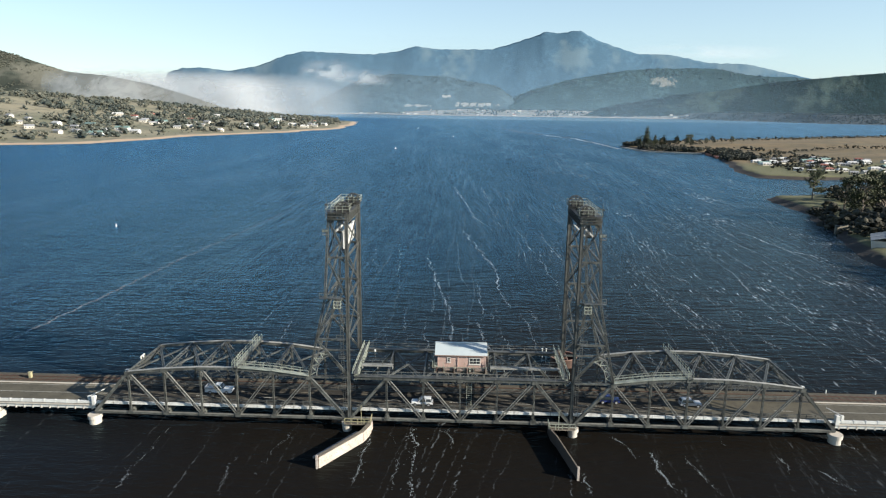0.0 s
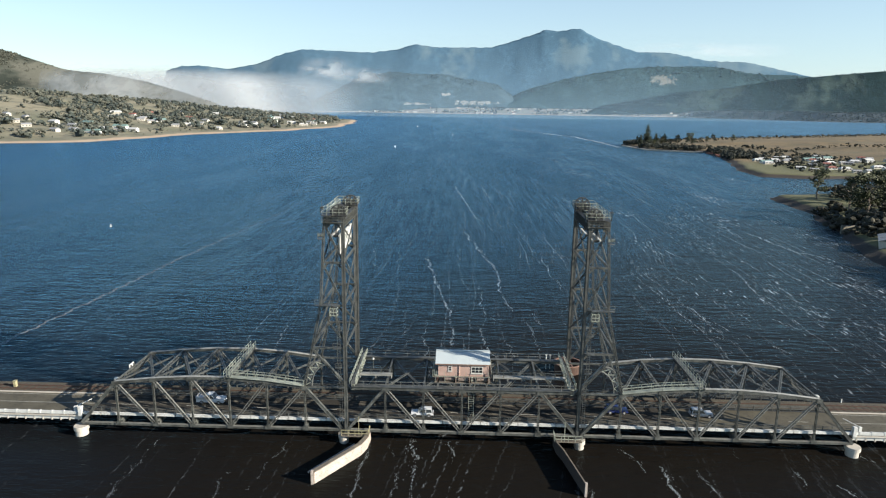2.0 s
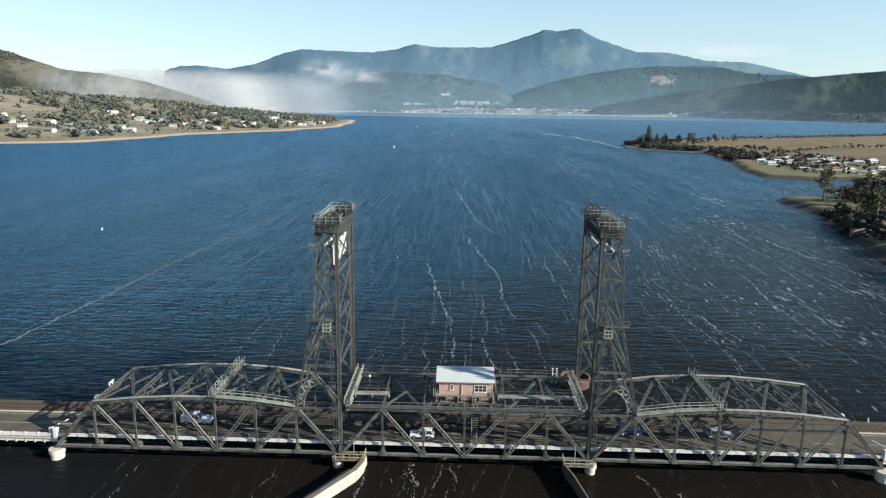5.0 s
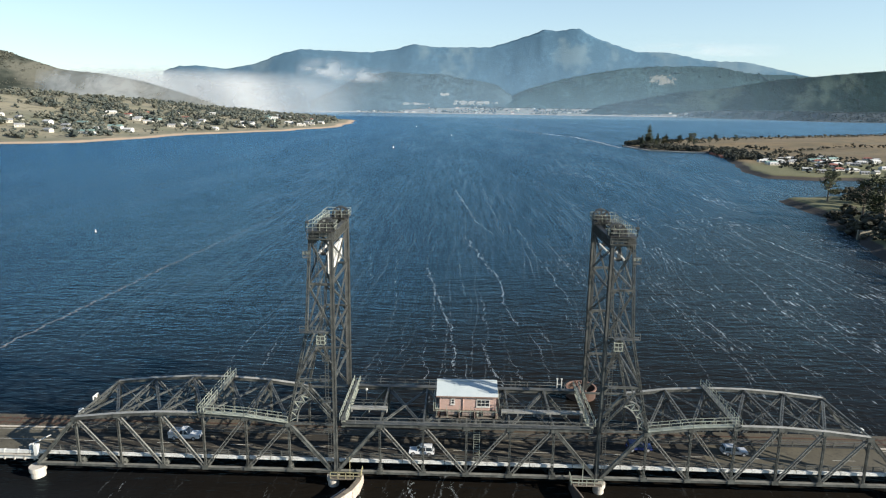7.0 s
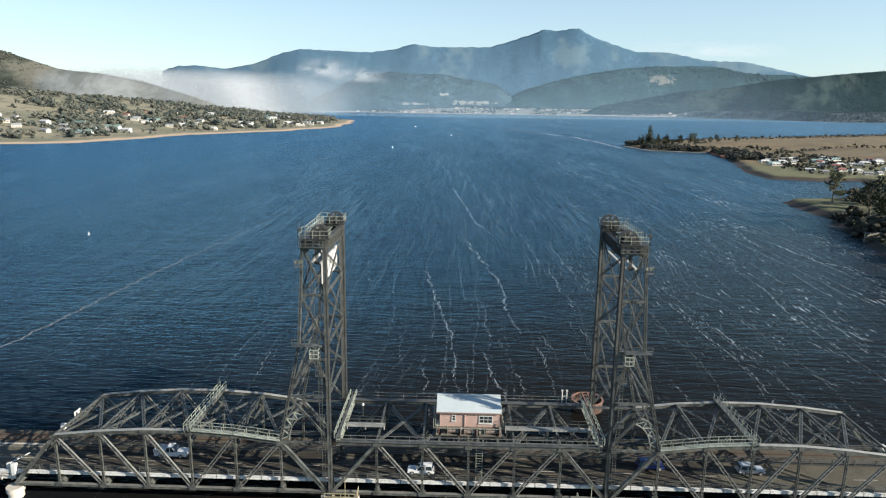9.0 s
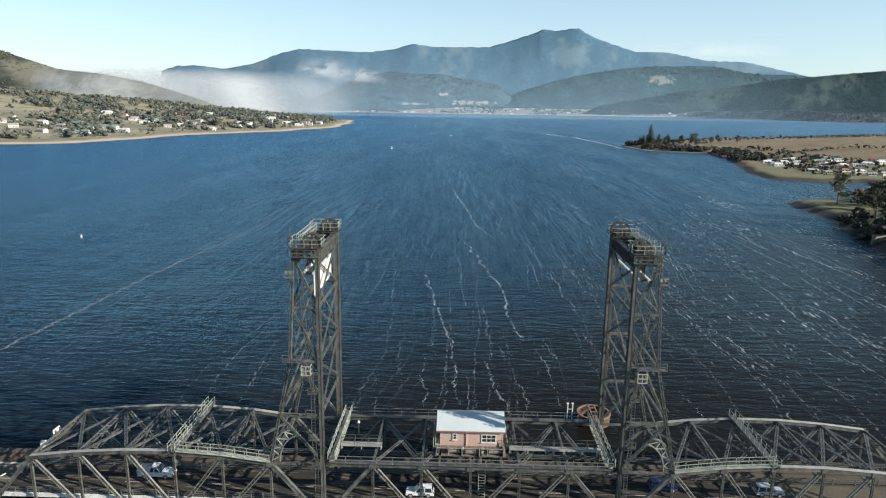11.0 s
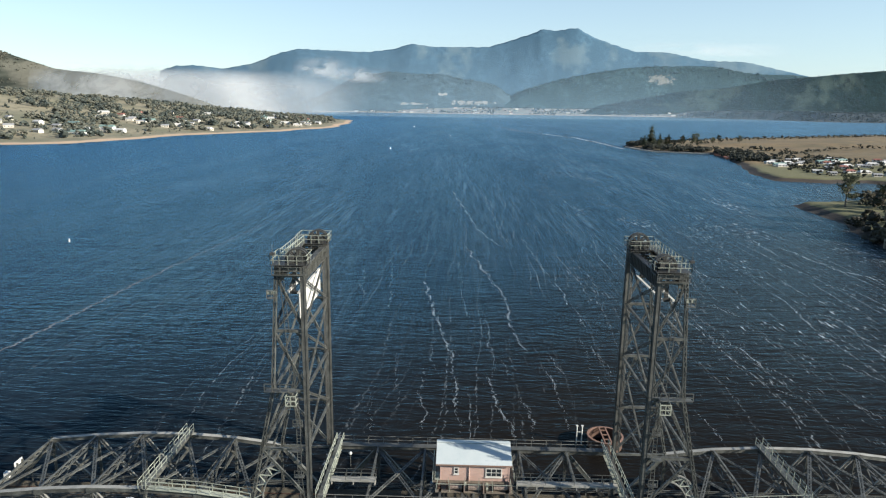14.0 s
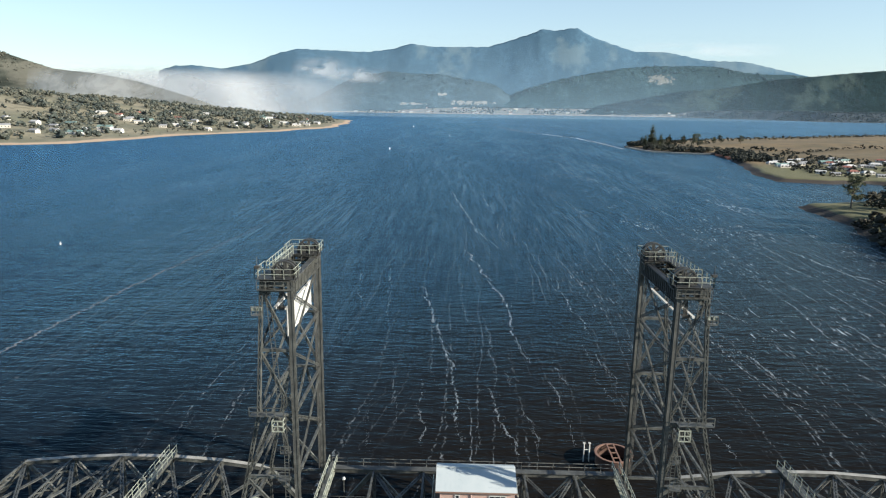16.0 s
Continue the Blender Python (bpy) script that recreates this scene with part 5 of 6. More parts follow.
def machinery():
    mc = empty("lifting_machinery")
    tagged(mc, "rusty winding drums and gears in front of the machinery house", "machinery")
    z = ZT + 0.72
    for x0, x1, y, r in ((-2.9, -1.5, 3.0, 0.4), (-0.6, 0.9, 2.9, 0.44), (2.6, 4.2, 3.0, 0.4)):
        bm = bmesh.new()
        add_tube(bm, (x0, y, z), (x1, y, z), r * 0.82, n=18)
        for x in (x0, x1):
            add_tube(bm, (x - 0.06, y, z), (x + 0.06, y, z), r, n=18)
        part("drum", bm, DUSTY, mc, "dusty rope drum")
        bm = bmesh.new()
        n, gx, gr = 20, x1 + 0.35, r * 1.7
        add_tube(bm, (gx - 0.08, y, z), (gx + 0.08, y, z), gr * 0.92, n=20)
        for k in range(n):
            a = k * math.tau / n
            p = Vector((gx, y + gr * 0.95 * math.cos(a), z + gr * 0.95 * math.sin(a)))
            add_box(bm, p.x - 0.08, p.x + 0.08, p.y - 0.07, p.y + 0.07, p.z - 0.07, p.z + 0.07)
        part("gear", bm, DUSTY, mc, "dusty toothed gear wheel")
    bm = bmesh.new()
    add_tube(bm, (-4.6, 3.9, z - 0.2), (4.9, 3.9, z - 0.2), 0.09, n=8)
    part("shaft", bm, DARK, mc)
    for x in (-4.4, -3.3, -1.1, 1.7, 4.7):
        bm = bmesh.new()
        add_box(bm, x - 0.18, x + 0.18, 2.9, 4.2, ZT + 0.31, z - 0.05)
        bmesh.ops.bevel(bm, geom=list(bm.edges), offset=0.05, segments=1, affect="EDGES")
        part("bearing", bm, PALE if x in (-1.1, 1.7) else RUST, mc)
    bm = bmesh.new()
    add_box(bm, -4.8, 4.9, 2.4, 4.25, ZT + 0.2, ZT + 0.3)
    part("bed_plate", bm, TIMBER, mc)
    bm = bmesh.new()
    for x in (-4.75, -3.0, -1.2, 0.6, 2.4, 4.8):
        add_bar(bm, (x, 2.5, ZT + 0.3), (x + 0.3 * math.sin(x * 5), 2.5, ZT + 2.3), 0.06, 0.06)
    add_bar(bm, (-4.75, 2.5, ZT + 1.35), (4.8, 2.5, ZT + 1.35), 0.06, 0.06)
    part("guard_rail", bm, PALE, mc)


machinery()


def globe_lamp(x, y, z):
    lp = empty("globe_lamp")
    tagged(lp, "small white globe lamp on a thin steel post", "lamp")
    bm = bmesh.new()
    add_tube(bm, (x, y, ZT + 0.2), (x, y, z - 0.2), 0.05, n=6)
    part("post", bm, STEEL, lp)
    bm = bmesh.new()
    bmesh.ops.create_icosphere(bm, subdivisions=2, radius=0.21)
    for v in bm.verts:
        v.co = Vector((x, y, z)) + v.co * (1.15 if v.co.z < 0 else 1.0)
    part("globe", bm, WHITE, lp, "white opal globe")


globe_lamp(-16.3, 8.0, 12.25)


# ---- old pivot caisson, buoys, wakes ----
bm = bmesh.new()
n, cx, cy, r = 32, 23.7, 34.0, 2.95
for k in range(n):
    a, b = k * math.tau / n, (k + 1) * math.tau / n
    pa, pb = Vector((math.cos(a), math.sin(a), 0)), Vector((math.cos(b), math.sin(b), 0))
    c = Vector((cx, cy, 0))
    add_bar(bm, c + (pa + pb) / 2 * (r - 0.06) + Vector((0, 0, -1.5)), c + (pa + pb) / 2 * (r - 0.06) + Vector((0, 0, 1.9)), 0.62, 0.12, (pa + pb) / 2)
caisson = tagged(part("caisson", bm, RUST), "rusty open-topped round steel caisson standing in the river", "caisson")
bm = bmesh.new()
for dx in (-0.55, 0.55):
    add_bar(bm, (cx + dx, cy - 2.85, 2.0), (cx + dx, cy + 2.85, 2.0), 0.22, 0.16, (0, 0, 1))
for dy in (-1.6, 0, 1.6):
    add_bar(bm, (cx - 0.55, cy + dy, 2.02), (cx + 0.55, cy + dy, 2.02), 0.2, 0.14, (0, 0, 1))
PALERUST = tint("pale_flaking_rust", (0.2, 0.118, 0.083))
part("ladder_frame", bm, PALERUST, caisson, "pale rusted steel frame")
bm = bmesh.new()
ring = [[bm.verts.new((cx + (r + dr) * math.cos(k * math.tau / n), cy + (r + dr) * math.sin(k * math.tau / n), z)) for k in range(n)] for dr, z in ((-0.17, 1.9), (0.17, 1.9), (0.17, 2.03), (-0.17, 2.03))]
for k in range(n):
    for a, b in zip(ring, ring[1:] + ring[:1]):
        bm.faces.new((a[k], a[(k + 1) % n], b[(k + 1) % n], b[k]))
part("rim", bm, PALERUST, caisson, "pale rusted rim")
bm = bmesh.new()
for x in (18.9, 19.8):
    add_tube(bm, (x, 34.6, -1.0), (x, 34.6, 3.3), 0.1, n=8)
    add_box(bm, x - 0.2, x + 0.2, 34.4, 34.8, 3.3, 3.38)
add_box(bm, 18.9, 19.8, 34.57, 34.63, 2.1, 2.2)
tagged(part("mooring_post", bm, WHITE), "pair of white mooring posts joined by a bar", "mooring post")


def buoy(x, y, s):
    bm = bmesh.new()
    add_tube(bm, (0, 0, -0.4), (0, 0, 0.9), 0.9, 0.7, 12)
    add_tube(bm, (0, 0, 0.9), (0, 0, 3.2), 0.28, 0.12, 8)
    add_box(bm, -0.35, 0.35, -0.05, 0.05, 2.2, 3.0)
    ob = tagged(part("buoy", bm, WHITE), "white channel buoy floating on the river", "buoy", "buoys on the river")
    ob.location, ob.scale = (x, y, 0), (s, s, s)


for x, y, s in ((-164, 192, 0.4), (-92.6, 796, 0.8), (-120, 1650, 1.0), (-20, 1180, 0.8)):
    buoy(x, y, s)


def veil_mat(name, colour, scale, low, high, top_fade, end_fade, most, sway=0.5):
    """Thin see-through stuff: noise for its density, fading towards the ends and the top of the piece."""
    m, nt, p = nodes_of(name)
    nt.nodes.remove(p)
    tc = nt.nodes.new("ShaderNodeTexCoord")
    mp = nt.nodes.new("ShaderNodeMapping")
    mp.inputs["Scale"].default_value = scale
    info = nt.nodes.new("ShaderNodeObjectInfo")
    nt.links.new(info.outputs["Random"], mp.inputs["Location"])
    nt.links.new(tc.outputs["Generated"], mp.inputs["Vector"])
    dens = ramp(nt, tex_noise(nt, mp.outputs[0], 1.0, 5, 0.6, 0.4), [(low, (0, 0, 0)), (high, (1, 1, 1))])
    sep = nt.nodes.new("ShaderNodeSeparateXYZ")
    nt.links.new(tc.outputs["Generated"], sep.inputs[0])
    wob = calc(nt, "MULTIPLY", calc(nt, "SUBTRACT", tex_noise(nt, mp.outputs[0], 0.8, 4), 0.5), sway)
    fz = ramp(nt, calc(nt, "ADD", sep.outputs[2], wob), top_fade)
    fx = ramp(nt, calc(nt, "ADD", sep.outputs[0], calc(nt, "MULTIPLY", wob, 0.6)), end_fade)
    a = calc(nt, "MULTIPLY", calc(nt, "MULTIPLY", dens, fz), calc(nt, "MULTIPLY", fx, most))
    clear = nt.nodes.new("ShaderNodeBsdfTransparent")
    dif = nt.nodes.new("ShaderNodeBsdfDiffuse")
    tra = nt.nodes.new("ShaderNodeBsdfTranslucent")
    dif.inputs[0].default_value = tra.inputs[0].default_value = (*colour, 1)
    mx = nt.nodes.new("ShaderNodeMixShader")
    mx.inputs[0].default_value = 0.4
    nt.links.new(dif.outputs[0], mx.inputs[1])
    nt.links.new(tra.outputs[0], mx.inputs[2])
    out = nt.nodes.new("ShaderNodeMixShader")
    nt.links.new(a, out.inputs[0])
    nt.links.new(clear.outputs[0], out.inputs[1])
    nt.links.new(mx.outputs[0], out.inputs[2])
    nt.links.new(out.outputs[0], nt.nodes["Material Output"].inputs["Surface"])
    return m


BLACK, FULL = (0, 0, 0), (1, 1, 1)
MIST = veil_mat("morning_mist", (0.58, 0.61, 0.62), (7, 1, 1.6), 0.12, 0.5, [(0.0, FULL), (0.55, FULL), (0.88, BLACK)],
                [(0.0, BLACK), (0.1, FULL), (0.6, FULL), (0.95, BLACK)], 0.56, 0.3)
WISP = veil_mat("mist_wisp", (0.62, 0.65, 0.66), (3, 1, 1.5), 0.3, 0.55, [(0.0, BLACK), (0.3, FULL), (0.42, FULL), (0.92, BLACK)],
                [(0.0, BLACK), (0.35, FULL), (0.5, FULL), (0.98, BLACK)], 0.8, 0.6)
CLOUD = veil_mat("thin_cloud", (0.95, 0.9, 0.87), (3, 1, 1.0), 0.36, 0.75, [(0.0, BLACK), (0.35, FULL), (0.6, FULL), (0.95, BLACK)],
                 [(0.0, BLACK), (0.3, FULL), (0.7, FULL), (1.0, BLACK)], 0.34)
HAZE = veil_mat("blue_haze", (0.37, 0.53, 0.66), (1.5, 1, 0.5), 0.0, 0.25, [(0.0, FULL), (0.2, (0.85, 0.85, 0.85)), (0.95, BLACK)],
                [(0.0, BLACK), (0.1, FULL), (0.45, FULL), (0.7, (0.22, 0.22, 0.22))], 0.34, 0.15)
FOAMY = veil_mat("foam_line", (0.85, 0.87, 0.88), (1.5, 60, 1), 0.05, 0.4, [(0.0, FULL), (1.0, FULL)], [(0.0, BLACK), (0.08, FULL), (0.4, FULL), (0.9, BLACK)], 0.27)


FARFOAM = veil_mat("far_foam_band", (0.8, 0.84, 0.87), (30, 3, 1), 0.1, 0.5, [(0.0, FULL), (1.0, FULL)], [(0.0, BLACK), (0.25, (0.6, 0.6, 0.6)), (0.6, FULL), (1.0, FULL)], 0.3)


def veil(name, label, category, x0, x1, y, z0, z1, sway, material, seed):
    xs = np.linspace(x0, x1, 60)
    zs = np.linspace(z0, z1, 8)
    rng = np.random.RandomState(seed)
    p1, p2 = rng.uniform(0, 6.28, 2)
    verts, faces = [], []
    for j, z in enumerate(zs):
        for x in xs:
            verts.append((x, y + sway * math.sin(x / 210 + p1) + 0.5 * sway * math.sin(x / 70 + p2 + j * 0.4) + 14 * j, z))
    for j in range(7):
        for i in range(59):
            k = j * 60 + i
            faces.append((k, k + 1, k + 61, k + 60))
    ob = from_arrays(name, verts, faces, material, True)
    ob.visible_shadow = False
    return tagged(ob, label, category, kind="stuff")


for k in range(5):
    veil("mist", "low bank of white morning mist below the hills", "mist", -2250 - 70 * k, -540 + 40 * k, 2980 + 230 * k, 0, 226 + 14 * k, 30, MIST, 20 + k)
veil("mist", "low bank of white morning mist below the hills", "mist", -1400, -560, 2010, 40, 190, 25, MIST, 33)
veil("mist", "wisp of mist rising from the bank", "mist", -960, -560, 3700, 190, 320, 12, WISP, 34)
veil("mist", "wisp of mist rising from the bank", "mist", -760, -380, 3750, 170, 270, 12, WISP, 37)
veil("haze", "thin blue morning haze before the far hills", "haze", -1000, 3000, 3040, 0, 420, 0, HAZE, 41)
veil("cloud", "faint thin cloud above the far ridge", "cloud", 1250, 2450, 4940, 420, 540, 5, CLOUD, 40)


def wake(name, pts, width, seed, material):
    rng = random.Random(seed)
    v, f = [], []
    for i, (a, b) in enumerate(zip(pts, pts[1:])):
        a, b = Vector(a), Vector(b)
        for k in range(40):
            p = a.lerp(b, k / 40)
            w = width * rng.uniform(0.6, 1.3)
            o = 0.4 * math.sin(k * 0.55 + i) + 0.3 * math.sin(k * 1.7)
            v += [(p.x + o - w, p.y, 0.03), (p.x + o + w, p.y, 0.03)]
    for k in range(len(v) // 2 - 1):
        f.append((2 * k, 2 * k + 1, 2 * k + 3, 2 * k + 2))
    ob = from_arrays(name, v, f, material)
    tagged(ob, "long line of white foam lying on the river", "foam line", kind="stuff")


wake("foam_line", [(-112.5, 25), (-111, 42), (-108.4, 80), (-107, 105), (-106, 130), (-100, 200), (-92, 320)], 0.3, 1, FOAMY)
wake("foam_line", [(228, 870), (226, 1000), (215, 1180), (134, 1470), (90, 1900)], 3.6, 2, FARFOAM)

FOAM = surface("white_river_foam", (0.50, 0.55, 0.57), (0.38, 0.43, 0.46), (0.25, 0.30, 0.33), 6.0, (0.55, 0.7), 0.8, relief=0.0)


def foam_line(pts, width, thick):
    """A wandering streak of foam: flecks strewn along a line that the wind drew, thinning and gathering on the way."""
    rng = random.Random(repr(pts))
    p0, p1, p2 = (rng.uniform(0, math.tau) for _ in range(3))
    v, f, run, drift = [], [], 0.0, 0.0
    whole = sum((Vector(b) - Vector(a)).length for a, b in zip(pts, pts[1:]))
    for a, b in zip(pts, pts[1:]):
        a, b = Vector((*a, 0)), Vector((*b, 0))
        d = (b - a).normalized()
        n = Vector((-d.y, d.x, 0))
        far = max(1.0, ((a + b) / 2 + Vector((0, 90, 0))).length / 170)
        step = 0.032 * far
        for k in range(int((b - a).length / step)):
            run += step
            drift = 0.97 * drift + rng.gauss(0, 0.05)
            wander = 0.3 * math.sin(run / 3.1 + p0) + 0.14 * math.sin(run / 1.1 + p1) + drift
            gather = 0.5 + 0.3 * math.sin(run / 4.1 + p2) + 0.25 * math.sin(run / 1.3 + p0) + 0.2 * math.sin(run / 0.5 + p1)
            taper = min(1.0, 0.25 + 4 * min(run, whole - run) / whole)
            if rng.random() > thick * taper * (0.12 + 0.85 * gather ** 1.3 if gather > 0 else 0.12):
                continue
            side = rng.gauss(0, 0.4 * width) if rng.random() < 0.88 else rng.gauss(0, 2.6 * width)
            c = a + d * (k * step) + n * (wander * far ** 0.5 + side * far)
            r0, r1 = width * rng.uniform(0.12, 0.5) * far, width * rng.uniform(0.05, 0.17) * far
            turn = rng.uniform(-0.7, 0.7)
            base = len(v)
            for m in range(5):
                w = m * math.tau / 5 + rng.uniform(-0.4, 0.4)
                x, y = r1 * math.cos(w), r0 * math.sin(w)
                q = c + n * (x * math.cos(turn) - y * math.sin(turn)) + d * (x * math.sin(turn) + y * math.cos(turn))
                v.append((q.x, q.y, 0.03))
            f.append(tuple(range(base, base + 5)))
    tagged(from_arrays("foam_line", v, f, FOAM), "wandering streak of white foam flecks on the river", "foam line", kind="stuff")


foam_line([(-13.7, 141.4), (-7.3, 97.9), (-3.4, 73.5), (-2.2, 49.0), (-1.5, 36.6)], 0.3, 0.9)
foam_line([(0.6, 198.8), (7.4, 153.9), (12.3, 121.5), (12.2, 92.7), (15.0, 76.2)], 0.3, 0.9)
foam_line([(-6.7, 377.1), (6.7, 236.3), (14.8, 198.9)], 0.22, 0.7)
foam_line([(5.7, 103.2), (5.6, 89.9), (6.3, 76.4), (6.0, 62.0)], 0.22, 0.7)
foam_line([(8.4, 72.6), (9.2, 63.3)], 0.22, 0.7)
foam_line([(4.4, 63.0), (5.8, 48.3), (7.9, 41.2), (8.0, 34.9)], 0.3, 0.9)
foam_line([(-10.0, 66.9), (-9.3, 51.2), (-8.4, 43.0), (-9.0, 36.3)], 0.22, 0.7)
foam_line([(10.7, 55.2), (11.9, 41.4), (11.7, 34.2)], 0.22, 0.7)
foam_line([(17.5, 68.4), (18.5, 58.9), (18.9, 46.9), (17.8, 39.3)], 0.22, 0.7)
foam_line([(31.0, 151.9), (30.6, 127.4), (32.5, 96.9)], 0.22, 0.7)
foam_line([(30.8, 83.4), (32.1, 64.5)], 0.22, 0.7)
foam_line([(29.3, 91.3), (28.1, 69.9), (29.1, 53.2)], 0.16, 0.5)
foam_line([(19.5, 80.6), (21.3, 64.0)], 0.22, 0.7)
foam_line([(-1.9, 169.4), (-0.7, 115.2), (3.1, 90.9)], 0.16, 0.5)
foam_line([(-16.9, 76.0), (-14.7, 57.1), (-13.3, 44.0)], 0.16, 0.5)
foam_line([(-8.8, 109.5), (-8.0, 71.6), (-6.0, 60.8)], 0.16, 0.5)
foam_line([(-27.3, 172.7), (-21.9, 110.7), (-19.9, 93.6)], 0.16, 0.5)
foam_line([(-20.1, 57.9), (-17.6, 35.3)], 0.16, 0.5)
foam_line([(1.5, 49.0), (2.1, 36.8)], 0.16, 0.5)
foam_line([(-36.2, 158.3), (-30.7, 118.6)], 0.16, 0.5)
foam_line([(13.5, 411.3), (16.8, 252.0), (19.8, 200.4)], 0.16, 0.5)
foam_line([(25.4, 224.7), (29.8, 134.7)], 0.16, 0.5)
foam_line([(81.5, 172.8), (86.8, 146.8)], 0.22, 0.7)
foam_line([(135.2, 208.2), (137.6, 167.8), (143.2, 156.5), (141.8, 134.2)], 0.3, 0.9)
foam_line([(63.1, 93.9), (67.8, 81.4), (68.7, 67.2)], 0.3, 0.9)
foam_line([(85.4, 117.1), (97.8, 114.9), (106.1, 108.9)], 0.22, 0.7)
foam_line([(87.5, 75.0), (88.5, 68.4), (91.4, 64.9)], 0.3, 0.9)
foam_line([(73.8, 120.1), (77.2, 108.6)], 0.22, 0.7)
foam_line([(44.4, 47.4), (45.2, 36.6)], 0.22, 0.7)
foam_line([(65.4, 59.8), (67.5, 54.0)], 0.22, 0.7)
foam_line([(157.3, 349.4), (158.2, 281.0)], 0.22, 0.7)
foam_line([(130.8, 235.4), (127.0, 189.6)], 0.22, 0.7)
foam_line([(99.2, 89.0), (103.5, 78.1)], 0.22, 0.7)
foam_line([(123.6, 121.2), (125.5, 104.6)], 0.22, 0.7)
foam_line([(77.1, 54.5), (79.2, 47.1)], 0.22, 0.7)
foam_line([(131.0, 374.7), (139.1, 288.8)], 0.16, 0.5)
foam_line([(163.6, 246.5), (169.7, 211.5)], 0.16, 0.5)
foam_line([(-52.7, -1.2), (-52.6, -11.1), (-52.3, -20.7)], 0.22, 0.7)
foam_line([(-37.3, -10.8), (-36.1, -21.6)], 0.16, 0.5)
foam_line([(-30.1, -0.6), (-31.7, -5.8), (-31.8, -17.6)], 0.16, 0.5)
foam_line([(-15.6, 0.9), (-15.7, -5.9), (-17.3, -19.9)], 0.22, 0.7)
foam_line([(-12.1, -0.6), (-10.6, -7.5), (-10.1, -19.2)], 0.16, 0.5)
foam_line([(-8.2, 1.1), (-7.7, -8.2), (-7.4, -20.6)], 0.3, 0.9)
foam_line([(27.6, 0.2), (30.2, -7.4)], 0.22, 0.7)
foam_line([(32.7, -5.5), (32.9, -11.3), (34.7, -18.4)], 0.3, 0.9)
foam_line([(38.7, -6.1), (40.1, -18.1)], 0.22, 0.7)
foam_line([(46.8, 2.3), (47.0, -3.7)], 0.16, 0.5)
foam_line([(54.1, -5.8), (54.4, -11.0)], 0.22, 0.7)
foam_line([(59.3, -9.4), (61.4, -16.2)], 0.22, 0.7)
foam_line([(68.1, -0.2), (69.8, -2.5)], 0.22, 0.7)
foam_line([(-1.8, 1.5), (-1.4, -6.4)], 0.22, 0.7)
foam_line([(20.4, -12.0), (20.1, -19.1)], 0.22, 0.7)


# ---- vehicles ----
def rounded(bm, amount):
    bmesh.ops.bevel(bm, geom=list(bm.edges), offset=amount, segments=2, affect="EDGES")


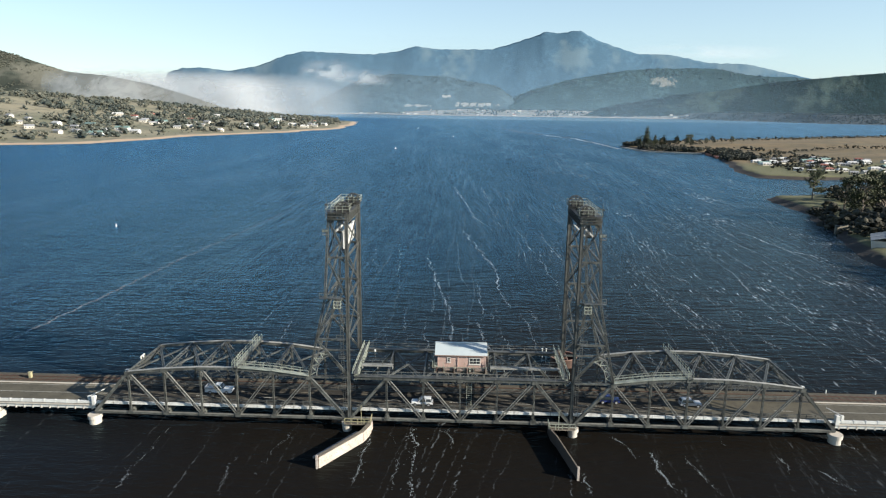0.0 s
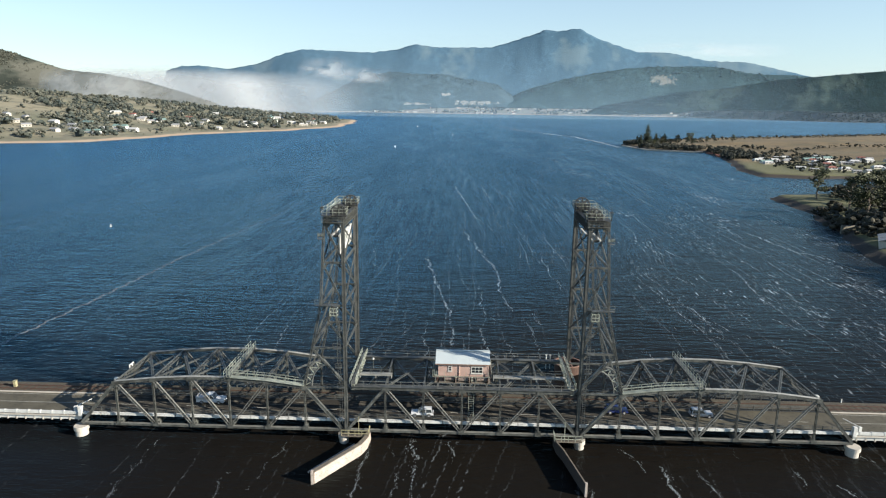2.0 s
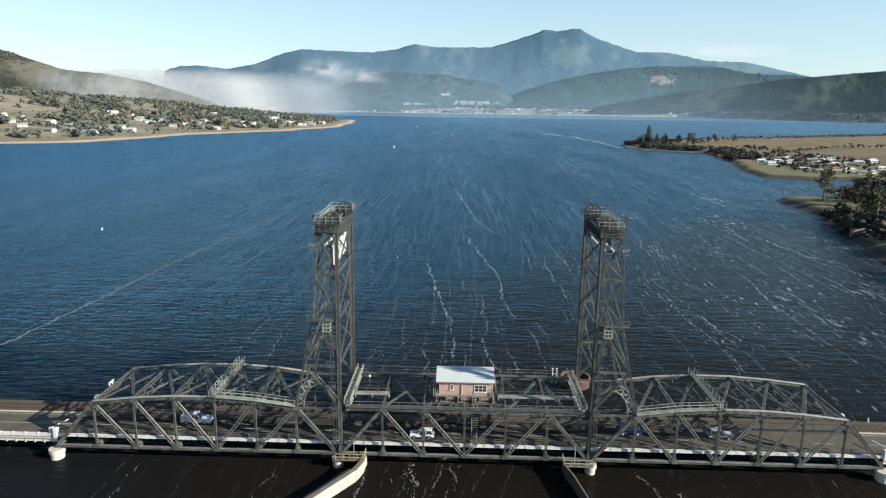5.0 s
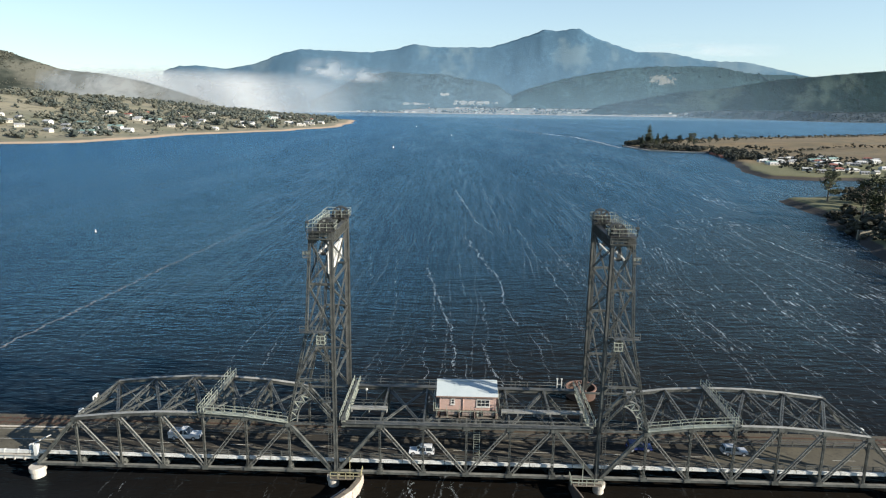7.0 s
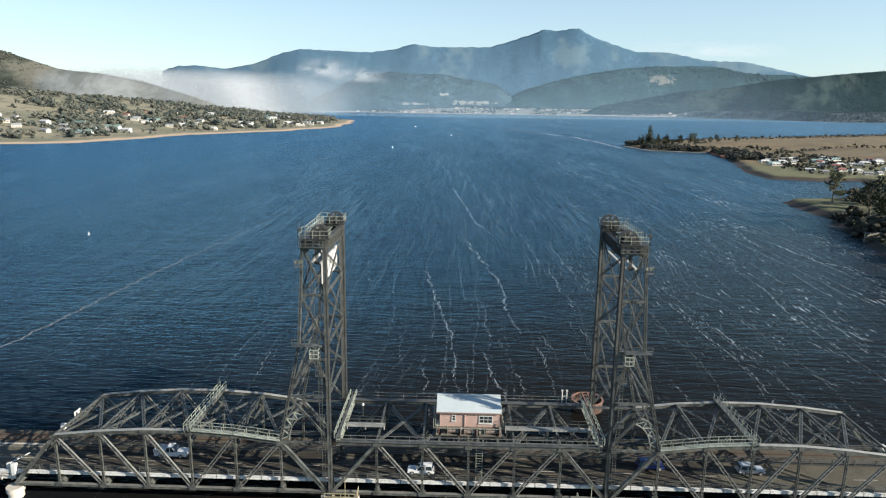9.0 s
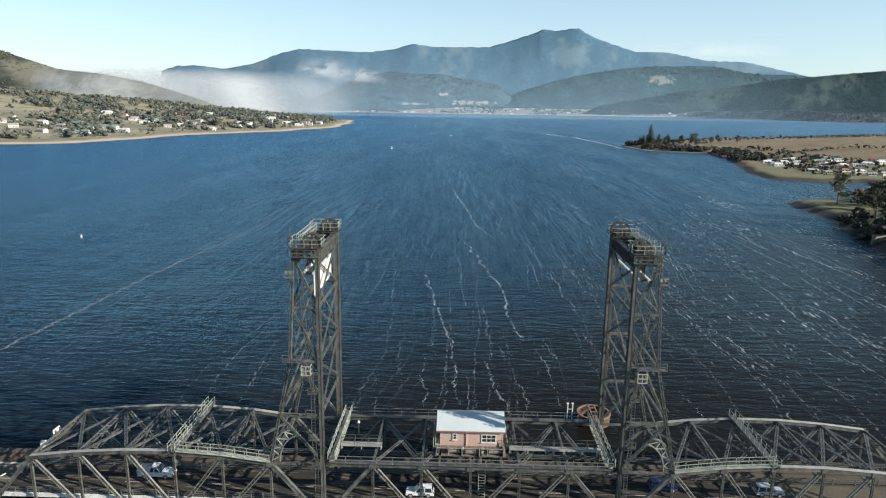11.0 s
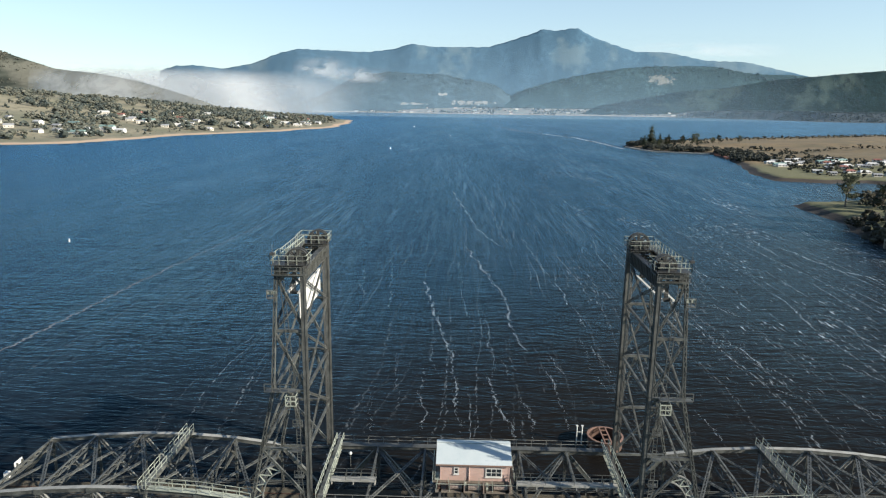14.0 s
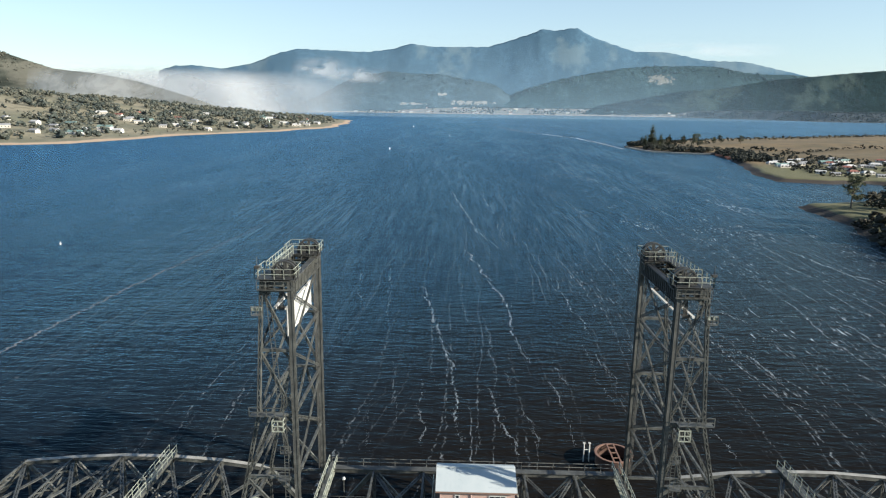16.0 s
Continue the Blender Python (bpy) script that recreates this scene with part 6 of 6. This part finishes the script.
def car(name, label, paint, kind, x, y, facing):
    c = empty(name)
    tagged(c, label, "car", "vehicles on the bridge")
    L, W = {"hatch": (4.1, 1.72), "wagon": (4.8, 1.88), "ute": (5.2, 1.88)}[kind]
    top = {"hatch": 1.48, "wagon": 1.78, "ute": 1.75}[kind]
    waist = 0.62 * top
    bm = bmesh.new()
    add_box(bm, -L / 2, L / 2, -W / 2, W / 2, 0.32, waist)
    for v in bm.verts:
        if v.co.z > 0.5:
            v.co.x *= 0.97
            v.co.y *= 0.95
            if v.co.x > 0:
                v.co.z -= 0.12
    rounded(bm, 0.09)
    part("body", bm, paint, c)
    xa, xb = {"hatch": (-1.9, 0.75), "wagon": (-2.25, 0.95), "ute": (-0.85, 0.95)}[kind]
    bm = bmesh.new()
    add_box(bm, xa, xb, -W / 2 + 0.08, W / 2 - 0.08, waist - 0.05, top - 0.1)
    for v in bm.verts:
        if v.co.z > waist:
            v.co.y *= 0.84
            v.co.x = xa + 0.22 if v.co.x < (xa + xb) / 2 else xb - 0.65
    cab = part("cabin_glass", bm, GLASS, c, "dark tinted windows")
    bm = bmesh.new()
    add_box(bm, xa + 0.2, xb - 0.62, -W / 2 + 0.2, W / 2 - 0.2, top - 0.1, top)
    rounded(bm, 0.04)
    part("roof", bm, paint, c)
    for s in (-1, 1):
        for px, qx in ((xa + 0.1, xa + 0.25), (xb - 0.1, xb - 0.66), ((xa + xb) / 2 - 0.1, (xa + xb) / 2 - 0.1)):
            bm = bmesh.new()
            add_bar(bm, (px, s * (W / 2 - 0.08), waist - 0.03), (qx, s * (W / 2 - 0.22), top - 0.08), 0.09, 0.05)
            part("pillar", bm, paint, c)
    if kind == "ute":
        bm = bmesh.new()
        for s in (-1, 1):
            add_box(bm, -L / 2 + 0.05, xa - 0.08, s * (W / 2) - 0.06, s * (W / 2) + 0.02, waist - 0.1, waist + 0.3)
        add_box(bm, -L / 2 + 0.02, -L / 2 + 0.09, -W / 2, W / 2, waist - 0.1, waist + 0.3)
        part("tray", bm, CARSILVER, c)
    for sx in (-0.3 * L, 0.31 * L):
        for s in (-1, 1):
            bm = bmesh.new()
            add_tube(bm, (sx, s * (W / 2 - 0.2), 0.34), (sx, s * (W / 2 + 0.02), 0.34), 0.34, n=14)
            wh = part("wheel", bm, RUBBER, c)
            bm = bmesh.new()
            add_tube(bm, (sx, s * (W / 2), 0.34), (sx, s * (W / 2 + 0.03), 0.34), 0.2, n=10)
            part("rim", bm, CARSILVER, wh)
    for s in (-1, 1):
        bm = bmesh.new()
        add_box(bm, L / 2 - 0.14, L / 2 - 0.02, s * 0.62 - 0.17, s * 0.62 + 0.17, 0.62, 0.78)
        part("headlight", bm, GLASS, c)
        bm = bmesh.new()
        add_box(bm, -L / 2 + 0.02, -L / 2 + 0.1, s * 0.68 - 0.12, s * 0.68 + 0.12, 0.7, 0.92)
        part("tail_light", bm, RUST, c)
    c.matrix_world = pose(x, y, DECK + 0.01, 0, 0, 0 if facing > 0 else 180)
    return c


LANE_NEAR, LANE_FAR = 3.0, 6.4
car("utility_vehicle", "white utility vehicle with an open tray", CARWHITE, "ute", -46.0, LANE_FAR, 1)
car("car", "small white hatchback under the lift span", CARWHITE, "hatch", -7.0, LANE_NEAR + 0.4, -1)
car("car", "dark blue hatchback beside the tower", CARBLUE, "hatch", 28.0, LANE_FAR, 1)
car("car", "silver hatchback under the side span", CARSILVER, "hatch", 43.0, LANE_FAR - 0.5, 1)


# ---- trees ----
ICO = bmesh.new()
bmesh.ops.create_icosphere(ICO, subdivisions=1, radius=1)
ICO_V = np.array([v.co for v in ICO.verts])
ICO_F = np.array([[v.index for v in f.verts] for f in ICO.faces])
ICO.free()


def woods(name, label, places, material, seed, lobes=4, fine=1.0):
    """Many far trees: a few ragged lobes of foliage on each, in one mesh."""
    rng = np.random.RandomState(seed)
    vs, fs, base = [], [], 0
    for x, y, z, h in places:
        for k in range(lobes):
            r = h * rng.uniform(0.2, 0.36) * fine
            c = np.array([x + rng.normal(0, 0.24) * h, y + rng.normal(0, 0.24) * h, z + h * rng.uniform(0.2, 0.8)])
            s = np.array([1.1, 1.1, rng.uniform(0.6, 1.05)]) * r
            v = ICO_V * s * (1 + rng.uniform(-0.45, 0.45, (len(ICO_V), 1))) + c
            vs.append(v)
            fs.append(ICO_F + base)
            base += len(ICO_V)
    ob = from_arrays(name, np.concatenate(vs).tolist(), np.concatenate(fs).tolist(), material)
    return tagged(ob, label, "trees", kind="stuff")


def scatter(count, x0, x1, y0, y1, poly, height, dmin, dmax, h0, h1, seed, clump=120, keep=0.0):
    rng = np.random.RandomState(seed)
    x, y = rng.uniform(x0, x1, count), rng.uniform(y0, y1, count)
    d = inside_distance(x, y, poly)
    ok = (d > dmin) & (d < dmax) & (fbm(x, y, clump, seed % 9, 3) + rng.uniform(-0.25, 0.25, count) > keep)
    x, y = x[ok], y[ok]
    z = height(x, y) - 0.4
    return list(zip(x, y, z, rng.uniform(h0, h1, len(x))))


left_trees = scatter(11000, -1500, -290, 620, 2300, LEFT_SHORE, left_height, 52, 900, 4, 14, 31, 170, 0.04)
left_trees += scatter(1500, -1200, -290, 620, 2300, LEFT_SHORE, left_height, 45, 600, 7, 16, 54, 80, 0.32)
left_trees += scatter(1900, -1000, -290, 620, 2300, LEFT_SHORE, left_height, 36, 330, 1.5, 6, 51, 60, -0.2)
woods("bushland", "olive-green gum trees and scrub scattered over the shore", [p for k, p in enumerate(left_trees) if k % 3], WOODS, 32, 6, 0.76)
woods("bushland", "dark green trees among the houses along the shore", left_trees[::3], BELT, 64, 6, 0.85)
ridge_trees = scatter(3200, -1100, -330, 1150, 2260, LEFT_SHORE, left_height, 190, 420, 6, 12, 33, 300, -0.1)
woods("bushland", "dark belt of tall trees along the low ridge", ridge_trees, BELT, 34, 4, 0.85)
right_trees = scatter(1500, 250, 520, 480, 980, RIGHT_SHORE, right_height, 22, 100, 2, 6, 35, 90, 0.1)
right_trees = [p for k, p in enumerate(right_trees) if not (285 < p[0] < 430 and 480 < p[1] < 660) or k % 2 == 0]
right_trees += scatter(700, 300, 450, 520, 680, RIGHT_SHORE, right_height, 34, 130, 2, 5, 62, 60, 0.05)
right_trees += scatter(7500, 240, 460, 640, 1010, RIGHT_SHORE, right_height, 2, 42, 2, 6.5, 47, 90, -0.2)
woods("scrub", "dark scrub along the banks of the point", right_trees, BANKSCRUB, 36, 6, 0.74)
bank = scatter(3400, 150, 420, 60, 262, RIGHT_SHORE, right_height, 1.5, 110, 2, 9, 37, 60, -0.2) + scatter(700, 236, 420, 262, 390, RIGHT_SHORE, right_height, 4, 110, 2, 8, 48, 60, -0.1)
bank = [p for p in bank if not (abs(p[0] - 171) < 17 and abs(p[1] - 160) < 26)]
woods("scrub", "dark scrub on the steep river bank", bank, SCRUB, 38, 11, 0.58)
hedge = [(x, 745 + 0.05 * x + 8 * math.sin(x / 23), float(right_height(np.array([x]), np.array([745 + 0.05 * x]))[0]) - 0.3, 3.5 + 2.5 * abs(math.sin(x * 1.7))) for x in np.arange(395.0, 900.0, 7.0)]
hedge += [(x, 1010 + 0.62 * (x - 300) - 25, float(right_height(np.array([x]), np.array([1010 + 0.62 * (x - 300) - 25]))[0]) - 0.3, 4 + 4 * abs(math.sin(x * 0.9))) for x in np.arange(330.0, 1100.0, 9.0)]
woods("hedgerow", "dark hedgerows across the dry pasture", hedge, SCRUB, 39, 6, 0.7)
far_trees = scatter(2600, -900, 1300, 4150, 4600, FAR_SHORE, far_height, 25, 330, 7, 14, 41, 260, 0.0)
far_trees += scatter(11000, 1350, 3200, 3060, 4180, FAR_SHORE, far_height, 8, 420, 5, 11, 52, 260, -0.3)
# blue-grey of the haze is put into these leaf colours
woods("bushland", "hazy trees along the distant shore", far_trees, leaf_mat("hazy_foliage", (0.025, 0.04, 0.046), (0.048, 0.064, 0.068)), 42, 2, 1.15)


def hillside(count, x0, x1, y0, y1, height, h0, h1, seed, keep):
    rng = np.random.RandomState(seed)
    x, y = rng.uniform(x0, x1, count), rng.uniform(y0, y1, count)
    ok = fbm(x, y, 260, seed % 7, 3) + rng.uniform(-0.2, 0.2, count) > keep
    x, y = x[ok], y[ok]
    return list(zip(x, y, height(x, y) - 1.0, rng.uniform(h0, h1, len(x))))


woods("bushland", "dark trees scattered over the grassy hill", hillside(2600, -2300, -1050, 2120, 2615, hill_left, 4, 9, 43, 0.22) + hillside(7000, -2300, -1800, 2120, 2615, hill_left, 5, 9, 61, -0.2), WOODS, 44, 4, 0.75)
# leaf colours pulled towards blue for the haze over the hill
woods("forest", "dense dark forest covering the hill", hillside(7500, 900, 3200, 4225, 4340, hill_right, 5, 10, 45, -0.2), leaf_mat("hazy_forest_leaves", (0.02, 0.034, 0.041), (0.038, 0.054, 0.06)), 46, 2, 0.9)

crest = hillside(900, 260, 2600, 4535, 4566, hill_mid, 6, 12, 57, -0.3) + hillside(450, -900, 330, 4535, 4566, hill_low, 6, 12, 58, -0.3)
# crest leaves share the haze blue painted on the hills
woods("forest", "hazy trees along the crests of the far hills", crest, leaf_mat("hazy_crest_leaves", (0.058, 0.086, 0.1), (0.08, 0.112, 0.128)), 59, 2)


def tree_mesh(seed, h, spread, pine):
    """Trunk with limbs, and a crown of many small leaf clumps; as two meshes."""
    rng = random.Random(seed)
    tb = bmesh.new()
    add_tube(tb, (0, 0, -0.6), (0.15, 0.1, h * 0.45), 0.032 * h, 0.02 * h, 8)
    add_tube(tb, (0.15, 0.1, h * 0.45), (0.3, 0.0, h * 0.85), 0.02 * h, 0.006 * h, 7)
    tips = []
    for k in range(22 if pine else 20):
        z0 = h * rng.uniform(0.16, 0.8)
        a = rng.uniform(0, math.tau)
        reach = spread * (1.05 - z0 / h if pine else rng.uniform(0.45, 1.0)) * h
        tip = Vector((math.cos(a) * reach, math.sin(a) * reach, z0 + (0.02 if pine else rng.uniform(0.08, 0.28)) * h))
        add_tube(tb, (0.2, 0.05, z0), tip, 0.011 * h, 0.003 * h, 5)
        tips.append(tip)
    tips.append(Vector((0.3, 0, h * 0.93)))
    lb = bmesh.new()
    for tip in tips:
        for _ in range(16 if pine else 14):
            q = tip.lerp(Vector((0.2, 0, tip.z)), rng.uniform(0, 0.75 if pine else 0.45)) + Vector((rng.gauss(0, 1), rng.gauss(0, 1), rng.gauss(0, 0.6))) * 0.055 * h
            if q.z < 0.12 * h:
                continue
            for _ in range(5):
                c = q + Vector((rng.gauss(0, 1), rng.gauss(0, 1), rng.gauss(0, 0.8))) * 0.028 * h
                u = Vector((rng.gauss(0, 1), rng.gauss(0, 1), rng.gauss(0, 0.6))).normalized()
                w = u.orthogonal().normalized()
                s = h * rng.uniform(0.018, 0.034)
                lb.faces.new([lb.verts.new(c + u * s * a1 + w * s * b1) for a1, b1 in ((-1, 0), (0, -0.7), (1, 0), (0, 0.7))])
    return tb, lb


def tree(name, label, seed, h, spread, leaves, pine=False):
    t = empty(name)
    tagged(t, label, "tree", "trees on the point")
    tb, lb = tree_mesh(seed, h, spread, pine)
    part("trunk", tb, BARK, t)
    part("crown", lb, leaves, t)
    return t


GUMS = [tree("gum_tree", "tall dark-leaved gum tree on the river bank", 50 + k, 17 + 2 * k, 0.34, LEAFDARK if k % 2 else LEAF) for k in range(3)]
PINES = [tree("pine_tree", "tall dark conical pine on the point", 60 + k, 22 + 4 * k, 0.24, LEAFDARK, True) for k in range(2)]


def stand(protos, places):
    for k, (x, y, s) in enumerate(places):
        z = float(right_height(np.array([float(x)]), np.array([float(y)]))[0]) - 0.1
        m = pose(x, y, z, 0, 0, (k * 73) % 360) @ Matrix.Scale(s, 4)
        src = protos[k % len(protos)]
        if k < len(protos):
            src.matrix_basis = m
        else:
            ob = copy_thing(src, pose(x, y, z, 0, 0, (k * 73) % 360))
            ob.scale = (s, s, s)


stand(GUMS, [(222, 312, 1.0), (214, 262, 1.0), (206, 232, 1.05), (236, 300, 0.8), (222, 240, 1.1), (232, 262, 1.1), (246, 280, 1.0), (212, 208, 0.95), (228, 214, 1.1), (244, 240, 1.2),
             (260, 262, 1.1), (262, 300, 0.9), (282, 320, 0.9), (205, 196, 0.7), (240, 200, 1.1), (258, 222, 1.2), (300, 350, 0.8), (196, 178, 0.6),
             (300, 905, 0.7), (318, 890, 0.7), (345, 915, 0.8), (365, 900, 0.6), (385, 930, 0.6), (290, 870, 0.6), (272, 850, 0.55), (330, 860, 0.6), (405, 905, 0.55)])
stand(PINES, [(276, 900, 1.3), (262, 885, 0.6), (293, 915, 0.75), (312, 935, 0.62), (330, 925, 0.66), (352, 945, 0.6), (268, 925, 0.55)])


# ---- houses ----
CREAM, GREYROOF, REDROOF, WHITEROOF, GREENROOF = tint("cream_walls", (0.5, 0.47, 0.4)), tint("grey_roof", (0.26, 0.265, 0.27)), tint("red_tile_roof", (0.24, 0.10, 0.075)), tint("white_roof", (0.5, 0.5, 0.48)), tint("green_roof", (0.16, 0.24, 0.22))


def house(label, group, w, d, h, wall, roof, hip):
    hs = empty("house")
    tagged(hs, label, "house", group)
    bm = bmesh.new()
    add_box(bm, -w / 2, w / 2, -d / 2, d / 2, -1.5, h)
    for s in (-1, 1):
        bm.faces.new([bm.verts.new(p) for p in ((s * w / 2, -d / 2, h), (s * w / 2, d / 2, h), (s * (w / 2 - hip), 0, h + d * 0.24))])
    part("wall", bm, wall, hs)
    bm = bmesh.new()
    e = 0.5
    v = [bm.verts.new(p) for p in ((-w / 2 - e, -d / 2 - e, h - 0.15), (w / 2 + e, -d / 2 - e, h - 0.15), (w / 2 + e, d / 2 + e, h - 0.15), (-w / 2 - e, d / 2 + e, h - 0.15), (-w / 2 - e + hip, 0, h + d * 0.27), (w / 2 + e - hip, 0, h + d * 0.27))]
    for f in ((0, 1, 5, 4), (2, 3, 4, 5), (1, 2, 5), (3, 0, 4), (3, 2, 1, 0)):
        bm.faces.new([v[i] for i in f])
    part("roof", bm, roof, hs)
    for x in (-0.33 * w, 0.02 * w, 0.34 * w):
        bm = bmesh.new()
        add_box(bm, x - 0.75, x + 0.75, -d / 2 - 0.06, -d / 2 + 0.02, 0.8, 2.1)
        part("window", bm, GLASS, hs)
    bm = bmesh.new()
    add_box(bm, 0.17 * w - 0.45, 0.17 * w + 0.45, -d / 2 - 0.05, -d / 2 + 0.02, 0.0, 2.05)
    part("door", bm, GREYROOF, hs)
    return hs


def village(group, spots, height, big):
    kinds = [("cream bungalow with a grey metal roof", CREAM, GREYROOF, 0.0), ("white house with a white metal roof", WHITE, WHITEROOF, 0.0), ("white house with a red tiled roof", WHITE, REDROOF, 2.5),
             ("cream house with a pale roof", CREAM, WHITEROOF, 2.0), ("white weatherboard house with a green roof", WHITE, GREENROOF, 0.0)]
    protos = [house(lab, group, (11 + 2 * k) * big, (7 + 0.6 * k) * big, 3.0 * big, w, r, hip) for k, (lab, w, r, hip) in enumerate(kinds)]
    order = [3, 0, 1, 0, 4, 3, 2, 0]
    used = set()
    for k, (x, y, turn) in enumerate(spots):
        z = float(height(np.array([float(x)]), np.array([float(y)]))[0])
        i = order[k % len(order)]
        if i in used:
            copy_thing(protos[i], pose(x, y, z, 0, 0, turn))
        else:
            protos[i].matrix_basis = pose(x, y, z, 0, 0, turn)
            used.add(i)
    for i, p in enumerate(protos):
        if i not in used:
            for o in (*p.children_recursive, p):
                bpy.data.objects.remove(o)


rng = random.Random(5)
spots = [(-588, 955, 10), (-572, 985, 5), (-560, 1010, -8), (-548, 1150, 12), (-592, 1030, 0), (-535, 1180, 20)]
while len(spots) < 86:
    x, y = rng.uniform(-980, -340), rng.uniform(860, 2150)
    d = float(inside_distance(np.array([x]), np.array([y]), LEFT_SHORE)[0])
    if 55 < d < 300 and all(math.hypot(x - a, y - b) > 24 for a, b, _ in spots):
        spots.append((x, y, rng.uniform(-35, 35)))
village("houses along the beach shore", spots, left_height, 1.2)
spots = [(316, 612, 5), (324, 582, -10), (362, 650, 12), (350, 615, -4), (374, 622, 8), (364, 584, 0), (356, 552, -14), (380, 568, 16), (354, 516, 4), (352, 494, -8), (412, 578, 10), (338, 598, 20)]
while len(spots) < 40:
    x, y = rng.uniform(310, 440), rng.uniform(490, 660)
    d = float(inside_distance(np.array([x]), np.array([y]), RIGHT_SHORE)[0])
    if d > 30 and all(math.hypot(x - a, y - b) > 11 for a, b, _ in spots):
        spots.append((x, y, rng.uniform(-30, 30)))
village("houses on the point", spots, right_height, 0.6)
spots = []
while len(spots) < 46:
    x, y = rng.uniform(-750, 1500), rng.uniform(4170, 4480)
    if 25 < float(inside_distance(np.array([x]), np.array([y]), FAR_SHORE)[0]) < 180:
        spots.append((x, y, rng.uniform(-30, 30)))
village("houses on the distant shore", spots, far_height, 1.5)


def boatshed():
    sh = empty("shed")
    tagged(sh, "long grey shed with white roof edges on the river bank", "shed")
    bm = bmesh.new()
    add_box(bm, -8, 8, -5, 5, -3, 3.2)
    part("wall", bm, CREAM, sh)
    for s in (-1, 1):
        bm = bmesh.new()
        add_bar(bm, (-8.4, s * 2.7, 4.0), (8.4, s * 2.7, 4.0), 5.9, 0.12, (0, s * 0.28, 1))
        part("roof", bm, GREYROOF, sh)
    for x in (-8.4, 0, 8.4):
        bm = bmesh.new()
        add_bar(bm, (x, -5.6, 3.35), (x, 0, 4.98), 0.6, 0.12, (0, 0, 1))
        add_bar(bm, (x, 5.6, 3.35), (x, 0, 4.98), 0.6, 0.12, (0, 0, 1))
        part("bargeboard", bm, WHITE, sh)
    z = float(right_height(np.array([178.0]), np.array([170.0]))[0])
    sh.matrix_basis = pose(179, 168, z - 0.6, 0, 0, 60)


boatshed()


# ---- seawall and rusty bank below the point ----
def seawall(name, label, pts, width, z0, z1, material):
    bm = bmesh.new()
    for a, b in zip(pts, pts[1:]):
        add_bar(bm, (a[0], a[1], (z0 + z1) / 2), (b[0], b[1], (z0 + z1) / 2), width, z1 - z0, (0, 0, 1))
    tagged(part(name, bm, material), label, "wall" if name == "retaining_wall" else "seawall")


seawall("seawall", "low pale stone seawall along the water below the point", [(241, 905), (246, 850), (254, 812), (285, 795), (318, 783)], 2.6, -0.8, 1.5, CONCRETE)
seawall("seawall", "low rust-red earth bank at the foot of the cove", [(321, 770), (318, 735), (311, 705)], 5.0, -0.8, 2.0, tint("rust_red_earth", (0.36, 0.13, 0.07)))
seawall("retaining_wall", "grey concrete retaining wall on the wooded river bank", [(180, 208), (188, 209), (204, 207)], 0.8, -0.5, 4.3, tint("mossy_concrete", (0.17, 0.155, 0.115)))
